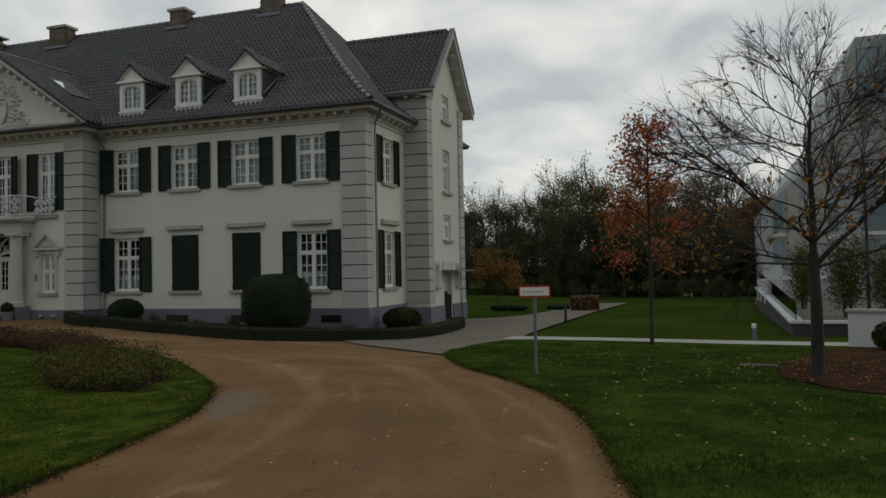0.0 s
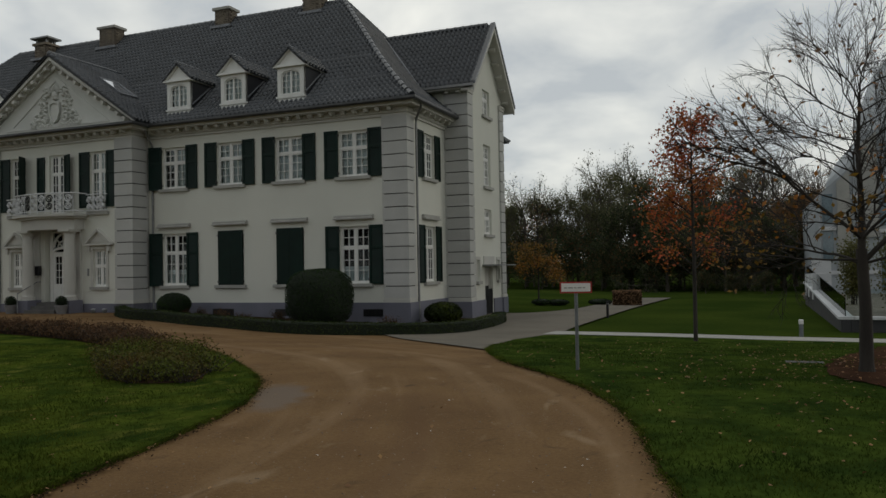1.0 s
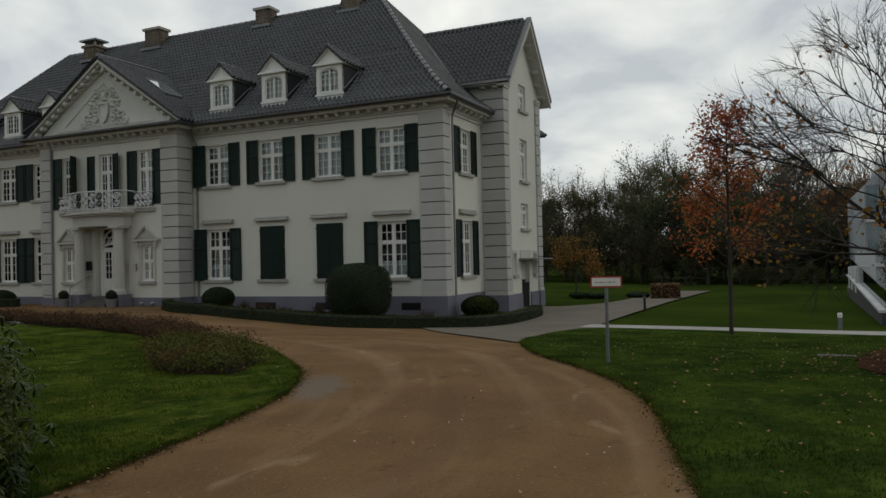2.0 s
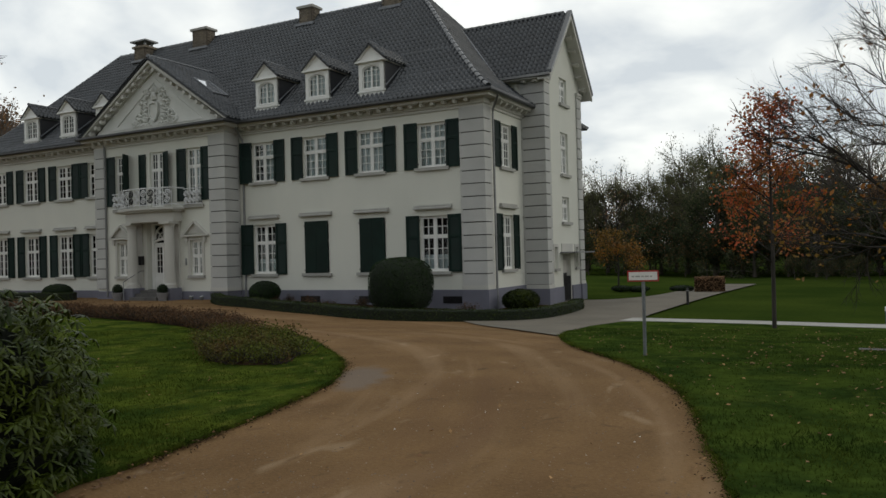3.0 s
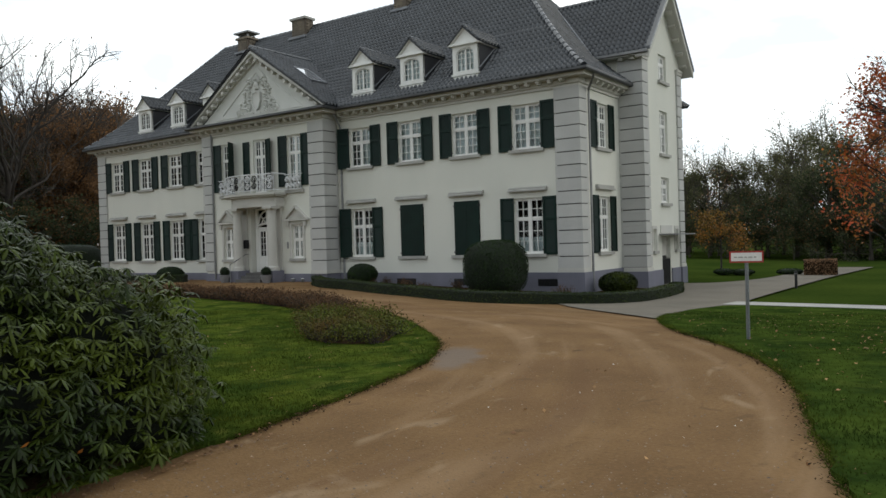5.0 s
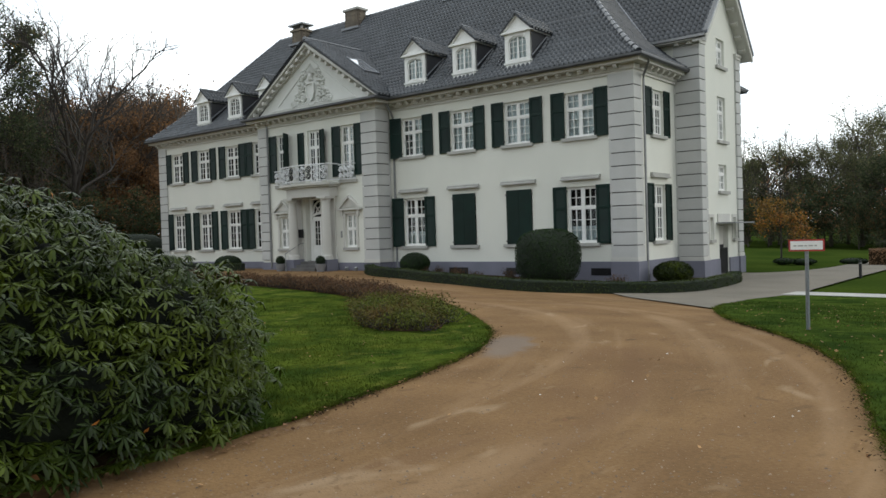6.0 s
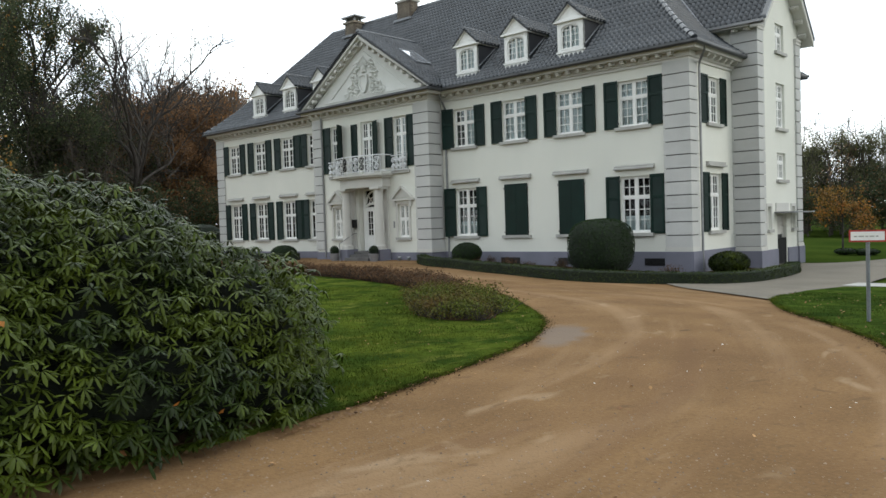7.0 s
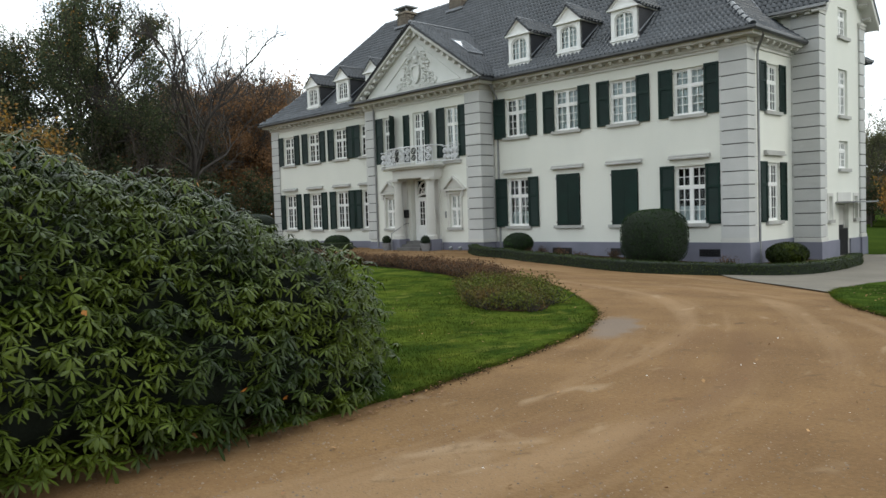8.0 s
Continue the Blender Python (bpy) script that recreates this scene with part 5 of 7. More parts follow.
    def mould():
        bm = boxes((-w - 0.13, w + 0.13, -0.14, 0.1, h, h + 0.06), (-w - 0.09, w + 0.09, -0.09, 0.1, h + 0.06, h + 0.10))
        for s in (-1, 1):
            prism(bm, [(s * (w + 0.14), h + 0.05), (0, apex - zb - 0.02), (0, apex - zb - 0.09), (s * (w + 0.03), h + 0.06)], -0.12, 0.0)
        for s in (-1, 1):
            box(bm, min(s * w, s * (w + 0.09)), max(s * w, s * (w + 0.09)), 0.1, depth, h, h + 0.07)
        return bm_mesh("moulding", bm, WHITE)
    put("moulding", shared("dormer_mould", mould), d)
    ez = top + 0.06
    k = (apex - ez) / (w + 0.16)
    ye, yr = back(ez) + 0.25, back(apex) + 0.25
    for s in (-1, 1):
        slab([(c + s * (w + 0.16), y0 - 0.16, ez), (c + s * (w + 0.16), ye, ez), (c, yr, apex), (c, y0 - 0.16, apex)], 0.05)
    Ld = math.hypot(w + 0.16, apex - ez)
    slope((c + w + 0.16, y0 - 0.16, ez), (0, 1, 0), (-1, 0, k), [(0, 0), (ye - y0 + 0.16, 0), (yr - y0 + 0.16, Ld + 0.05), (0, Ld + 0.05)], 0.22, 0.26)
    slope((c - w - 0.16, ye, ez), (0, -1, 0), (1, 0, k), [(0, 0), (ye - y0 + 0.16, 0), (ye - y0 + 0.16, Ld + 0.05), (ye - yr, Ld + 0.05)], 0.22, 0.26)
    ridge((c, y0 - 0.17, apex + 0.02), (c, yr, apex + 0.02), r=0.085, step=0.33)
    for s in (-1, 1):
        tubes("lead_flashing", [([(c + s * (w + 0.03), y0 + 0.05, zb + 0.14), (c + s * (w + 0.03), y0 + depth - 0.05, top + 0.08)], [0.035, 0.035])], LEAD, house, 4)


def thing_part(name, m):
    """A part of the house that carries pieces of its own: its sill board is the mesh."""
    return put(name, shared(name, lambda: bm_mesh(name, boxes((-0.62, 0.62, -0.06, 0.12, -0.07, -0.002), (-0.58, 0.58, -0.02, 0.10, -0.26, -0.071)), WHITE, 0.01)), house, m)


for cx in DORMERS:
    dormer(cx)


def chimney(x, y, w, d, z0, z1, cap):
    body = part("chimney", boxes((-w / 2 + 0.03, w / 2 - 0.03, -d / 2 + 0.03, d / 2 - 0.03, 0, z1 - z0 - 0.08)), JOINT, house, "yellowish brick chimney", m=pose(x, y, z0))
    bl, bh = 0.235, 0.085
    rows = int((z1 - z0 - 0.1) / bh)
    me = shared("chimney_brick", lambda: bm_mesh("brick", boxes((0.006, bl - 0.006, 0, 0.12, 0.006, bh - 0.006)), CHIMNEY))
    for r in range(rows):
        for f, (sx, length) in enumerate(((1, w), (1, d), (-1, w))):
            n = max(1, int(length / bl))
            for i in range(n):
                o = -length / 2 + (length - n * bl) / 2 + i * bl + (0.5 * bl if r % 2 and i < n - 1 else 0)
                if f == 0:
                    put("brick", me, body, pose(o, -d / 2, r * bh))
                elif f == 1:
                    put("brick", me, body, pose(w / 2, o, r * bh, 0, 0, 90))
    top = z1 - z0
    put("cap", bm_mesh("cap", boxes((-w / 2 - 0.06, w / 2 + 0.06, -d / 2 - 0.06, d / 2 + 0.06, top - 0.12, top)), CONCRETE if not cap else CHIMNEY, 0.02), body)
    # lead apron
    put("apron", bm_mesh("apron", boxes((-w / 2 - 0.12, w / 2 + 0.12, -d / 2 - 0.12, d / 2 + 0.1, 0.40, 0.52)), LEAD, 0.02), body)
    if cap:
        bm = boxes((-w / 2 - 0.16, w / 2 + 0.16, -d / 2 - 0.1, d / 2 + 0.1, top + 0.22, top + 0.30))
        for sx in (-1, 1):
            for sy in (-1, 1):
                box(bm, sx * (w / 2 - 0.12) - 0.05, sx * (w / 2 - 0.12) + 0.05, sy * (d / 2 - 0.12) - 0.05, sy * (d / 2 - 0.12) + 0.05, top, top + 0.22)
        put("hood", bm_mesh("hood", bm, ZINC, 0.01), body)


JOINT = material("chimney_mortar", (0.12, 0.10, 0.08), None, 0.95, 3, 40, 0.1)
for row in ((-17.45, 4.9, 1.05, 0.7, 12.4, 13.95, False), (-10.6, 5.1, 0.85, 0.7, 12.6, 13.98, False), (-5.75, 5.15, 0.95, 0.7, 12.6, 14.2, False), (-21.8, 4.75, 0.9, 0.7, 12.3, 13.62, True)):
    chimney(*row)


# ---- portico, balcony, doors and pipes ----
def lathe(bm, profile, n=20):
    rings = [[bm.verts.new((r * math.cos(2 * math.pi * i / n), r * math.sin(2 * math.pi * i / n), z)) for i in range(n)] for r, z in profile]
    for a, b in zip(rings, rings[1:]):
        for i in range(n):
            bm.faces.new((a[i], a[(i + 1) % n], b[(i + 1) % n], b[i]))
    bm.faces.new(rings[0][::-1])
    bm.faces.new(rings[-1])
    return bm


def bow(x, depth=0.62, half=1.62):
    """How far the balcony swells out from the wall at x from its middle."""
    u = min(1.0, abs(x) / half)
    return depth + 0.34 * (1 - u * u)


def build_portico():
    col = lathe(bmesh.new(), [(0.30, 0.0), (0.30, 0.09), (0.265, 0.10), (0.28, 0.15), (0.255, 0.19), (0.235, 0.22), (0.235, 1.1), (0.205, 2.62), (0.225, 2.63), (0.225, 2.67), (0.21, 2.68), (0.25, 2.76), (0.27, 2.80)])
    me = bm_mesh("column", col, CORNICE, smooth=False)
    cap = bm_mesh("capital", boxes((-0.30, 0.30, -0.30, 0.30, 2.80, 2.90)), CORNICE, 0.015)
    for s in (-1, 1):
        c = put("column", me, house, pose(CX + s * 1.16, BAY_Y - 0.45, 0.52))
        put("capital", cap, c)
        put("pedestal", shared("pedestal", lambda: bm_mesh("pedestal", boxes((-0.34, 0.34, -0.34, 0.34, -0.62, 0.0)), PLINTH, 0.02)), c)
        plain("pilaster", CORNICE, (CX + s * 1.16 - 0.2, CX + s * 1.16 + 0.2, BAY_Y - 0.09, BAY_Y - 0.001, 0.42, 3.44))
    # entablature and bowed balcony slab
    def bowed(z0, z1, grow, name, mat):
        bm = bmesh.new()
        xs = np.linspace(-1.62 - grow, 1.62 + grow, 15)
        a = [(CX + x, BAY_Y - bow(x / (1 + grow / 1.62)) - grow) for x in xs]
        ring = [(CX + xs[0], BAY_Y + 0.0)] + a + [(CX + xs[-1], BAY_Y + 0.0)]
        lo, hi = [bm.verts.new((x, y, z0)) for x, y in ring], [bm.verts.new((x, y, z1)) for x, y in ring]
        bm.faces.new(hi)
        bm.faces.new(lo[::-1])
        for i in range(len(ring)):
            j = (i + 1) % len(ring)
            bm.faces.new((lo[i], lo[j], hi[j], hi[i]))
        bmesh.ops.recalc_face_normals(bm, faces=bm.faces)
        return part(name, bm, mat, house)
    bowed(3.423, 3.86, -0.12, "entablature", CORNICE)
    bowed(3.86, 3.94, 0.02, "balcony_moulding", CORNICE)
    bowed(3.94, 4.04, 0.12, "balcony_slab", CORNICE)
    # wrought iron: rails, posts and scrolls
    xs = np.linspace(-1.66, 1.66, 23)
    line = lambda z, g=0.02: [(CX - 1.66, BAY_Y - 0.02, z)] + [(CX + x, BAY_Y - bow(x, half=1.66) - g, z) for x in xs] + [(CX + 1.66, BAY_Y - 0.02, z)]
    rail = tubes("balcony_rail", [(line(4.88), [0.028] * 25), (line(4.16), [0.02] * 25)], IRON, house, 6, "white wrought iron balcony railing")
    def scroll(x, y, z, r, turn):
        t = np.linspace(0, 3.3 * math.pi, 22)
        rr = r * (1 - t / t[-1] * 0.82)
        return ([(x + rr[i] * math.cos(t[i]) * math.cos(turn), y + rr[i] * math.cos(t[i]) * math.sin(turn), z + rr[i] * math.sin(t[i])) for i in range(22)], [0.019] * 22)
    for i, x in enumerate(np.linspace(-1.6, 1.6, 9)):
        y = BAY_Y - bow(x, half=1.66) - 0.02
        tubes("baluster", [([(CX + x, y, 4.05), (CX + x, y, 4.88)], [0.014, 0.014])], IRON, rail, 5)
    for i, x in enumerate(np.linspace(-1.4, 1.4, 8)):
        y = BAY_Y - bow(x, half=1.66) - 0.02
        mat = BLACK if i in (2, 5) else IRON
        for z, r in ((4.66, 0.17), (4.35, 0.15)):
            tubes("scroll", [scroll(CX + x, y, z, r, 0.25 * x), scroll(CX + x + 0.02, y, z + 0.01, -r, 0.25 * x)], mat, rail, 4)
    for s in (-1, 1):
        c = CX + s * 2.27
        rl, low = (tubes("window_railing", [([(c - 0.5, BAY_Y - 0.02, z), (c - 0.5, BAY_Y - 0.16, z), (c + 0.5, BAY_Y - 0.16, z), (c + 0.5, BAY_Y - 0.02, z)], [0.022] * 4)], IRON, house, 5, "white wrought iron window guard") for z in (4.82, 4.16))
        for x in np.linspace(-0.36, 0.36, 4):
            for z, r in ((4.62, 0.13), (4.34, 0.12)):
                tubes("scroll", [scroll(c + x, BAY_Y - 0.16, z, r, 0), scroll(c + x, BAY_Y - 0.16, z, -r, 0)], IRON, rl, 4)
    # recessed entrance: side walls, ceiling, back, door and fanlight
    y1 = BAY_Y + 0.34
    plain("porch_floor", STEP, (CX - 0.749, CX + 0.749, BAY_Y + 0.02, y1, 0.3, 0.43))
    bm = boxes((-0.72, -0.55, 0, 0.12, 0, 2.98), (0.55, 0.72, 0, 0.12, 0, 2.98), (-0.55, 0.55, 0, 0.12, 2.9, 2.98))
    arc = [(0.55 * math.cos(t), 2.1 + 0.22 * math.sin(t)) for t in np.linspace(0, math.pi, 11)]
    arc2 = [(0.55 * math.cos(t), 2.02 + 0.20 * math.sin(t)) for t in np.linspace(0, math.pi, 11)]
    for i in range(10):
        prism(bm, [arc[i], arc[i + 1], arc2[i + 1], arc2[i]], -0.02, 0.1)
    for t in (0.25, 0.5, 0.75):
        a = math.pi * t
        x, z = 0.62 * math.cos(a), 2.2 + 0.7 * math.sin(a)
        prism(bm, [(0.05 * math.cos(a) - 0.026, 2.28), (0.05 * math.cos(a) + 0.026, 2.28), (x + 0.026, z), (x - 0.026, z)], 0.03, 0.08)
    ring = [(0.34 * math.cos(t), 2.25 + 0.34 * math.sin(t)) for t in np.linspace(0, math.pi, 11)]
    ring2 = [(0.30 * math.cos(t), 2.25 + 0.30 * math.sin(t)) for t in np.linspace(0, math.pi, 11)]
    for i in range(10):
        prism(bm, [ring[i], ring[i + 1], ring2[i + 1], ring2[i]], 0.03, 0.08)
    bow_out, bow_in = ([(r * math.cos(t), 2.28 + r * 1.1 * math.sin(t)) for t in np.linspace(0, math.pi, 13)] for r in (0.552, 0.49))
    for i in range(12):
        prism(bm, [bow_out[i], bow_out[i + 1], bow_in[i + 1], bow_in[i]], 0.025, 0.085)
    d = part("front_door", bm, WHITE, house, "white panelled front door with a fanlight", m=pose(CX, y1 - 0.1, 0.43))
    leaf = boxes((-0.55, -0.42, 0.02, 0.07, 0, 2.1), (0.42, 0.55, 0.02, 0.07, 0, 2.1), (-0.42, 0.42, 0.02, 0.07, 0, 0.75), (-0.42, 0.42, 0.02, 0.07, 1.9, 2.1), (-0.06, 0.06, 0.02, 0.07, 0.75, 1.9), (-0.34, -0.1, 0.0, 0.02, 0.15, 0.6), (0.1, 0.34, 0.0, 0.02, 0.15, 0.6))
    for z in (1.03, 1.32, 1.61):
        box(leaf, -0.42, -0.06, 0.03, 0.06, z - 0.014, z + 0.014)
        box(leaf, 0.06, 0.42, 0.03, 0.06, z - 0.014, z + 0.014)
    for x in (-0.24, 0.24):
        box(leaf, x - 0.014, x + 0.014, 0.032, 0.058, 0.75, 1.9)
    part("door_leaf", leaf, WHITE, d)
    part("pane", boxes((-0.54, 0.54, 0.075, 0.08, 0.7, 2.9)), GLASS, d)
    part("door_handle", boxes((0.44, 0.47, -0.06, 0.02, 1.0, 1.03), (0.40, 0.54, -0.07, -0.045, 1.0, 1.03)), BLACK, d)
    # near-black backing that paints the dark hall behind the door
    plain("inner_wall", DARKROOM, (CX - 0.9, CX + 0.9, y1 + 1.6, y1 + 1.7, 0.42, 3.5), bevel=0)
    # steps
    for i in range(3):
        plain("step", STEP, (CX - 0.85 - 0.001 * i, CX + 0.85, BAY_Y - 0.95 + 0.30 * i, BAY_Y + 0.0, 0.14 * i, 0.14 * (i + 1) - 0.002), bevel=0.012)
    # lanterns, letter box, bell plate and handrail
    for s in (-1, 1):
        ln = plain("wall_lantern", BLACK, (CX + s * 0.96 - 0.09, CX + s * 0.96 + 0.09, BAY_Y - 0.24, BAY_Y - 0.06, 1.55, 1.95), label="black wall lantern")
    plain("bell_plate", ZINC, (CX + 1.66, CX + 1.74, BAY_Y - 0.03, BAY_Y - 0.001, 1.5, 1.8))
    tubes("handrail", [([(CX - 0.95, BAY_Y - 1.15, 0.0), (CX - 0.95, BAY_Y - 1.15, 0.82), (CX - 0.95, BAY_Y - 0.2, 1.28), (CX - 0.95, BAY_Y - 0.02, 1.28)], [0.02] * 4)], ZINC, house, 6, "grey steel handrail")
    # tower door with its canopy and steps
    door = part("side_door", boxes((5.70, 5.78, 0.14, 0.22, -0.5, 1.53), (6.62, 6.70, 0.14, 0.22, -0.5, 1.53), (5.78, 6.62, 0.14, 0.22, 1.45, 1.53), (5.78, 6.62, 0.16, 0.21, 0.75, 1.45)), CORNICE, house, "grey side door behind a black gate", m=EAST(0, 0, TOWER_X))
    gate = part("gate", boxes((5.70, 5.74, 0.02, 0.06, -0.5, 0.62)), BLACK, house, "black slatted gate before the side door", m=EAST(0, 0, TOWER_X))
    for q in ((6.66, 6.70, 0.02, 0.06, -0.5, 0.62), (5.74, 6.66, 0.02, 0.06, 0.58, 0.62), (5.74, 6.66, 0.02, 0.06, -0.42, -0.38)):
        part("gate_rail", boxes(q), BLACK, gate)
    for y in np.linspace(5.8, 6.6, 9):
        part("gate_bar", boxes((y - 0.035, y + 0.035, 0.03, 0.05, -0.38, 0.58)), BLACK, gate)
    part("door_leaf", boxes((5.78, 6.62, 0.17, 0.20, -0.5, 0.75)), BLACK, door)
    part("canopy", boxes((5.35, 7.75, -0.75, 0.0, 1.60, 1.65)), ZINC, house, "flat grey door canopy", m=EAST(0, 0, TOWER_X), bevel=0.01)
    part("lintel", boxes((5.5, 6.9, -0.04, -0.001, 1.66, 2.0)), CORNICE, house, m=EAST(0, 0, TOWER_X), bevel=0.01)
    # down pipes
    def pipe(*pts):
        tubes("down_pipe", [(pts, [0.045] * len(pts))], ZINC, house, 8, "grey zinc down pipe")
    x, y = EAST_X + 0.11, WALL_Y + 0.66
    pipe((EAST_X + 0.55, WALL_Y + 0.1, 7.5), (EAST_X + 0.55, WALL_Y + 0.12, 7.3), (x + 0.05, y - 0.1, 6.95), (x, y, 6.8), (x, y, -0.4))
    x, y = BAY_X1 + 0.30, WALL_Y - 0.05
    pipe((x + 0.05, WALL_Y - 0.55, 7.5), (x + 0.05, WALL_Y - 0.5, 7.3), (x, y - 0.1, 6.9), (x, y, 6.75), (x, y, -0.1))
    x, y = BAY_X0 + 0.70, BAY_Y - 0.07
    pipe((x, BAY_Y - 0.1, 7.2), (x, y, 7.0), (x, y, 0.1))


build_portico()


def build_tiles():
    """Tiles: those at the near corner are pieces of their own, the rest one joined mass."""
    V, F, base = [], [], 0
    rng = np.random.default_rng(3)
    singles = 0
    for o, u, v, n, c, w, h in TILE_ROWS:
        tv, tf = tile_template(w, h)
        if not len(c):
            continue
        for a, b in c:
            place = o + u * a + v * b + n * (0.03 + rng.normal(0, 0.003))
            if abs(w - 0.205) < 1e-6 and singles < 300 and -4.6 < place[0] < 1.6 and place[1] < 1.6 and place[2] < 9.6:
                singles += 1
                me = shared(("tile", w, h), lambda: quads_mesh("roof_tile", tv, tf, TILE))
                m = Matrix(((u[0], v[0], n[0], place[0]), (u[1], v[1], n[1], place[1]), (u[2], v[2], n[2], place[2]), (0, 0, 0, 1)))
                put("roof_tile", me, house, m)
                continue
            V.append(place + tv[:, :1] * u + tv[:, 1:2] * v + tv[:, 2:] * n)
            F.append(tf + base)
            base += len(tv)
    me = quads_mesh("roof_tiles", np.concatenate(V), np.concatenate(F), TILE)
    put("roof_tiles", me, house, kind="stuff", label="courses of dark anthracite pantiles")


build_tiles()


# ---- plants: helpers ----
def unit(v):
    return v / (np.linalg.norm(v, axis=-1, keepdims=True) + 1e-9)


def leaf_quads(p, n, size, rng, slim=0.55, tilt=0.8):
    """A folded, pointed leaf at each point: p (k, 3), n the way it faces."""
    k = len(p)
    n = unit(np.asarray(n) + rng.normal(0, tilt, (k, 3)))
    a = unit(np.cross(n, rng.normal(0, 1, (k, 3))))
    b = np.cross(n, a)
    s = (size * rng.uniform(0.65, 1.25, k))[:, None]
    v = np.stack([p - a * s * 0.5, p + b * s * slim * 0.5 + n * s * 0.08, p + a * s * 0.5, p - b * s * slim * 0.5 + n * s * 0.08], 1).reshape(-1, 3)
    return v, np.arange(4 * k).reshape(-1, 4)


def foliage(name, p, n, size, rng, mat, parent=None, slim=0.55, tilt=0.8, label="", kind="stuff"):
    v, f = leaf_quads(p, n, size, rng, slim, tilt)
    return put(name, quads_mesh(name, v, f, mat), parent, None, label, kind)


def ball_points(k, rng):
    return unit(rng.normal(0, 1, (k, 3)))


def clipped_bush(name, label, place, rx, ry, h, leaves, seed, mat=BOX, group="", square=0.0, size=0.055):
    """A bush cut to a rounded block; square: how boxy it is."""
    rng = np.random.default_rng(seed)
    x, y = place
    t = thing(name, label, "shrub", (x, y, float(height(x, y))), group)
    def surf(d):
        e = 2 + square * 4
        r = (np.abs(d) ** e).sum(1) ** (-1 / e)
        q = d * r[:, None]
        q[:, 2] = np.where(q[:, 2] < 0, q[:, 2] * 1.0, q[:, 2])
        return q * (rx, ry, h / 2) + (0, 0, h / 2)
    d = ball_points(leaves, rng)
    p = surf(d)
    lump = np.array([noise.noise(Vector(q) * 2.2) for q in p[:: max(1, len(p) // len(p))]])
    p = (p - (0, 0, h / 2)) * (1 + 0.018 * lump[:, None] + rng.normal(0, 0.010, (leaves, 1))) + (0, 0, h / 2)
    bm = bmesh.new()
    bmesh.ops.create_icosphere(bm, subdivisions=3, radius=1)
    co = unit(np.array([v.co[:] for v in bm.verts]))
    for v, q in zip(bm.verts, surf(co)):
        v.co = (Vector(q) - Vector((0, 0, h / 2))) * 0.975 + Vector((0, 0, h / 2))
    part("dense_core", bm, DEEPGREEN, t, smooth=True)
    foliage("foliage", p, d, size, rng, mat, t, 0.6, 0.7)
    return t


# shade between the leaves of bushes and hedges, painted as a near-black green
DEEPGREEN = material("painted_leaf_shade", (0.010, 0.017, 0.008), None, 0.95, 5, 30, 0.4)


def hedge(name, label, line, w, h, seed, mat=BOX, density=520, size=0.05, core=None):
    rng = np.random.default_rng(seed)
    pts = np.array([(x, y, float(height(x, y))) for x, y in line])
    t = thing(name, label, "hedge", tuple(pts[0]))
    o = pts[0]
    prof = [(-w / 2, -0.02), (w / 2, -0.02), (w / 2, h * 0.9), (w * 0.4, h), (-w * 0.4, h), (-w / 2, h * 0.9)]
    bm = sweep(bmesh.new(), [Vector(q - o) for q in pts], [(a * 0.93, b * 0.96) for a, b in prof])
    # the core's dark colour stands in for shade behind the leaves
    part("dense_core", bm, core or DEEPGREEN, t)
    seg = np.diff(pts[:, :2], axis=0)
    length = np.linalg.norm(seg, axis=1)
    cum = np.r_[0, np.cumsum(length)]
    k = int(cum[-1] * (w + 2 * h) * density)
    s = rng.uniform(0, cum[-1], k)
    i = np.clip(np.searchsorted(cum, s) - 1, 0, len(seg) - 1)
    c = pts[i] + (pts[i + 1] - pts[i]) * ((s - cum[i]) / length[i])[:, None]
    d = seg[i] / length[i][:, None]
    side = np.stack([d[:, 1], -d[:, 0], 0 * d[:, 0]], 1)
    u = rng.uniform(0, w + 2 * h, k)
    across = np.where(u < h, -w / 2, np.where(u > h + w, w / 2, u - h - w / 2))
    up = np.where(u < h, u, np.where(u > h + w, w + 2 * h - u, h))
    nrm = np.where((u < h)[:, None], -side, np.where((u > h + w)[:, None], side, [[0, 0, 1.0]]))
    wob = np.array([noise.noise(Vector((q[0] * 1.3, q[1] * 1.3, 0.0))) for q in c]) * 0.03
    p = c - o + side * across[:, None] + np.array([0, 0, 1.0]) * (up + wob * (up > h * 0.5))[:, None] + nrm * rng.normal(0.005, 0.012, (k, 1))
    foliage("foliage", p, nrm, size, rng, mat, t, 0.6, 0.6)
    return t


HEDGELEAF = leaf_material("hedge_leaf", (0.050, 0.068, 0.017), (0.024, 0.040, 0.010), 0.6, 0.15, 0.15)
hedge("box_hedge", "low clipped green box hedge bordering the house bed", HEDGE_LINE, 0.42, 0.36, 11, HEDGELEAF)
hedge("box_hedge", "low clipped green box hedge before the west wing", curve([(-19.3, -1.75), (-20.5, -2.2), (-24, -2.6), (-27.5, -2.6), (-30, -2.2)], 4), 0.42, 0.36, 12, HEDGELEAF)
clipped_bush("clipped_bush", "large dome-clipped dark green box bush", (-1.45, -2.0), 1.04, 1.04, 1.95, 9000, 21, square=0.22)
clipped_bush("clipped_bush", "small round clipped green bush by the wall", (-8.45, -1.1), 0.64, 0.62, 0.9, 3500, 22)
clipped_bush("clipped_bush", "small loose evergreen bush by the corner", (1.95, 0.75), 0.68, 0.62, 0.80, 3500, 23, mat=RHODO, size=0.085)
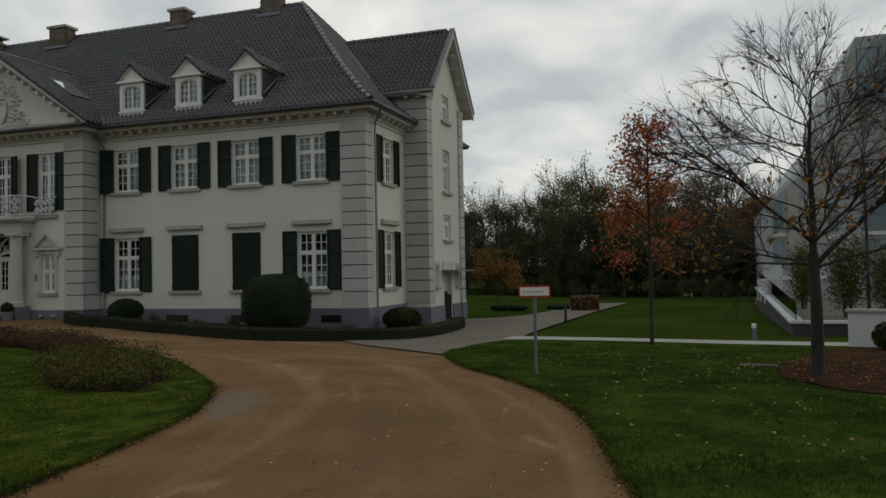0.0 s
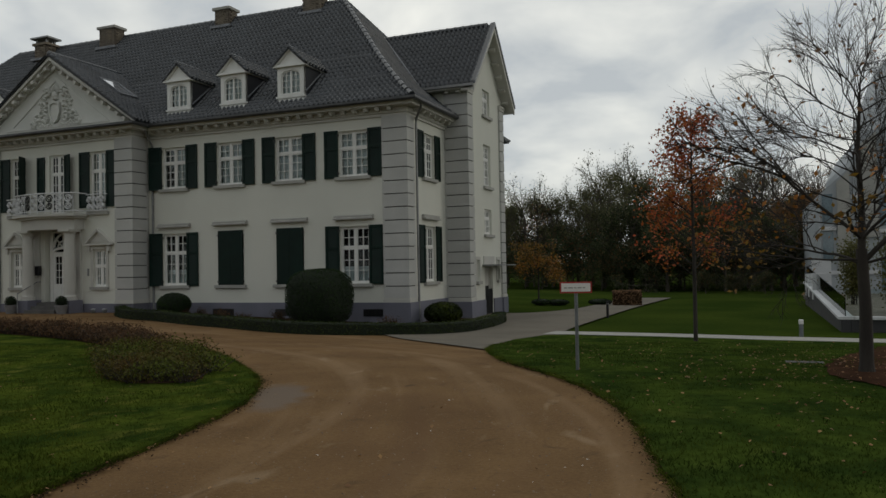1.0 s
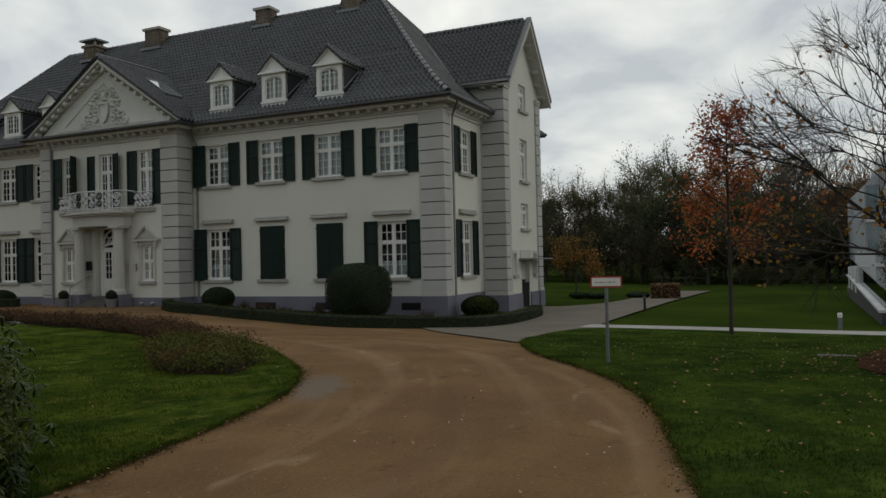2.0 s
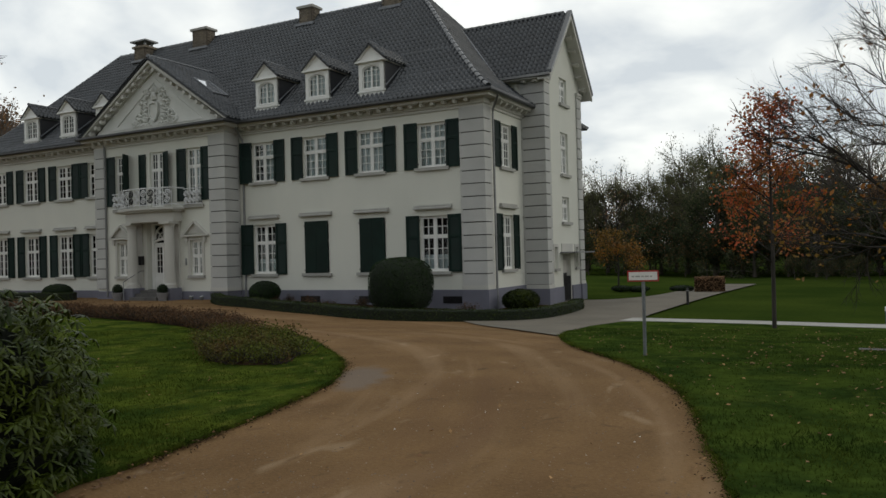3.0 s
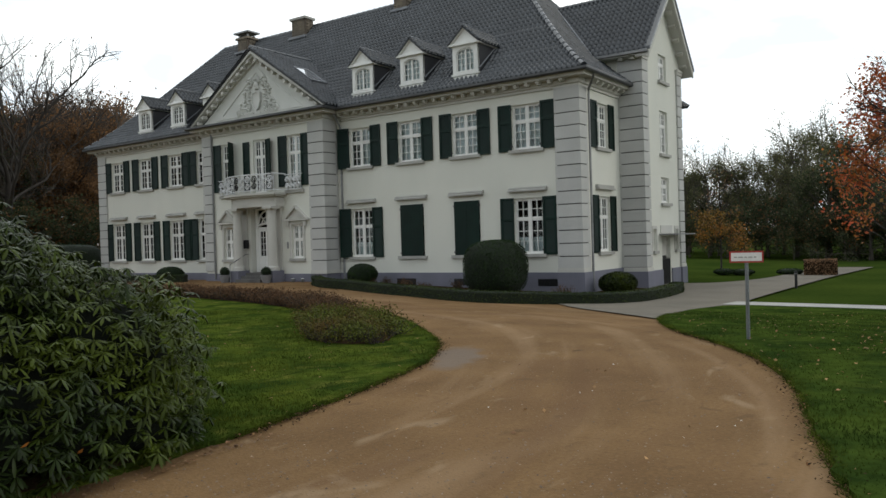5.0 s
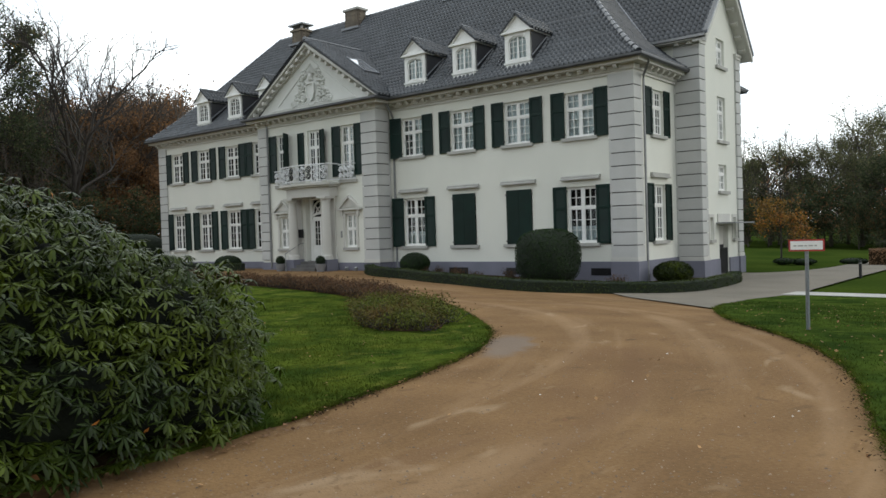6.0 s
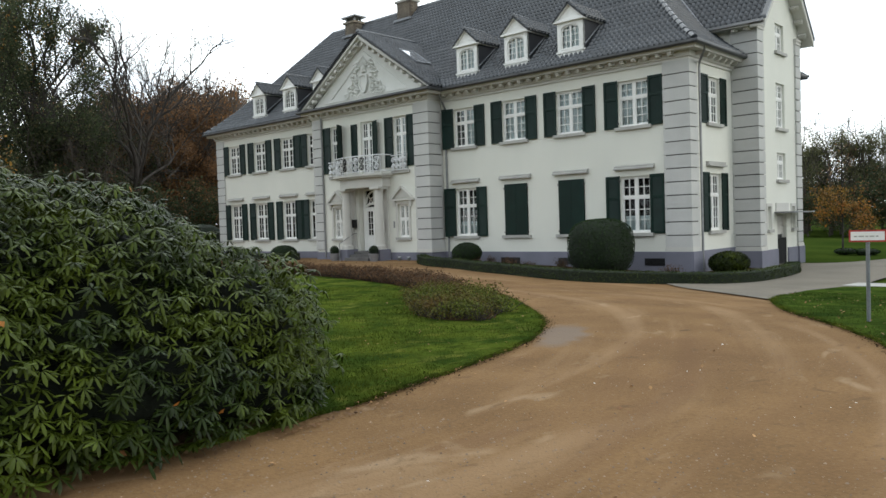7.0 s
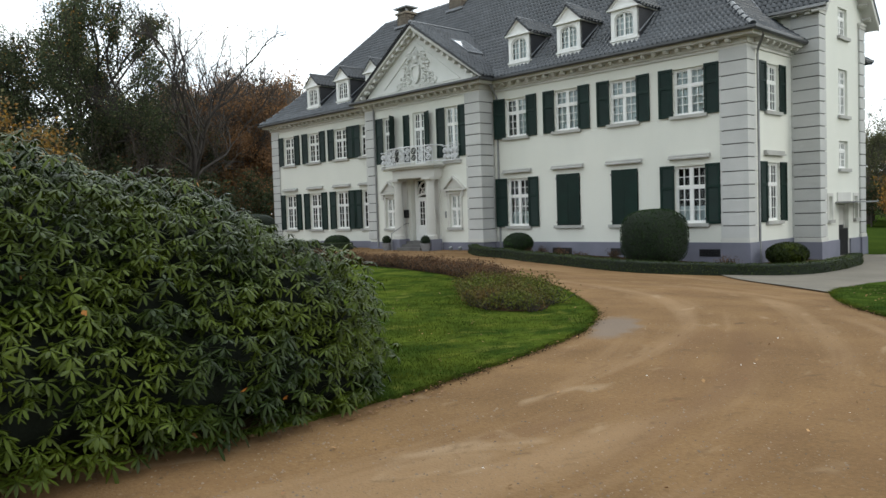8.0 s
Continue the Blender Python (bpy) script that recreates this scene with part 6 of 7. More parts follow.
clipped_bush("clipped_bush", "small round clipped green bush by the wall", (-20.95, -1.45), 0.7, 0.65, 0.75, 3000, 24)
clipped_bush("clipped_bush", "dark block-clipped yew beside the house end", (-31.8, -1.0), 2.1, 1.8, 2.1, 6000, 25, square=0.5)


# ---- rhododendron ----
def whorl_mesh(seed):
    """A whorl of drooping leathery leaves round a bud."""
    r = random.Random(seed)
    V, F = [], []
    n = r.randint(7, 9)
    for i in range(n):
        az = 2 * math.pi * (i + r.uniform(-0.25, 0.25)) / n
        el = r.uniform(-0.75, 0.25)
        L, W = r.uniform(0.110, 0.160), r.uniform(0.036, 0.046)
        base = len(V)
        ca, sa = math.cos(az), math.sin(az)
        for t, w in ((0.04, 0.14), (0.34, 0.84), (0.72, 0.96), (1.0, 0.26)):
            out = L * t
            z = math.sin(el) * L * t - 0.35 * L * t * t + 0.01
            rad = 0.012 + out * math.cos(el * 0.8)
            for s, dz in ((-1, -0.006), (0, 0.0), (1, -0.006)):
                x, y = rad, s * W * w / 2
                V.append((x * ca - y * sa, x * sa + y * ca, z + dz * w))
        for k in range(3):
            for j in range(2):
                a = base + k * 3 + j
                F.append((a, a + 3, a + 4, a + 1))
    base = len(V)
    V += [(0.012, 0, 0), (0, 0.012, 0), (-0.012, 0, 0), (0, -0.012, 0), (0, 0, 0.045)]
    F += [(base, base + 1, base + 4, base + 4), (base + 1, base + 2, base + 4, base + 4), (base + 2, base + 3, base + 4, base + 4), (base + 3, base, base + 4, base + 4)]
    return np.array(V), F


def build_rhododendron():
    rng = np.random.default_rng(31)
    t = thing("rhododendron", "large spreading rhododendron with drooping dark leathery leaves", "shrub", (5.3, -23.0, 0))
    o = np.array((5.3, -23.0, 0.0))
    blobs = [((5.0, -24.5, 0.9), (2.2, 2.4, 1.60)), ((5.3, -22.6, 0.7), (1.8, 1.45, 1.36)), ((5.9, -21.65, 0.6), (1.36, 1.15, 0.9)), ((2.4, -24.0, 1.0), (2.4, 2.6, 1.6)), ((3.2, -21.6, 0.8), (2.0, 1.6, 0.9)), ((5.3, -26.4, 0.9), (1.9, 1.9, 1.5)), ((6.4, -22.85, 0.5), (1.0, 1.3, 0.95)), ((6.2, -24.3, 0.6), (1.1, 1.25, 1.15)), ((6.74, -22.95, 0.35), (0.98, 1.3, 0.62)), ((6.72, -22.2, 0.28), (0.82, 0.98, 0.55)), ((6.74, -21.8, 0.18), (0.76, 0.8, 0.42)), ((6.64, -24.1, 0.4), (1.06, 1.3, 0.85)), ((6.35, -25.5, 0.5), (1.05, 1.2, 0.9))]
    def depth(p, c, r):
        d = (p - c) / r
        d[:, 2] = np.where(p[:, 2] < c[2], d[:, 2] * 0.35, d[:, 2])
        return np.linalg.norm(d, axis=1)
    P, N, K = [], [], []
    for layer, share in ((1.0, 620), (0.92, 240), (0.84, 80)):
        for c, r in blobs:
            c, r = np.array(c), np.array(r)
            k = int(share * (r[0] * r[1] + r[0] * r[2] + r[1] * r[2]) * 0.85)
            d = ball_points(k, rng)
            low = d[:, 2] < 0
            p = c + d * r * layer
            # under its middle the bush hangs almost straight down to the ground
            u = rng.uniform(0.02, 1.0, k)
            flat = unit(d[:, :2])
            p[low] = np.stack([c[0] + flat[low, 0] * r[0] * layer * (0.97 + 0.03 * u[low]), c[1] + flat[low, 1] * r[1] * layer * (0.97 + 0.03 * u[low]), c[2] * u[low]], 1)
            n = unit(d / r)
            n[low] = np.stack([flat[low, 0], flat[low, 1], 0 * u[low] - 0.1], 1)
            p += n * rng.normal(0, 0.085, (k, 1))
            keep = (p[:, 2] > 0.10) & (rng.uniform(0, 1, k) < 0.5 + 0.5 * np.clip((p[:, 2] - 0.25) / 1.5, 0, 1))
            for c2, r2 in blobs:
                if tuple(c2) != tuple(c):
                    keep &= depth(p, np.array(c2), np.array(r2) * layer) > 0.97
            keep &= (n[:, 0] > -0.45) | (rng.uniform(0, 1, k) < 0.45)
            P.append(p[keep]), N.append(n[keep]), K.append(np.full(keep.sum(), layer))
    P, N, K = np.concatenate(P), np.concatenate(N), np.concatenate(K)
    kinds = [whorl_mesh(s) for s in range(6)]
    meshes = [mesh_from("leaf_whorl", v, [f if f[2] != f[3] else f[:3] for f in F], RHODO, True) for v, F in kinds]
    V, F, base, made = [], [], 0, 0
    order = np.argsort(-(P[:, 0] + 0.3 * P[:, 1]) - 9 * (K > 0.95))
    for i in order:
        axis = Vector(N[i] * 0.32 + np.array((0, 0, 0.9)) + rng.normal(0, 0.2, 3)).normalized()
        turn = axis.to_track_quat("Z", "Y").to_matrix().to_4x4() @ pose(0, 0, 0, 0, 0, rng.uniform(0, 360))
        m = Matrix.Translation(P[i] - o) @ turn @ Matrix.Scale(rng.uniform(0.46, 0.72), 4)
        j = int(rng.integers(6))
        if made < 300:
            put("leaf_whorl", meshes[j], t, m)
            made += 1
        else:
            M = np.array(m)
            v, f = kinds[j]
            V.append(v @ M[:3, :3].T + M[:3, 3])
            F.append(np.array(f) + base)
            base += len(v)
    F = np.concatenate(F)
    quad = F[F[:, 2] != F[:, 3]]
    put("foliage", quads_mesh("foliage", np.concatenate(V), quad, RHODO), t, kind="stuff")
    # near-black shells that paint the shade inside the bush; no branches are drawn
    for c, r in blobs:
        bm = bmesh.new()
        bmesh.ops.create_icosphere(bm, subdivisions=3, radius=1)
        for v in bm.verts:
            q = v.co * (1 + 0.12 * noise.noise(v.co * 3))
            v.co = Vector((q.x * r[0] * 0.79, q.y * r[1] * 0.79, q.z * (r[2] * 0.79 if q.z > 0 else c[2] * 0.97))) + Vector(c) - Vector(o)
        part("painted_shade_core", bm, RHODO_DEEP, t, smooth=True)
    # a few withered leaves caught on top
    k = 40
    i = rng.choice(len(P), k)
    foliage("withered_leaf", P[i] + N[i] * 0.08 - o, N[i], 0.07, rng, ORANGELEAF, t, 0.5, 0.6)


build_rhododendron()


# ---- island shrubs ----
def low_shrub(name, label, place, r, h, seed, mat, leaves, group, size=0.05):
    rng = np.random.default_rng(seed)
    x, y = place
    t = thing(name, label, "shrub", (x, y, float(height(x, y)) + 0.04), group)
    lines, tips = [], []
    for i in range(16):
        a, s = rng.uniform(0, 2 * np.pi), rng.uniform(0.2, 1.0)
        end = np.array((math.cos(a) * r * s, math.sin(a) * r * s, h * rng.uniform(0.7, 1.05) * (1 - 0.25 * s * s)))
        mid = end * (0.55, 0.55, 0.4) + rng.normal(0, 0.02, 3)
        lines.append(([(0.25 * end[0], 0.25 * end[1], 0), mid, end], [0.008, 0.006, 0.003], 3))
        tips += [mid + (end - mid) * u for u in np.linspace(0.0, 1, 6)]
    tagged(tubes("twig_mass", lines, BARK, t, 3), kind="stuff")
    tips = np.array(tips)
    p = tips[rng.integers(len(tips), size=leaves)] + rng.normal(0, 0.05, (leaves, 3))
    p[:, 2] = np.abs(p[:, 2])
    n = unit(p * (1, 1, 0.6) + (0, 0, 0.2))
    foliage("foliage", p, n, size, rng, mat, t, 0.5, 0.8)
    return t


def build_island_shrubs():
    rng = np.random.default_rng(41)
    # the brown row, curving along the drive
    line = np.array(curve([(-16, -8.6), (-12, -8.55), (-8.5, -8.9), (-5.0, -9.65), (-2.3, -10.7), (-0.2, -11.9), (1.2, -12.9)], 8))
    seg = np.r_[0, np.cumsum(np.linalg.norm(np.diff(line, axis=0), axis=1))]
    base = [low_shrub("low_shrub", "low brown autumn shrub in the island row", (0, 0), 0.42, 0.38, 500 + j, BEDBROWN, 330, "brown shrub row") for j in range(3)]
    first = list(base)
    for s in np.arange(0, seg[-1], 0.36):
        x, y = np.interp(s, seg, line[:, 0]), np.interp(s, seg, line[:, 1])
        for off in (-0.22, 0.25):
            q = (x + rng.normal(0, 0.05), y + off + rng.normal(0, 0.06))
            m = pose(q[0], q[1], float(height(*q)) + 0.04, 0, 0, rng.uniform(0, 360)) @ Matrix.Scale(rng.uniform(0.85, 1.15), 4)
            if first:
                first.pop().matrix_basis = m
            else:
                copy_thing(base[int(rng.integers(3))], m)
    # the greener patch at the tip
    poly = np.array(curve([(1.0, -12.5), (2.8, -13.4), (4.3, -14.8), (4.85, -15.75), (4.3, -16.25), (3.4, -16.1), (2.5, -15.3), (1.0, -13.6)], 3, True))
    base = [low_shrub("low_shrub", "low yellow-green shrub at the island tip", (0, 0), 0.42, 0.29, 520 + j, BEDGREEN, 330, "green shrub patch") for j in range(3)]
    first = list(base)
    lo, hi = poly.min(0), poly.max(0)
    for x in np.arange(lo[0], hi[0], 0.36):
        for y in np.arange(lo[1], hi[1], 0.36):
            q = np.array([[x, y]]) + rng.normal(0, 0.06, (1, 2))
            if not inside(q, poly)[0]:
                continue
            m = pose(q[0, 0], q[0, 1], 0.05, 0, 0, rng.uniform(0, 360)) @ Matrix.Scale(rng.uniform(0.85, 1.15), 4)
            if first:
                first.pop().matrix_basis = m
            else:
                copy_thing(base[int(rng.integers(3))], m)


build_island_shrubs()


def build_bed_plants():
    """Withered perennials between the hedge and the wall."""
    rng = np.random.default_rng(44)
    base = low_shrub("bed_plant", "withered brown perennial in the house bed", (-3.2, -1.6), 0.28, 0.34, 540, BEDBROWN, 160, "bed plants")
    for i in range(30):
        x = rng.uniform(-9.5, 1.5)
        y = -rng.uniform(0.7, 1.4 + 2.2 * max(0.0, (x + 9.5) / 11))
        if abs(x + 1.45) < 1.4 and y < -0.8 or abs(x + 8.45) < 0.9:
            continue
        copy_thing(base, pose(x, y, float(height(x, y)) + 0.03, 0, 0, rng.uniform(0, 360)) @ Matrix.Scale(rng.uniform(0.7, 1.3), 4))


build_bed_plants()


# ---- trees ----
def grow(rng, start, way, length, radius, level, out, spread=0.6, bend=0.12, forks=(3, 5), shrink=0.68, droop=0.0, min_level=0, keep_up=0.25):
    """Adds a limb and its branches to out: (points, radii, level)."""
    n = 5 if level > 1 else 3
    pts, d = [np.array(start, float)], unit(np.array(way, float))
    for i in range(n):
        d = unit(d + rng.normal(0, bend, 3) + (0, 0, keep_up * 0.15 - droop * 0.1))
        pts.append(pts[-1] + d * length / n)
    taper = np.linspace(1, 0.55 if level > 0 else 0.25, n + 1)
    out.append((np.array(pts), radius * taper, level))
    if level <= min_level:
        return
    k = int(rng.integers(forks[0], forks[1] + 1))
    for i in range(k):
        u = rng.uniform(0.45, 1.0) if i else 1.0
        j = min(n - 1, int(u * n))
        p = pts[j] + (pts[j + 1] - pts[j]) * (u * n - j) if j < n else pts[-1]
        axis = unit(pts[j + 1] - pts[j])
        side = unit(np.cross(axis, rng.normal(0, 1, 3)))
        a = spread * rng.uniform(0.6, 1.25) * (0.5 if i == 0 else 1)
        grow(rng, p, axis * math.cos(a) + side * math.sin(a) + (0, 0, keep_up * 0.3), length * shrink * rng.uniform(0.8, 1.15), radius * (0.72 if i == 0 else 0.55), level - 1, out, spread, bend, forks, shrink, droop, min_level, keep_up)


def branch_mesh(out):
    return tube_arrays([(p, r, 8 if l >= 3 else (5 if l == 2 else 3)) for p, r, l in out])


def tree(name, label, place, build, leaves=(), group="", seed=0, bark=BARK):
    """build(rng) gives limbs; leaves: rows of (count, size, material, lowest level to sit on, scatter, z range or None, part name)."""
    rng = np.random.default_rng(seed)
    limbs = build(rng)
    t = thing(name, label, "tree", place, group)
    top = max(l for *_, l in limbs)
    big = [b for b in limbs if b[2] >= top]
    small = [b for b in limbs if b[2] < top]
    for nm, bs in (("trunk", big), ("branchwork", small)):
        if bs:
            v, f = branch_mesh(bs)
            me = quads_mesh(nm, v, f, bark)
            me.polygons.foreach_set("use_smooth", [True] * len(me.polygons))
            put(nm, me, t, kind="stuff" if nm == "branchwork" else "")
    for count, size, mat, lvl, scatter, zr, nm in leaves:
        tips = np.concatenate([p[1:] for p, r, l in limbs if l <= lvl])
        if zr:
            tips = tips[(tips[:, 2] > zr[0]) & (tips[:, 2] < zr[1])]
        p = tips[rng.integers(len(tips), size=count)] + rng.normal(0, scatter, (count, 3))
        n = rng.normal(0, 1, (count, 3)) + (0, 0, 0.6)
        foliage(nm, p, n, size, rng, mat, t, 0.6, 0.5)
    return t


def build_near_trees():
    # the nearly bare tree on the lawn
    def bare(rng):
        out = [(np.array([(0, 0, -0.1), (0.0, 0, 0.12), (0.01, 0.01, 0.9), (-0.02, 0, 1.72)]), np.array([0.125, 0.094, 0.080, 0.074]), 5)]
        top = np.array((-0.02, 0, 1.7))
        ways = [((-0.85, 0.1, 0.75), 1.35, 0.032), ((0.9, 0.15, 0.62), 1.4, 0.044), ((-0.5, -0.6, 0.8), 1.15, 0.026), ((0.4, 0.7, 0.8), 1.2, 0.028), ((0.75, -0.5, 0.8), 1.2, 0.028), ((-0.7, 0.65, 0.55), 1.2, 0.026), ((-1.0, -0.15, 0.22), 1.05, 0.02), ((1.0, -0.1, 0.3), 1.15, 0.022)]
        for w, L, r in ways:
            grow(rng, top + np.array((0, 0, rng.uniform(-0.25, 0.2))), w, L, r * 0.9, 4, out, 0.52, 0.13, (4, 5), 0.63, 0.0, 0, 0.05)
        # the leader, going on up with side limbs
        lead = np.array([(-0.02, 0, 1.6), (0.0, 0.02, 2.3), (-0.03, 0, 3.1), (0.02, 0, 3.9)])
        out.append((lead, np.array([0.056, 0.043, 0.03, 0.014]), 4))
        grow(rng, (0.02, 0, 3.82), (0.03, 0, 1), 0.75, 0.013, 3, out, 0.55, 0.08, (4, 6), 0.64, 0, 0, 0.05)
        for i in range(22):
            z = 1.9 + 2.0 * i / 21
            a = i * 2.4
            grow(rng, (0, 0, z), (math.cos(a), math.sin(a), 0.6), 1.15 * (1.2 - 0.5 * i / 21), 0.013, 3, out, 0.55, 0.14, (5, 6), 0.66, 0, 0, 0.05)
        return out
    tree("lawn_tree", "nearly bare autumn tree with a few orange leaves", (13.6, -12.5, float(height(13.6, -12.5)) + 0.04), bare,
         [(240, 0.095, ORANGELEAF, 1, 0.05, (1.8, 3.2), "leaves"), (330, 0.09, YELLOWLEAF, 1, 0.08, (0.9, 2.6), "leaves"), (150, 0.09, BROWNLEAF, 1, 0.05, (3.0, 5.2), "leaves"), (130, 0.095, ORANGELEAF, 1, 0.05, (2.4, 4.6), "leaves")], seed=51)

    # the red one further off
    def upright(h, crown0, w, twigs, r=0.055):
        def f(rng):
            out = [(np.array([(0, 0, -0.1), (0.01, 0, crown0), (0, 0.02, h * 0.7), (0.02, 0, h)]), np.array([r, r * 0.85, r * 0.45, 0.01]), 3)]
            for i in range(twigs):
                z = crown0 * 0.85 + (h - crown0) * (i / twigs) ** 0.9
                a = rng.uniform(0, 2 * np.pi)
                reach = w * (1 - max(0.0, (z - crown0) / (h - crown0)) ** 1.3 * 0.8) * rng.uniform(0.55, 1.1)
                grow(rng, (0, 0, z), (math.cos(a), math.sin(a), 0.55), reach, 0.018, 2, out, 0.5, 0.12, (3, 4), 0.6, 0, 0, 0.2)
            return out
        return f
    tree("red_tree", "young upright tree with red and orange autumn leaves", (10.8, -4.1, -0.46), upright(6.0, 2.0, 1.0, 38),
         [(3200, 0.10, REDLEAF, 1, 0.14, None, "crown"), (950, 0.095, ORANGELEAF, 1, 0.18, (1.4, 4.6), "crown"), (500, 0.09, BROWNLEAF, 1, 0.12, (4.2, 6.5), "crown")], seed=52)
    tree("young_tree", "slender young tree with golden-yellow leaves beside the path", (1.9, 14.2, -0.5), upright(5.4, 1.0, 1.0, 30, 0.05),
         [(1500, 0.12, YELLOWLEAF, 1, 0.16, (0.6, 3.1), "crown"), (350, 0.12, ORANGELEAF, 1, 0.16, (0.6, 2.6), "crown"), (200, 0.10, BROWNLEAF, 1, 0.14, None, "crown")], seed=53)


build_near_trees()


# ---- the woods ----
def crown_tree(h, crown0, w, levels=3, trunk=0.2, lean=0.0, forks=(3, 4), spread=0.55):
    def f(rng):
        out = [(np.array([(0, 0, -0.3), (0, 0, h * 0.12), (lean * 0.4, 0, h * 0.3), (lean, 0.1, h * 0.55)]), np.array([trunk * 1.35, trunk, trunk * 0.85, trunk * 0.6]), levels + 1)]
        for i in range(9):
            z = crown0 + (h * 0.55 - crown0) * i / 8
            a = i * 2.4 + rng.uniform(-0.4, 0.4)
            up = 0.5 + 0.9 * i / 8
            grow(rng, (lean * z / h, 0, z), (math.cos(a), math.sin(a), up), w * (0.62 - 0.12 * i / 8), trunk * 0.36, levels, out, spread, 0.12, forks, 0.66, 0, 0, 0.25)
        grow(rng, (lean, 0.1, h * 0.53), (0.1, 0, 1), h * 0.2, trunk * 0.5, levels, out, spread, 0.1, forks, 0.72, 0, 0, 0.3)
        return out
    return f


def plant(proto, rows, seed):
    """Copies of a tree: x, y, scale. The first row moves the tree itself."""
    rng = np.random.default_rng(seed)
    for i, (x, y, s) in enumerate(rows):
        m = pose(x, y, float(height(x, y)) - 0.05, 0, 0, rng.uniform(0, 360)) @ Matrix.Diagonal((s * rng.uniform(0.9, 1.1), s * rng.uniform(0.9, 1.1), s, 1))
        if i == 0:
            proto.matrix_basis = m
        else:
            copy_thing(proto, m)


def build_woods():
    dense = tree("woodland_tree", "dense dark green tree at the wood's edge", (0, 0, 0), crown_tree(9.6, 0.6, 4.8), [(6800, 0.23, DARKLEAF, 1, 0.36, None, "crown"), (2600, 0.21, OLIVELEAF, 1, 0.3, None, "crown")], "woods", 61, WOODBARK)
    thin = tree("woodland_tree", "tall thin-leaved olive tree in the wood", (0, 0, 0), crown_tree(13, 3.0, 4.2), [(5200, 0.17, OLIVELEAF, 1, 0.3, None, "crown"), (1500, 0.17, DARKLEAF, 1, 0.35, None, "crown")], "woods", 62, WOODBARK)
    bare = tree("woodland_tree", "bare grey tree with fine twigs in the wood", (0, 0, 0), crown_tree(13, 4.0, 5.0, 4, 0.22, 0.6, (3, 4), 0.6), [(250, 0.16, WOODBROWN, 1, 0.2, None, "crown")], "woods", 63, WOODBARK)
    vase = tree("woodland_tree", "broad bare tree with a forked trunk and fine twigs", (0, 0, 0), vase_tree, [(300, 0.13, WOODBROWN, 1, 0.2, None, "crown")], "woods", 68, BARK)
    brown = tree("woodland_tree", "dull russet-brown autumn tree in the wood", (0, 0, 0), crown_tree(10, 1.0, 4.6), [(9500, 0.19, WOODBROWN, 1, 0.40, None, "crown"), (500, 0.17, ORANGELEAF, 1, 0.3, (1, 6), "crown")], "woods", 64, WOODBARK)
    tall = tree("woodland_tree", "very tall dark-leaved tree above the wood", (0, 0, 0), crown_tree(22, 4.0, 8.8, 4, 0.42), [(33000, 0.22, DARKLEAF, 1, 0.40, None, "crown"), (7000, 0.20, OLIVELEAF, 1, 0.45, None, "crown"), (900, 0.24, YELLOWLEAF, 1, 0.4, (15, 24), "crown")], "woods", 65, BARK)
    under = tree("undergrowth_bush", "dark tangled undergrowth bush at the wood's edge", (0, 0, 0), crown_tree(4.6, 0.1, 3.6, 3, 0.08), [(4600, 0.23, DARKLEAF, 1, 0.35, None, "crown"), (1300, 0.2, WOODBROWN, 1, 0.3, None, "crown")], "undergrowth", 66, WOODBARK)
    gold = tree("woodland_tree", "golden-yellow low autumn tree at the wood's edge", (0, 0, 0), crown_tree(7.5, 0.4, 4.2, 3, 0.14), [(5200, 0.24, YELLOWLEAF, 1, 0.4, None, "crown"), (1500, 0.22, OLIVELEAF, 1, 0.35, None, "crown")], "woods", 67, WOODBARK)
    plant(gold, [(-43.5, -12.4, 1.2), (-46, -15.5, 1.0)], 77)
    # east side, beyond the far lawn
    plant(dense, [(1.5, 42, 0.72), (5.2, 38, 0.92), (8.5, 41, 0.95), (-3.5, 45, 0.62), (12, 40, 0.9), (15.5, 43, 1.0), (-8, 48, 0.6), (3.5, 50, 0.8), (9, 52, 1.1), (18.5, 38, 0.95), (-13, 52, 0.7), (22, 44, 1.0), (6.5, 33.5, 0.75), (10.5, 33, 0.7), (13.5, 34, 0.72), (3.4, 37, 1.0), (-9.5, 46, 1.0), (-4.5, 44, 0.85), (-52, -14, 1.3), (-58, -9, 1.3), (-63, -3, 1.4), (-49, -4, 1.5), (-49, -1.0, 1.5), (-51, -8, 1.2), (-47.5, -6.2, 1.1), (2, 56, 0.8), (7, 58, 1.25), (12, 56, 1.25), (17, 55, 1.2), (-4, 56, 0.62), (22, 52, 1.2), (27, 48, 1.2)], 71)
    plant(thin, [(2.2, 46, 0.95), (0.4, 42, 0.92), (-0.9, 43.5, 0.85), (3.2, 47, 1.02), (-1.0, 50, 0.7), (6.2, 48, 0.9), (-7.6, 39, 0.72), (-5.4, 38, 0.74), (-3.2, 38.6, 0.75), (-1.0, 38, 0.72), (0.9, 39, 0.70), (-4.2, 40, 0.72), (9.5, 46, 0.95), (12.5, 47, 1.0), (-11, 44, 0.75), (-58, -10, 1.5)], 72)
    plant(bare, [(14.5, 41, 0.85), (17, 45, 0.9), (11.5, 43, 0.8), (19.5, 47, 0.95), (8.0, 45, 0.8), (-53, 12, 1.5), (-50, 14.5, 1.4), (-58, 12, 1.6), (-54, 18, 1.35), (-62, 16, 1.5), (-46, -2.2, 0.95), (-45.5, 0.2, 0.85), (-47, 2.4, 1.1), (-50, -12, 1.1)], 73)
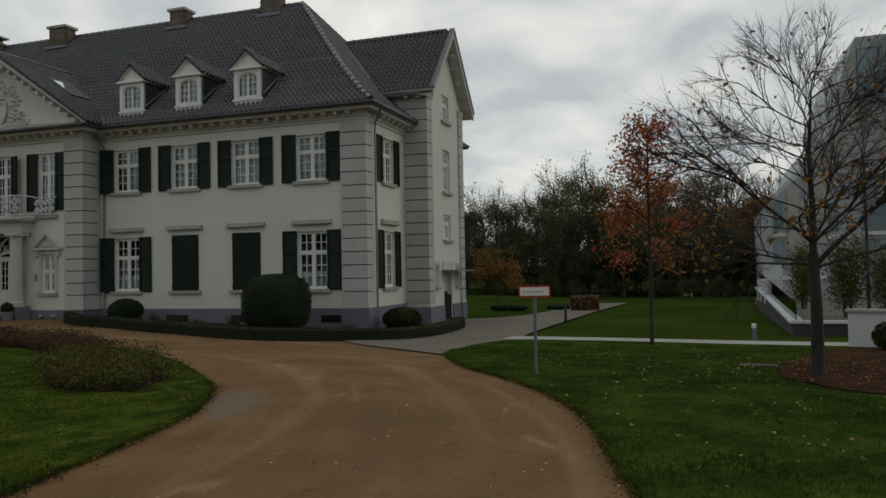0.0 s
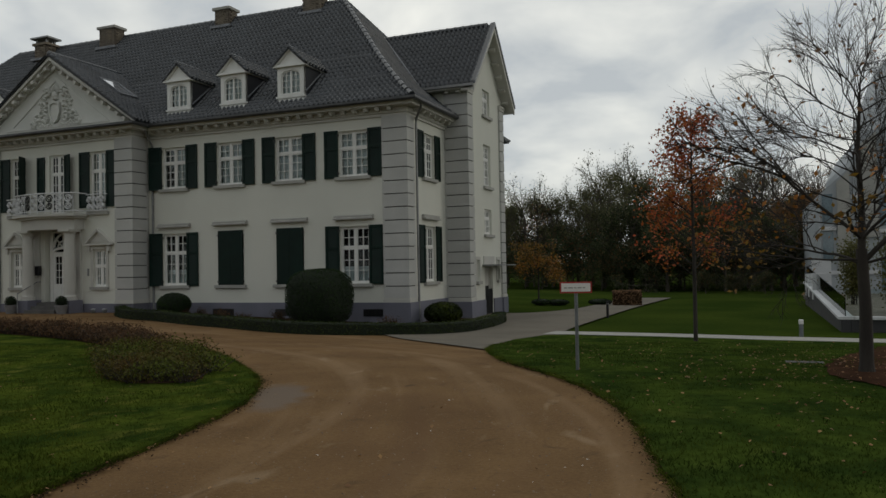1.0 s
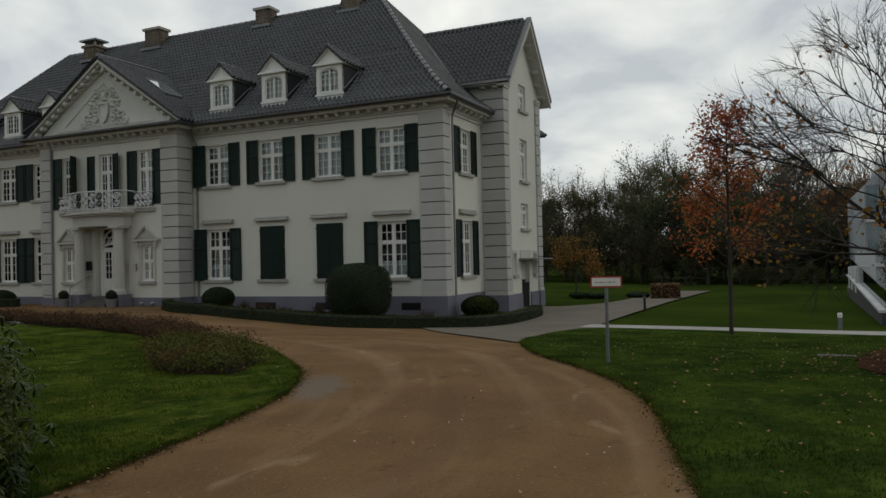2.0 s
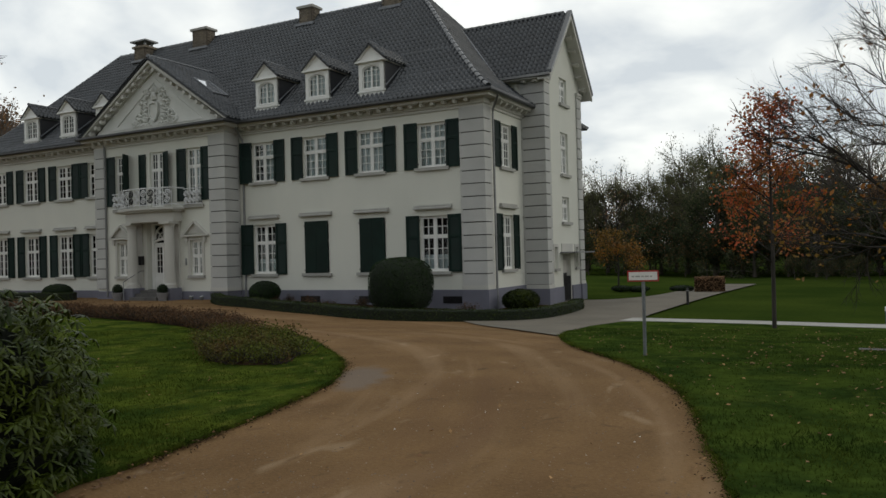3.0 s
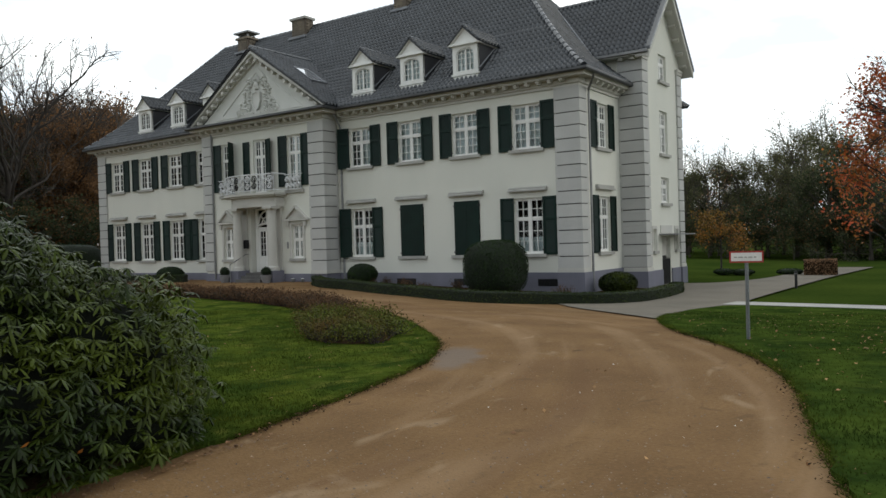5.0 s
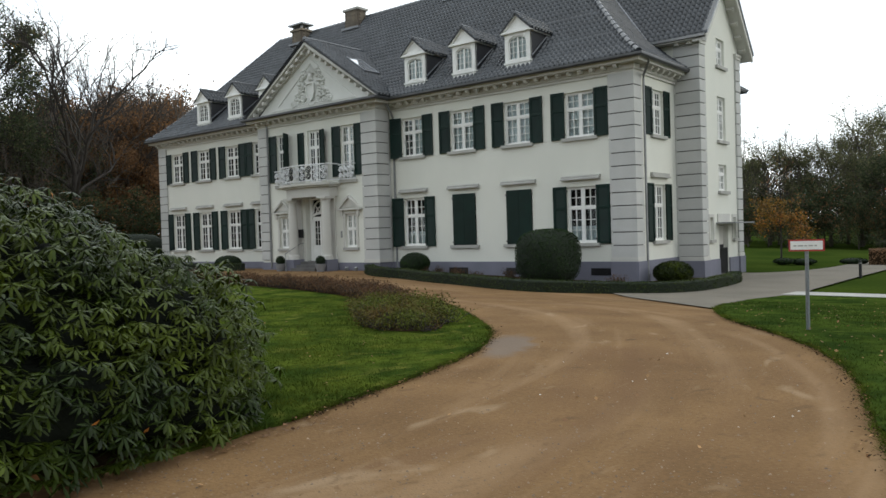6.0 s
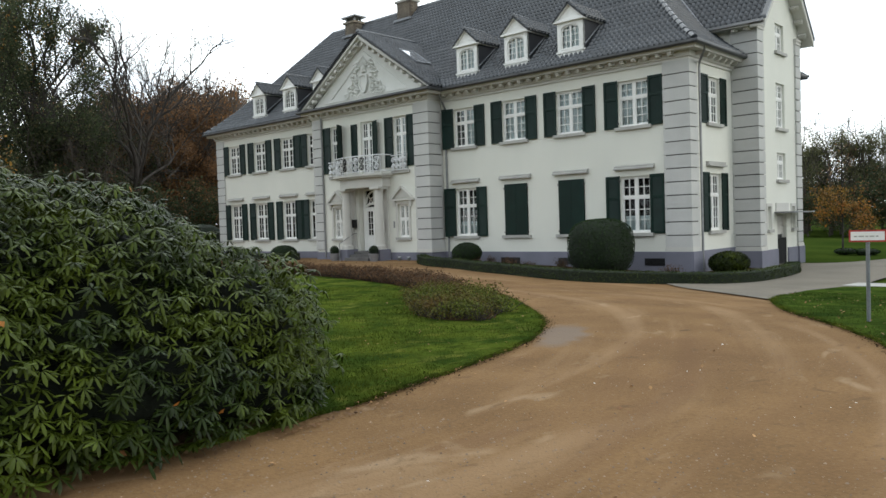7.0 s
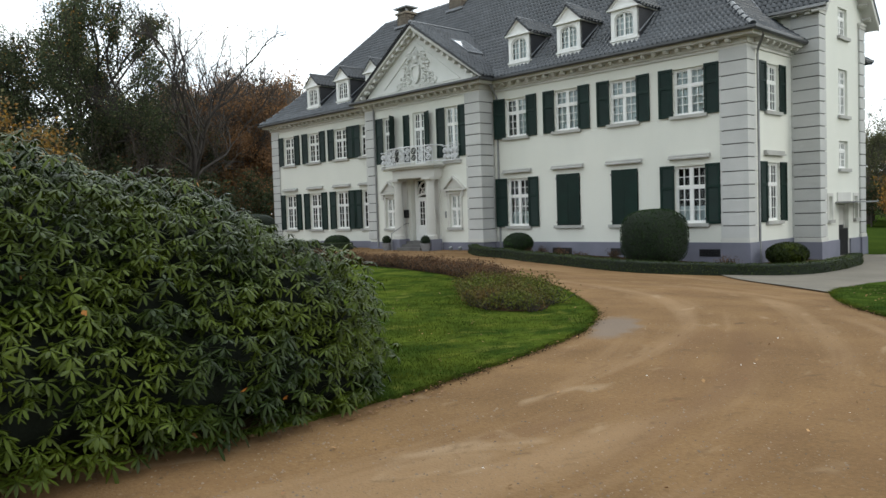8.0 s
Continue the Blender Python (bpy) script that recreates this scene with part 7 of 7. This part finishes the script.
    plant(vase, [(-43, 1.4, 1.26), (-49.5, 9.0, 0.76), (-50.5, 13.5, 0.8), (-54, 3.2, 0.9)], 78)
    plant(brown, [(16, 37, 0.7), (13, 36.5, 0.65), (-49, 5, 1.3), (-48, 10, 1.8), (-54, 8, 2.0), (-48, 16, 1.9), (-52, 18, 2.1), (-49, 24, 2.0), (-50, 12.5, 1.9), (-55, 13, 2.1), (-56, 20, 2.2), (-42, 8.5, 1.1), (-61, 8, 2.2), (-65, 16, 2.2), (-47, 7.5, 1.4), (-53, 4, 1.4), (-43.5, 12.5, 1.28), (-58, 18.5, 2.3), (-64, 21, 2.5), (-57, 6.5, 2.0), (-70, 18, 2.6), (-72, 28, 2.6), (-62, 4, 1.9), (-50, 1.5, 0.95), (-47, -4.5, 0.8), (-70, -3, 1.3), (-66, -12, 1.3), (-45, 11.5, 1.45)], 74)
    plant(tall, [(-51.5, -2.9, 0.95), (-57, -3.0, 0.9), (-58, -8.0, 0.8)], 75)
    edge = [(-14 + 1.9 * i + 0.5 * math.sin(5 * i), 34.5 + 0.9 * math.sin(3.1 * i), 0.66 + 0.12 * math.sin(7 * i)) for i in range(20)]
    plant(under, [(-1, 36, 0.8), (3, 35, 0.8), (7.5, 36, 0.9), (11, 36, 0.9), (14.5, 36, 0.9), (17.5, 35, 0.9), (21, 36, 1.0), (-5, 39, 0.9), (-9.5, 43, 1.0), (-13, 46, 1.0), (-43, 1, 1.2), (-45, -5, 1.3), (-48, -9, 1.4), (-41, 6, 1.1), (-40, 11, 1.1), (-52, -6, 1.5), (-50, 3, 1.4), (-55, -16, 1.4), (-38, 14, 1.0), (-46, 14, 1.3), (9.3, 30, 0.32), (11.2, 28.5, 0.28), (13, 29, 0.3), (5, 40, 0.8), (9, 39, 0.85), (4, 43, 0.9), (8, 46, 0.9), (13, 42, 0.9), (0, 46, 0.9), (-6, 46, 0.9)] + edge, 76)
    # unseen trees added beyond the drive: mirrored in the windows, they block low sky
    for i in range(16):
        copy_thing((dense, brown, dense)[i % 3], pose(-92 + 9.0 * i, -53 - 4 * math.sin(2.3 * i), -0.05, 0, 0, 77 * i) @ Matrix.Scale(1.9 + 0.3 * math.sin(4 * i), 4))


def vase_tree(rng):
    """A trunk that forks low into a few long curved limbs and spreads into a domed crown."""
    out = [(np.array([(0, 0, -0.3), (0.05, 0, 1.2), (-0.1, 0.1, 3.2), (-0.2, 0, 5.2)]), np.array([0.34, 0.26, 0.22, 0.19]), 6)]
    for i, (z, a, up, L) in enumerate(((5.1, 0.4, 1.7, 4.2), (5.1, 2.6, 1.5, 4.0), (4.9, 4.4, 1.6, 4.1), (4.3, 1.5, 0.9, 3.6), (3.9, 3.4, 0.8, 3.6), (4.1, 5.5, 0.75, 3.7), (5.2, 3.3, 2.6, 4.4))):
        grow(rng, (-0.17, 0, z), (math.cos(a), math.sin(a), up), L, 0.125 - 0.006 * i, 5, out, 0.5, 0.17, (3, 4), 0.66, 0, 0, 0.16)
    return out


build_woods()


# ---- sign, posts, lamps, pots ----
def build_sign():
    x, y = 9.72, -13.3
    g = float(height(x, y)) + 0.04
    s = thing("parking_sign", "small white notice sign with red border on a steel post", "sign", (x, y, g))
    tubes("post", [([(0, 0.02, -0.2), (0, 0.02, 1.30)], [0.027, 0.027])], GALV, s, 10)
    part("plate", boxes((-0.235, 0.235, -0.018, -0.008, 1.135, 1.305)), SIGNRED, s, bevel=0.004)
    part("face", boxes((-0.212, 0.212, -0.0215, -0.0175, 1.158, 1.282)), WHITE, s)
    # a row of lettering too small to read, as bars
    rng = random.Random(8)
    for z in (1.215,):
        x0 = -0.17
        while x0 < 0.15:
            w = rng.uniform(0.03, 0.07)
            part("lettering_bar", boxes((x0, min(0.18, x0 + w), -0.0245, -0.021, z - 0.009, z + 0.009)), CONCRETE, s)
            x0 += w + 0.018
    for z in (1.17, 1.27):
        part("clamp", boxes((-0.045, 0.045, -0.008, 0.05, z - 0.012, z + 0.012)), GALV, s)
    s.rotation_euler = (0, 0, radians(12))


build_sign()


def build_small_things():
    x, y = 13.37, -1.75
    b = thing("bollard_light", "short grey bollard light with a white head", "lamp", (x, y, float(height(x, y))))
    part("post", lathe(bmesh.new(), [(0.055, -0.1), (0.055, 0.36)], 14), GALV, b)
    part("head", lathe(bmesh.new(), [(0.056, 0.361), (0.062, 0.365), (0.062, 0.47), (0.05, 0.485)], 14), WHITE, b)
    for x, y, h in ((6.9, 5.7, 0.62),):
        p = thing("bollard", "slim dark wooden bollard at the path edge", "bollard", (x, y, float(height(x, y))))
        part("post", lathe(bmesh.new(), [(0.05, -0.1), (0.05, h - 0.03), (0.035, h)], 10), BLACK, p)
        part("collar", lathe(bmesh.new(), [(0.056, h - 0.12), (0.056, h - 0.08)], 10), ZINC, p)
    # ball-clipped box in pots beside the steps
    for i, x in enumerate((CX - 1.52, CX + 1.30)):
        y = BAY_Y - 1.0
        t = thing("potted_box", "small box ball in a grey planter by the steps", "potted plant", (x, y, 0.0), "pots by the steps")
        part("pot", lathe(bmesh.new(), [(0.17, 0.0), (0.24, 0.30), (0.255, 0.30), (0.255, 0.35), (0.21, 0.35)], 16), TERRACOTTA, t)
        rng = np.random.default_rng(80 + i)
        bm = bmesh.new()
        bmesh.ops.create_icosphere(bm, subdivisions=2, radius=0.20)
        bmesh.ops.translate(bm, verts=bm.verts, vec=(0, 0, 0.50))
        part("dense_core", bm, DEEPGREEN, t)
        d = ball_points(900, rng)
        foliage("foliage", d * 0.22 + (0, 0, 0.50), d, 0.04, rng, BOX, t)
    for x in (CX + 2.25, CX + 2.85):
        t = thing("garden_spotlight", "small round floor spotlight by the wall", "lamp", (x, BAY_Y - 0.3, 0.0), "floor spotlights")
        part("housing", lathe(bmesh.new(), [(0.07, 0.0), (0.09, 0.05), (0.10, 0.14), (0.085, 0.16)], 12), GALV, t)
        part("glass", lathe(bmesh.new(), [(0.08, 0.161), (0.075, 0.168)], 12), WHITE, t)
    # brown clipped hedge block and low mounds by the far path
    hedge("beech_hedge", "clipped rust-brown hedge block by the path", [(5.7, 14.2), (6.4, 14.3), (7.1, 14.4)], 0.9, 0.72, 91, BROWNLEAF, 300, 0.09, SOIL)
    for x, y, r in ((2.1, 14.0, 0.35), (2.9, 14.2, 0.4), (5.0, 14.6, 0.4)):
        clipped_bush("mound_bush", "low dark mounded bush on the far lawn", (x, y), r * 1.5, r, 0.3, 500, int(x * 10), size=0.09)
    # manhole cover in the lawn
    x, y = 12.9, -11.1
    t = thing("manhole_cover", "flat concrete manhole cover in the grass", "manhole", (x, y, float(height(x, y)) + 0.04))
    part("frame", boxes((-0.28, 0.28, -0.14, 0.14, -0.05, 0.004)), STEP, t, bevel=0.003)
    part("lid", boxes((-0.23, 0.23, -0.10, 0.10, 0.005, 0.009)), STEP, t, bevel=0.002)


build_small_things()


# ---- east side: ramp wall and the modern building ----
def build_east():
    # white garden wall with a coping
    w = thing("garden_wall", "low white rendered garden wall with a coping", "wall", (15.4, -3.6, -0.5))
    part("wall", boxes((0, 9.0, 0, 0.24, -0.2, 0.90)), WALLWHITE, w, m=pose(0, 0, 0, 0, 0, -14))
    part("coping", boxes((-0.05, 9.05, -0.05, 0.29, 0.902, 0.97)), CONCRETE, w, m=pose(0, 0, 0, 0, 0, -14), bevel=0.012)
    # the ramp along the far lawn: dark base, white coping, glass guard and posts
    r = thing("ramp_wall", "ramp wall with dark base, white coping and glass guard", "wall", (14.55, 14.0, -0.5))
    y0, y1, z0, z1 = -13.6, 2.0, 0.42, 1.05
    def strip(lo, hi, x0, x1):
        bm = bmesh.new()
        a = [bm.verts.new(q) for q in ((x0, y0, lo[0]), (x1, y0, lo[0]), (x1, y0, hi[0]), (x0, y0, hi[0]))]
        b = [bm.verts.new(q) for q in ((x0, y1, lo[1]), (x1, y1, lo[1]), (x1, y1, hi[1]), (x0, y1, hi[1]))]
        bm.faces.new(a)
        bm.faces.new(b[::-1])
        for i in range(4):
            j = (i + 1) % 4
            bm.faces.new((a[j], a[i], b[i], b[j]))
        bmesh.ops.recalc_face_normals(bm, faces=bm.faces)
        return bm
    part("base", strip((-0.2, -0.2), (z0 - 0.08, z1 - 0.08), 0.0, 0.25), DARKBASE, r)
    part("coping", strip((z0 - 0.078, z1 - 0.078), (z0, z1), -0.08, 0.33), WALLWHITE, r)
    part("glass_guard", strip((z0 + 0.02, z1 + 0.02), (z0 + 0.55, z1 + 0.75), 0.10, 0.125), GLASS, r)
    part("base", boxes((0.26, 3.2, y0, y0 + 0.25, -0.2, z0 - 0.08)), DARKBASE, r)
    part("coping", boxes((0.34, 3.2, y0 - 0.08, y0 + 0.33, z0 - 0.078, z0)), WALLWHITE, r)
    part("glass_guard", boxes((0.13, 3.2, y0 + 0.1, y0 + 0.125, z0 + 0.02, z0 + 0.8)), GLASS, r)
    for k, (y, h) in enumerate(((-3.5, 0.95), (-1.2, 0.85), (0.6, 0.75))):
        part("pier", boxes((-0.04, 0.5, y, y + 0.5, z0 + 0.02, z1 + h * 0.5)), WALLWHITE, r, bevel=0.015)
    part("end_wall", boxes((0.3, 1.1, 1.4, 1.8, -0.2, 2.1)), WALLWHITE, r, bevel=0.015)
    # terrace deck behind it
    part("deck", boxes((0.26, 6.5, y0 + 0.3, y1 + 6, -0.2, 0.30)), PAVING, r)
    # yellow-green shrubs on the terrace
    for i, (x, y, h) in enumerate(((16.6, 4.0, 2.6), (17.7, 3.2, 2.2), (15.9, 9.5, 2.4), (18.9, 4.6, 2.8))):
        rng = np.random.default_rng(300 + i)
        t = thing("terrace_shrub", "tall olive-green shrub behind the glass guard", "shrub", (x, y, -0.2), "terrace shrubs")
        stems = []
        for k in range(14):
            a, s = rng.uniform(0, 6.28), rng.uniform(0.1, 0.55)
            stems.append(([(0.1 * math.cos(a), 0.1 * math.sin(a), 0), (s * 0.5 * math.cos(a), s * 0.5 * math.sin(a), h * 0.5), (s * math.cos(a), s * math.sin(a), h * rng.uniform(0.8, 1.0))], [0.014, 0.01, 0.004], 4))
        tagged(tubes("stem_cluster", stems, BARK, t, 4), kind="stuff")
        tips = np.concatenate([np.linspace(np.array(p[0][1]) * (1, 1, 0.5), p[0][2], 8) for p in stems])
        p = tips[rng.integers(len(tips), size=3200)] + rng.normal(0, 0.2, (3200, 3))
        foliage("foliage", p, rng.normal(0, 1, (3200, 3)), 0.11, rng, TERRACEGREEN, t)
    # the modern building
    b = thing("modern_building", "pale grey modern building stepping up with dark fins and glazing", "building", (18.9, 20, -0.5))
    steps = [(-3.3, -0.4), (-3.3, 5.5), (-1.8, 6.9), (-1.8, 7.3), (-1.1, 8.7), (-0.6, 8.7), (0.0, 9.4), (0.0, 11.1), (1.0, 13.9), (13, 14.1), (13, -0.4)]
    part("wall", prism(bmesh.new(), steps, 0, 14), MODERN, b)
    for fin in ([(0.02, 6.8), (0.02, 11.0), (0.98, 13.7), (0.98, 6.8)], [(-1.35, 3.2), (-1.35, 8.0), (-0.62, 8.6), (-0.62, 3.2)], [(-2.5, 1.6), (-2.5, 6.1), (-1.9, 6.7), (-1.9, 1.6)], [(1.75, 5.5), (1.75, 8.6), (2.3, 9.8), (2.3, 5.5)]):
        part("dark_panel", prism(bmesh.new(), fin, -0.14, -0.01), LINTEL, b)
    for fl in range(4):
        z = 0.5 + fl * 3.3
        for k in range(3):
            x = 1.05 + k * 1.75
            if k == 0 and fl == 2:
                x += 1.3
            elif fl == 2:
                x += 1.32
            win = part("window", boxes((x, x + 0.05, -0.08, -0.004, z, z + 2.9), (x + 1.5, x + 1.55, -0.08, -0.004, z, z + 2.9), (x + 0.05, x + 1.5, -0.08, -0.004, z, z + 0.05), (x + 0.05, x + 1.5, -0.08, -0.004, z + 2.85, z + 2.9)), GALV, b)
            part("pane", boxes((x + 0.05, x + 1.5, -0.05, -0.03, z + 0.05, z + 2.85)), BLUEPANE, win)
    for x0, x1, z in ((-3.35, -0.7, 1.3), (-3.35, -2.55, 3.6), (-1.85, -1.4, 5.2), (-0.6, 0.0, 6.2), (-0.6, 1.0, 3.4), (1.05, 12, 3.55), (1.05, 12, 6.85)):
        part("floor_band", boxes((x0, x1, -0.10, -0.003, z, z + 0.2)), WALLWHITE, b, bevel=0.01)
    for x, z in ((-0.55, 3.8), (-0.55, 0.6), (-3.2, 2.0), (-3.2, 4.0)):
        part("pane", boxes((x, x + 0.5, -0.05, -0.004, z, z + 1.5)), BLUEPANE, b)
    # lamp column in front
    l = thing("lamp_column", "slender dark lamp column by the terrace", "street lamp", (17.6, 6.0, -0.5))
    tubes("post", [([(0, 0, -0.2), (0, 0, 5.6)], [0.07, 0.05])], BLACK, l, 8)
    part("head", boxes((-0.35, 0.06, -0.09, 0.09, 5.6, 5.68)), BLACK, l, bevel=0.02)
    # evergreen shrub before the garden wall
    clipped_bush("loose_shrub", "small loose evergreen shrub by the white wall", (16.2, -5.2), 0.55, 0.5, 0.75, 900, 95, mat=RHODO, size=0.12)


TERRACEGREEN = leaf_material("olive_bamboo_leaf", (0.115, 0.11, 0.026), (0.075, 0.08, 0.022), 0.6, 0.3)
BLUEPANE = material("blue_tinted_glazing", (0.16, 0.22, 0.26), None, 0.08, 1, 10, 0.0, spec=0.9)
build_east()


# ---- small loose stuff ----
def build_litter():
    rng = np.random.default_rng(101)
    def scatter(name, label, poly, k, size, mat, lift, bias=None):
        o = np.array(poly, float)
        lo, hi = o.min(0), o.max(0)
        p = rng.uniform(lo, hi, (k * 6, 2))
        p = p[inside(p, o)]
        if bias is not None:
            d = np.linalg.norm(p - np.array(bias[:2]), axis=1)
            p = p[rng.uniform(0, 1, len(p)) < np.exp(-(d / bias[2]) ** 2) + bias[3]]
        p = p[:k]
        q = np.c_[p, height(p[:, 0], p[:, 1]) + lift + rng.uniform(0, 0.012, len(p))]
        v, f = leaf_quads(q, np.tile((0, 0, 1.0), (len(q), 1)), size, rng, 0.7, 0.3)
        t = new(name, quads_mesh(name, v, f, mat))
        return tagged(t, label, "leaf litter", kind="stuff")
    near_lawn = [(6.6, -8), (9, -12.9), (11.2, -16.5), (12.6, -21), (16, -24), (20, -24), (20, -4.5), (7, -3.2)]
    scatter("fallen_leaves", "scattered yellow and brown fallen leaves on grass", near_lawn, 800, 0.046, FALLEN, 0.065, (13.4, -13.5, 4.5, 0.12))
    scatter("fallen_leaves", "scattered russet fallen leaves on grass", near_lawn, 650, 0.05, BROWNLEAF, 0.06, (13.6, -12.0, 2.6, 0.08))
    scatter("fallen_leaves", "a few dry leaves lying on the gravel drive", [(7.4, -21), (6.4, -16), (9, -14), (11, -18), (12.5, -22), (9, -24)], 45, 0.045, FALLEN, 0.012)
    scatter("fallen_leaves", "dry leaves gathered under the rhododendron edge", [(7.0, -24), (7.3, -22.5), (7.25, -21), (7.6, -20.6), (7.75, -22), (7.6, -23.2), (7.3, -24.2)], 200, 0.045, BROWNLEAF, 0.012)
    scatter("fallen_leaves", "a few pale fallen leaves on the island lawn", ISLAND, 380, 0.05, FALLEN, 0.065, (4.5, -18.0, 4.0, 0.02))
    scatter("pale_petals", "a few white scraps lying on the gravel drive", [(8.2, -21.5), (7.4, -18), (9, -15.5), (11, -18.5), (12, -21.8), (10, -23)], 14, 0.024, WHITE, 0.008)
    # leaves and crumbs of soil along the rim of the lawns
    rim = np.array(LAWN_EDGE[14:46] + [q for q in ISLAND[:32]])
    for label, mat, k, size in (("dry leaves caught along the lawns' rims", FALLEN, 380, 0.034), ("dark soil crumbs along the lawns' rims", SOIL, 2600, 0.03)):
        i = rng.integers(len(rim) - 1, size=k)
        q = rim[i] + (rim[i + 1] - rim[i]) * rng.uniform(0, 1, (k, 1)) + rng.normal(0, 0.09, (k, 2))
        q = q[np.linalg.norm(rim[i + 1] - rim[i], axis=1) < 2.0]
        p = np.c_[q, height(q[:, 0], q[:, 1]) + 0.02 + rng.uniform(0, 0.02, len(q))]
        v, f = leaf_quads(p, np.tile((0, 0, 1.0), (len(p), 1)), size, rng, 0.7, 0.35)
        tagged(new("rim_litter", quads_mesh("rim_litter", v, f, mat)), label, "leaf litter", kind="stuff")
    # loose stones on the drive
    poly = np.array([(7.5, -24), (7.5, -20), (6.6, -16), (8.8, -13.5), (10.5, -16), (11.6, -20), (12.3, -22), (10.5, -23.4)], float)
    p = rng.uniform(poly.min(0), poly.max(0), (30000, 2))
    p = p[inside(p, poly)]
    p = p[rng.uniform(0, 1, len(p)) < 0.12 + 0.88 * smooth_step(-19.0, -22.5, p[:, 1]) * np.array([0.5 + 0.9 * noise.noise(Vector((q[0], q[1], 0.0)) * 1.2) for q in p])][:6500]
    k = len(p)
    s = 0.003 + 0.009 * rng.uniform(0, 1, k) ** 3
    base = np.array([(1, 0, 0), (0, 1, 0), (-1, 0, 0), (0, -1, 0), (0, 0, 0.8)])
    ang = rng.uniform(0, 6.28, k)
    rot = np.stack([np.cos(ang), -np.sin(ang), np.sin(ang), np.cos(ang)], 1).reshape(-1, 2, 2)
    xy = np.einsum("kij,vj->kvi", rot, base[:, :2]) * (s * rng.uniform(0.8, 1.3, k))[:, None, None]
    v = np.concatenate([xy + p[:, None], np.broadcast_to(base[None, :, 2:] * s[:, None, None], (k, 5, 1)) + height(p[:, 0], p[:, 1])[:, None, None] + 0.001], 2).reshape(-1, 3)
    f = (np.array([(0, 1, 4), (1, 2, 4), (2, 3, 4), (3, 0, 4)])[None] + 5 * np.arange(k)[:, None, None]).reshape(-1, 3)
    tagged(new("loose_stones", quads_mesh("loose_stones", v, f, PEBBLE)), "small loose stones on the gravel drive", "gravel", kind="stuff")


PEBBLE = material("mixed_pebble", (0.24, 0.175, 0.118), (0.12, 0.085, 0.058), 0.9, 9, 30, 0.1, island=0.45)


def build_grass():
    """Single blades on the lawns, thickest where the camera passes nearest."""
    rng = np.random.default_rng(111)
    def blades(name, label, outline, k, centre, reach, lift, mat):
        o = np.array(outline, float)
        r = reach * rng.uniform(0, 1, k * 3) ** 0.62
        a = rng.uniform(0, 2 * np.pi, k * 3)
        p = np.array(centre) + np.stack([np.cos(a) * r, np.sin(a) * r], 1)
        p = p[inside(p, o)][:k]
        n = len(p)
        h = rng.uniform(0.018, 0.05, n) * (0.8 + 0.4 * np.sin(p[:, 0] * 1.7) * np.sin(p[:, 1] * 1.3))
        t = rng.uniform(0, 2 * np.pi, n)
        w = rng.uniform(0.004, 0.008, n)
        lean = rng.normal(0, 0.5, (n, 2)) * h[:, None]
        z = height(p[:, 0], p[:, 1]) + lift
        d = np.stack([np.cos(t), np.sin(t)], 1) * w[:, None]
        v = np.stack([np.c_[p - d, z], np.c_[p + d, z], np.c_[p + lean, z + h]], 1).reshape(-1, 3)
        tagged(new(name, quads_mesh(name, v, np.arange(3 * n).reshape(-1, 3), mat)), label, "grass", kind="stuff")
    def fringe(label, outline, k, lift):
        """Longer blades hanging over the lawn's rim."""
        o = np.array(list(outline) + [outline[0]], float)
        near = (np.hypot(o[:-1, 0] - 9, o[:-1, 1] + 20) < 13).nonzero()[0]
        i = near[rng.integers(len(near), size=k)]
        p = o[i] + (o[i + 1] - o[i]) * rng.uniform(0, 1, (k, 1)) + rng.normal(0, 0.03, (k, 2))
        h = rng.uniform(0.03, 0.08, k)
        d = unit(rng.normal(0, 1, (k, 2))) * 0.006
        lean = rng.normal(0, 0.9, (k, 2)) * h[:, None]
        z = height(p[:, 0], p[:, 1]) + lift
        v = np.stack([np.c_[p - d, z], np.c_[p + d, z], np.c_[p + lean, z + h * 0.6]], 1).reshape(-1, 3)
        tagged(new("grass_fringe", quads_mesh("grass_fringe", v, np.arange(3 * k).reshape(-1, 3), BLADE)), label, "grass", kind="stuff")
    fringe("uneven grass blades along the island lawn's rim", ISLAND, 9000, 0.02)
    fringe("uneven grass blades along the east lawn's rim", LAWN_EAST, 9000, 0.02)
    blades("grass_blades", "short green grass blades of the island lawn", ISLAND, 110000, (7.5, -20.0), 13.0, 0.04, BLADE)
    blades("grass_blades", "short green grass blades of the east lawn", LAWN_EAST, 110000, (12.5, -18.5), 14.0, 0.035, EASTBLADE)


# east lawn blades: greener, and darkened to carry the shade there
EASTBLADE = leaf_material("shade_toned_east_blade", (0.062, 0.088, 0.015), (0.028, 0.048, 0.010), 0.9, 0.35, 0.0)
BLADE = leaf_material("grass_blade", (0.086, 0.106, 0.016), (0.038, 0.060, 0.010), 0.9, 0.35, 0.0)
build_litter()
build_grass()
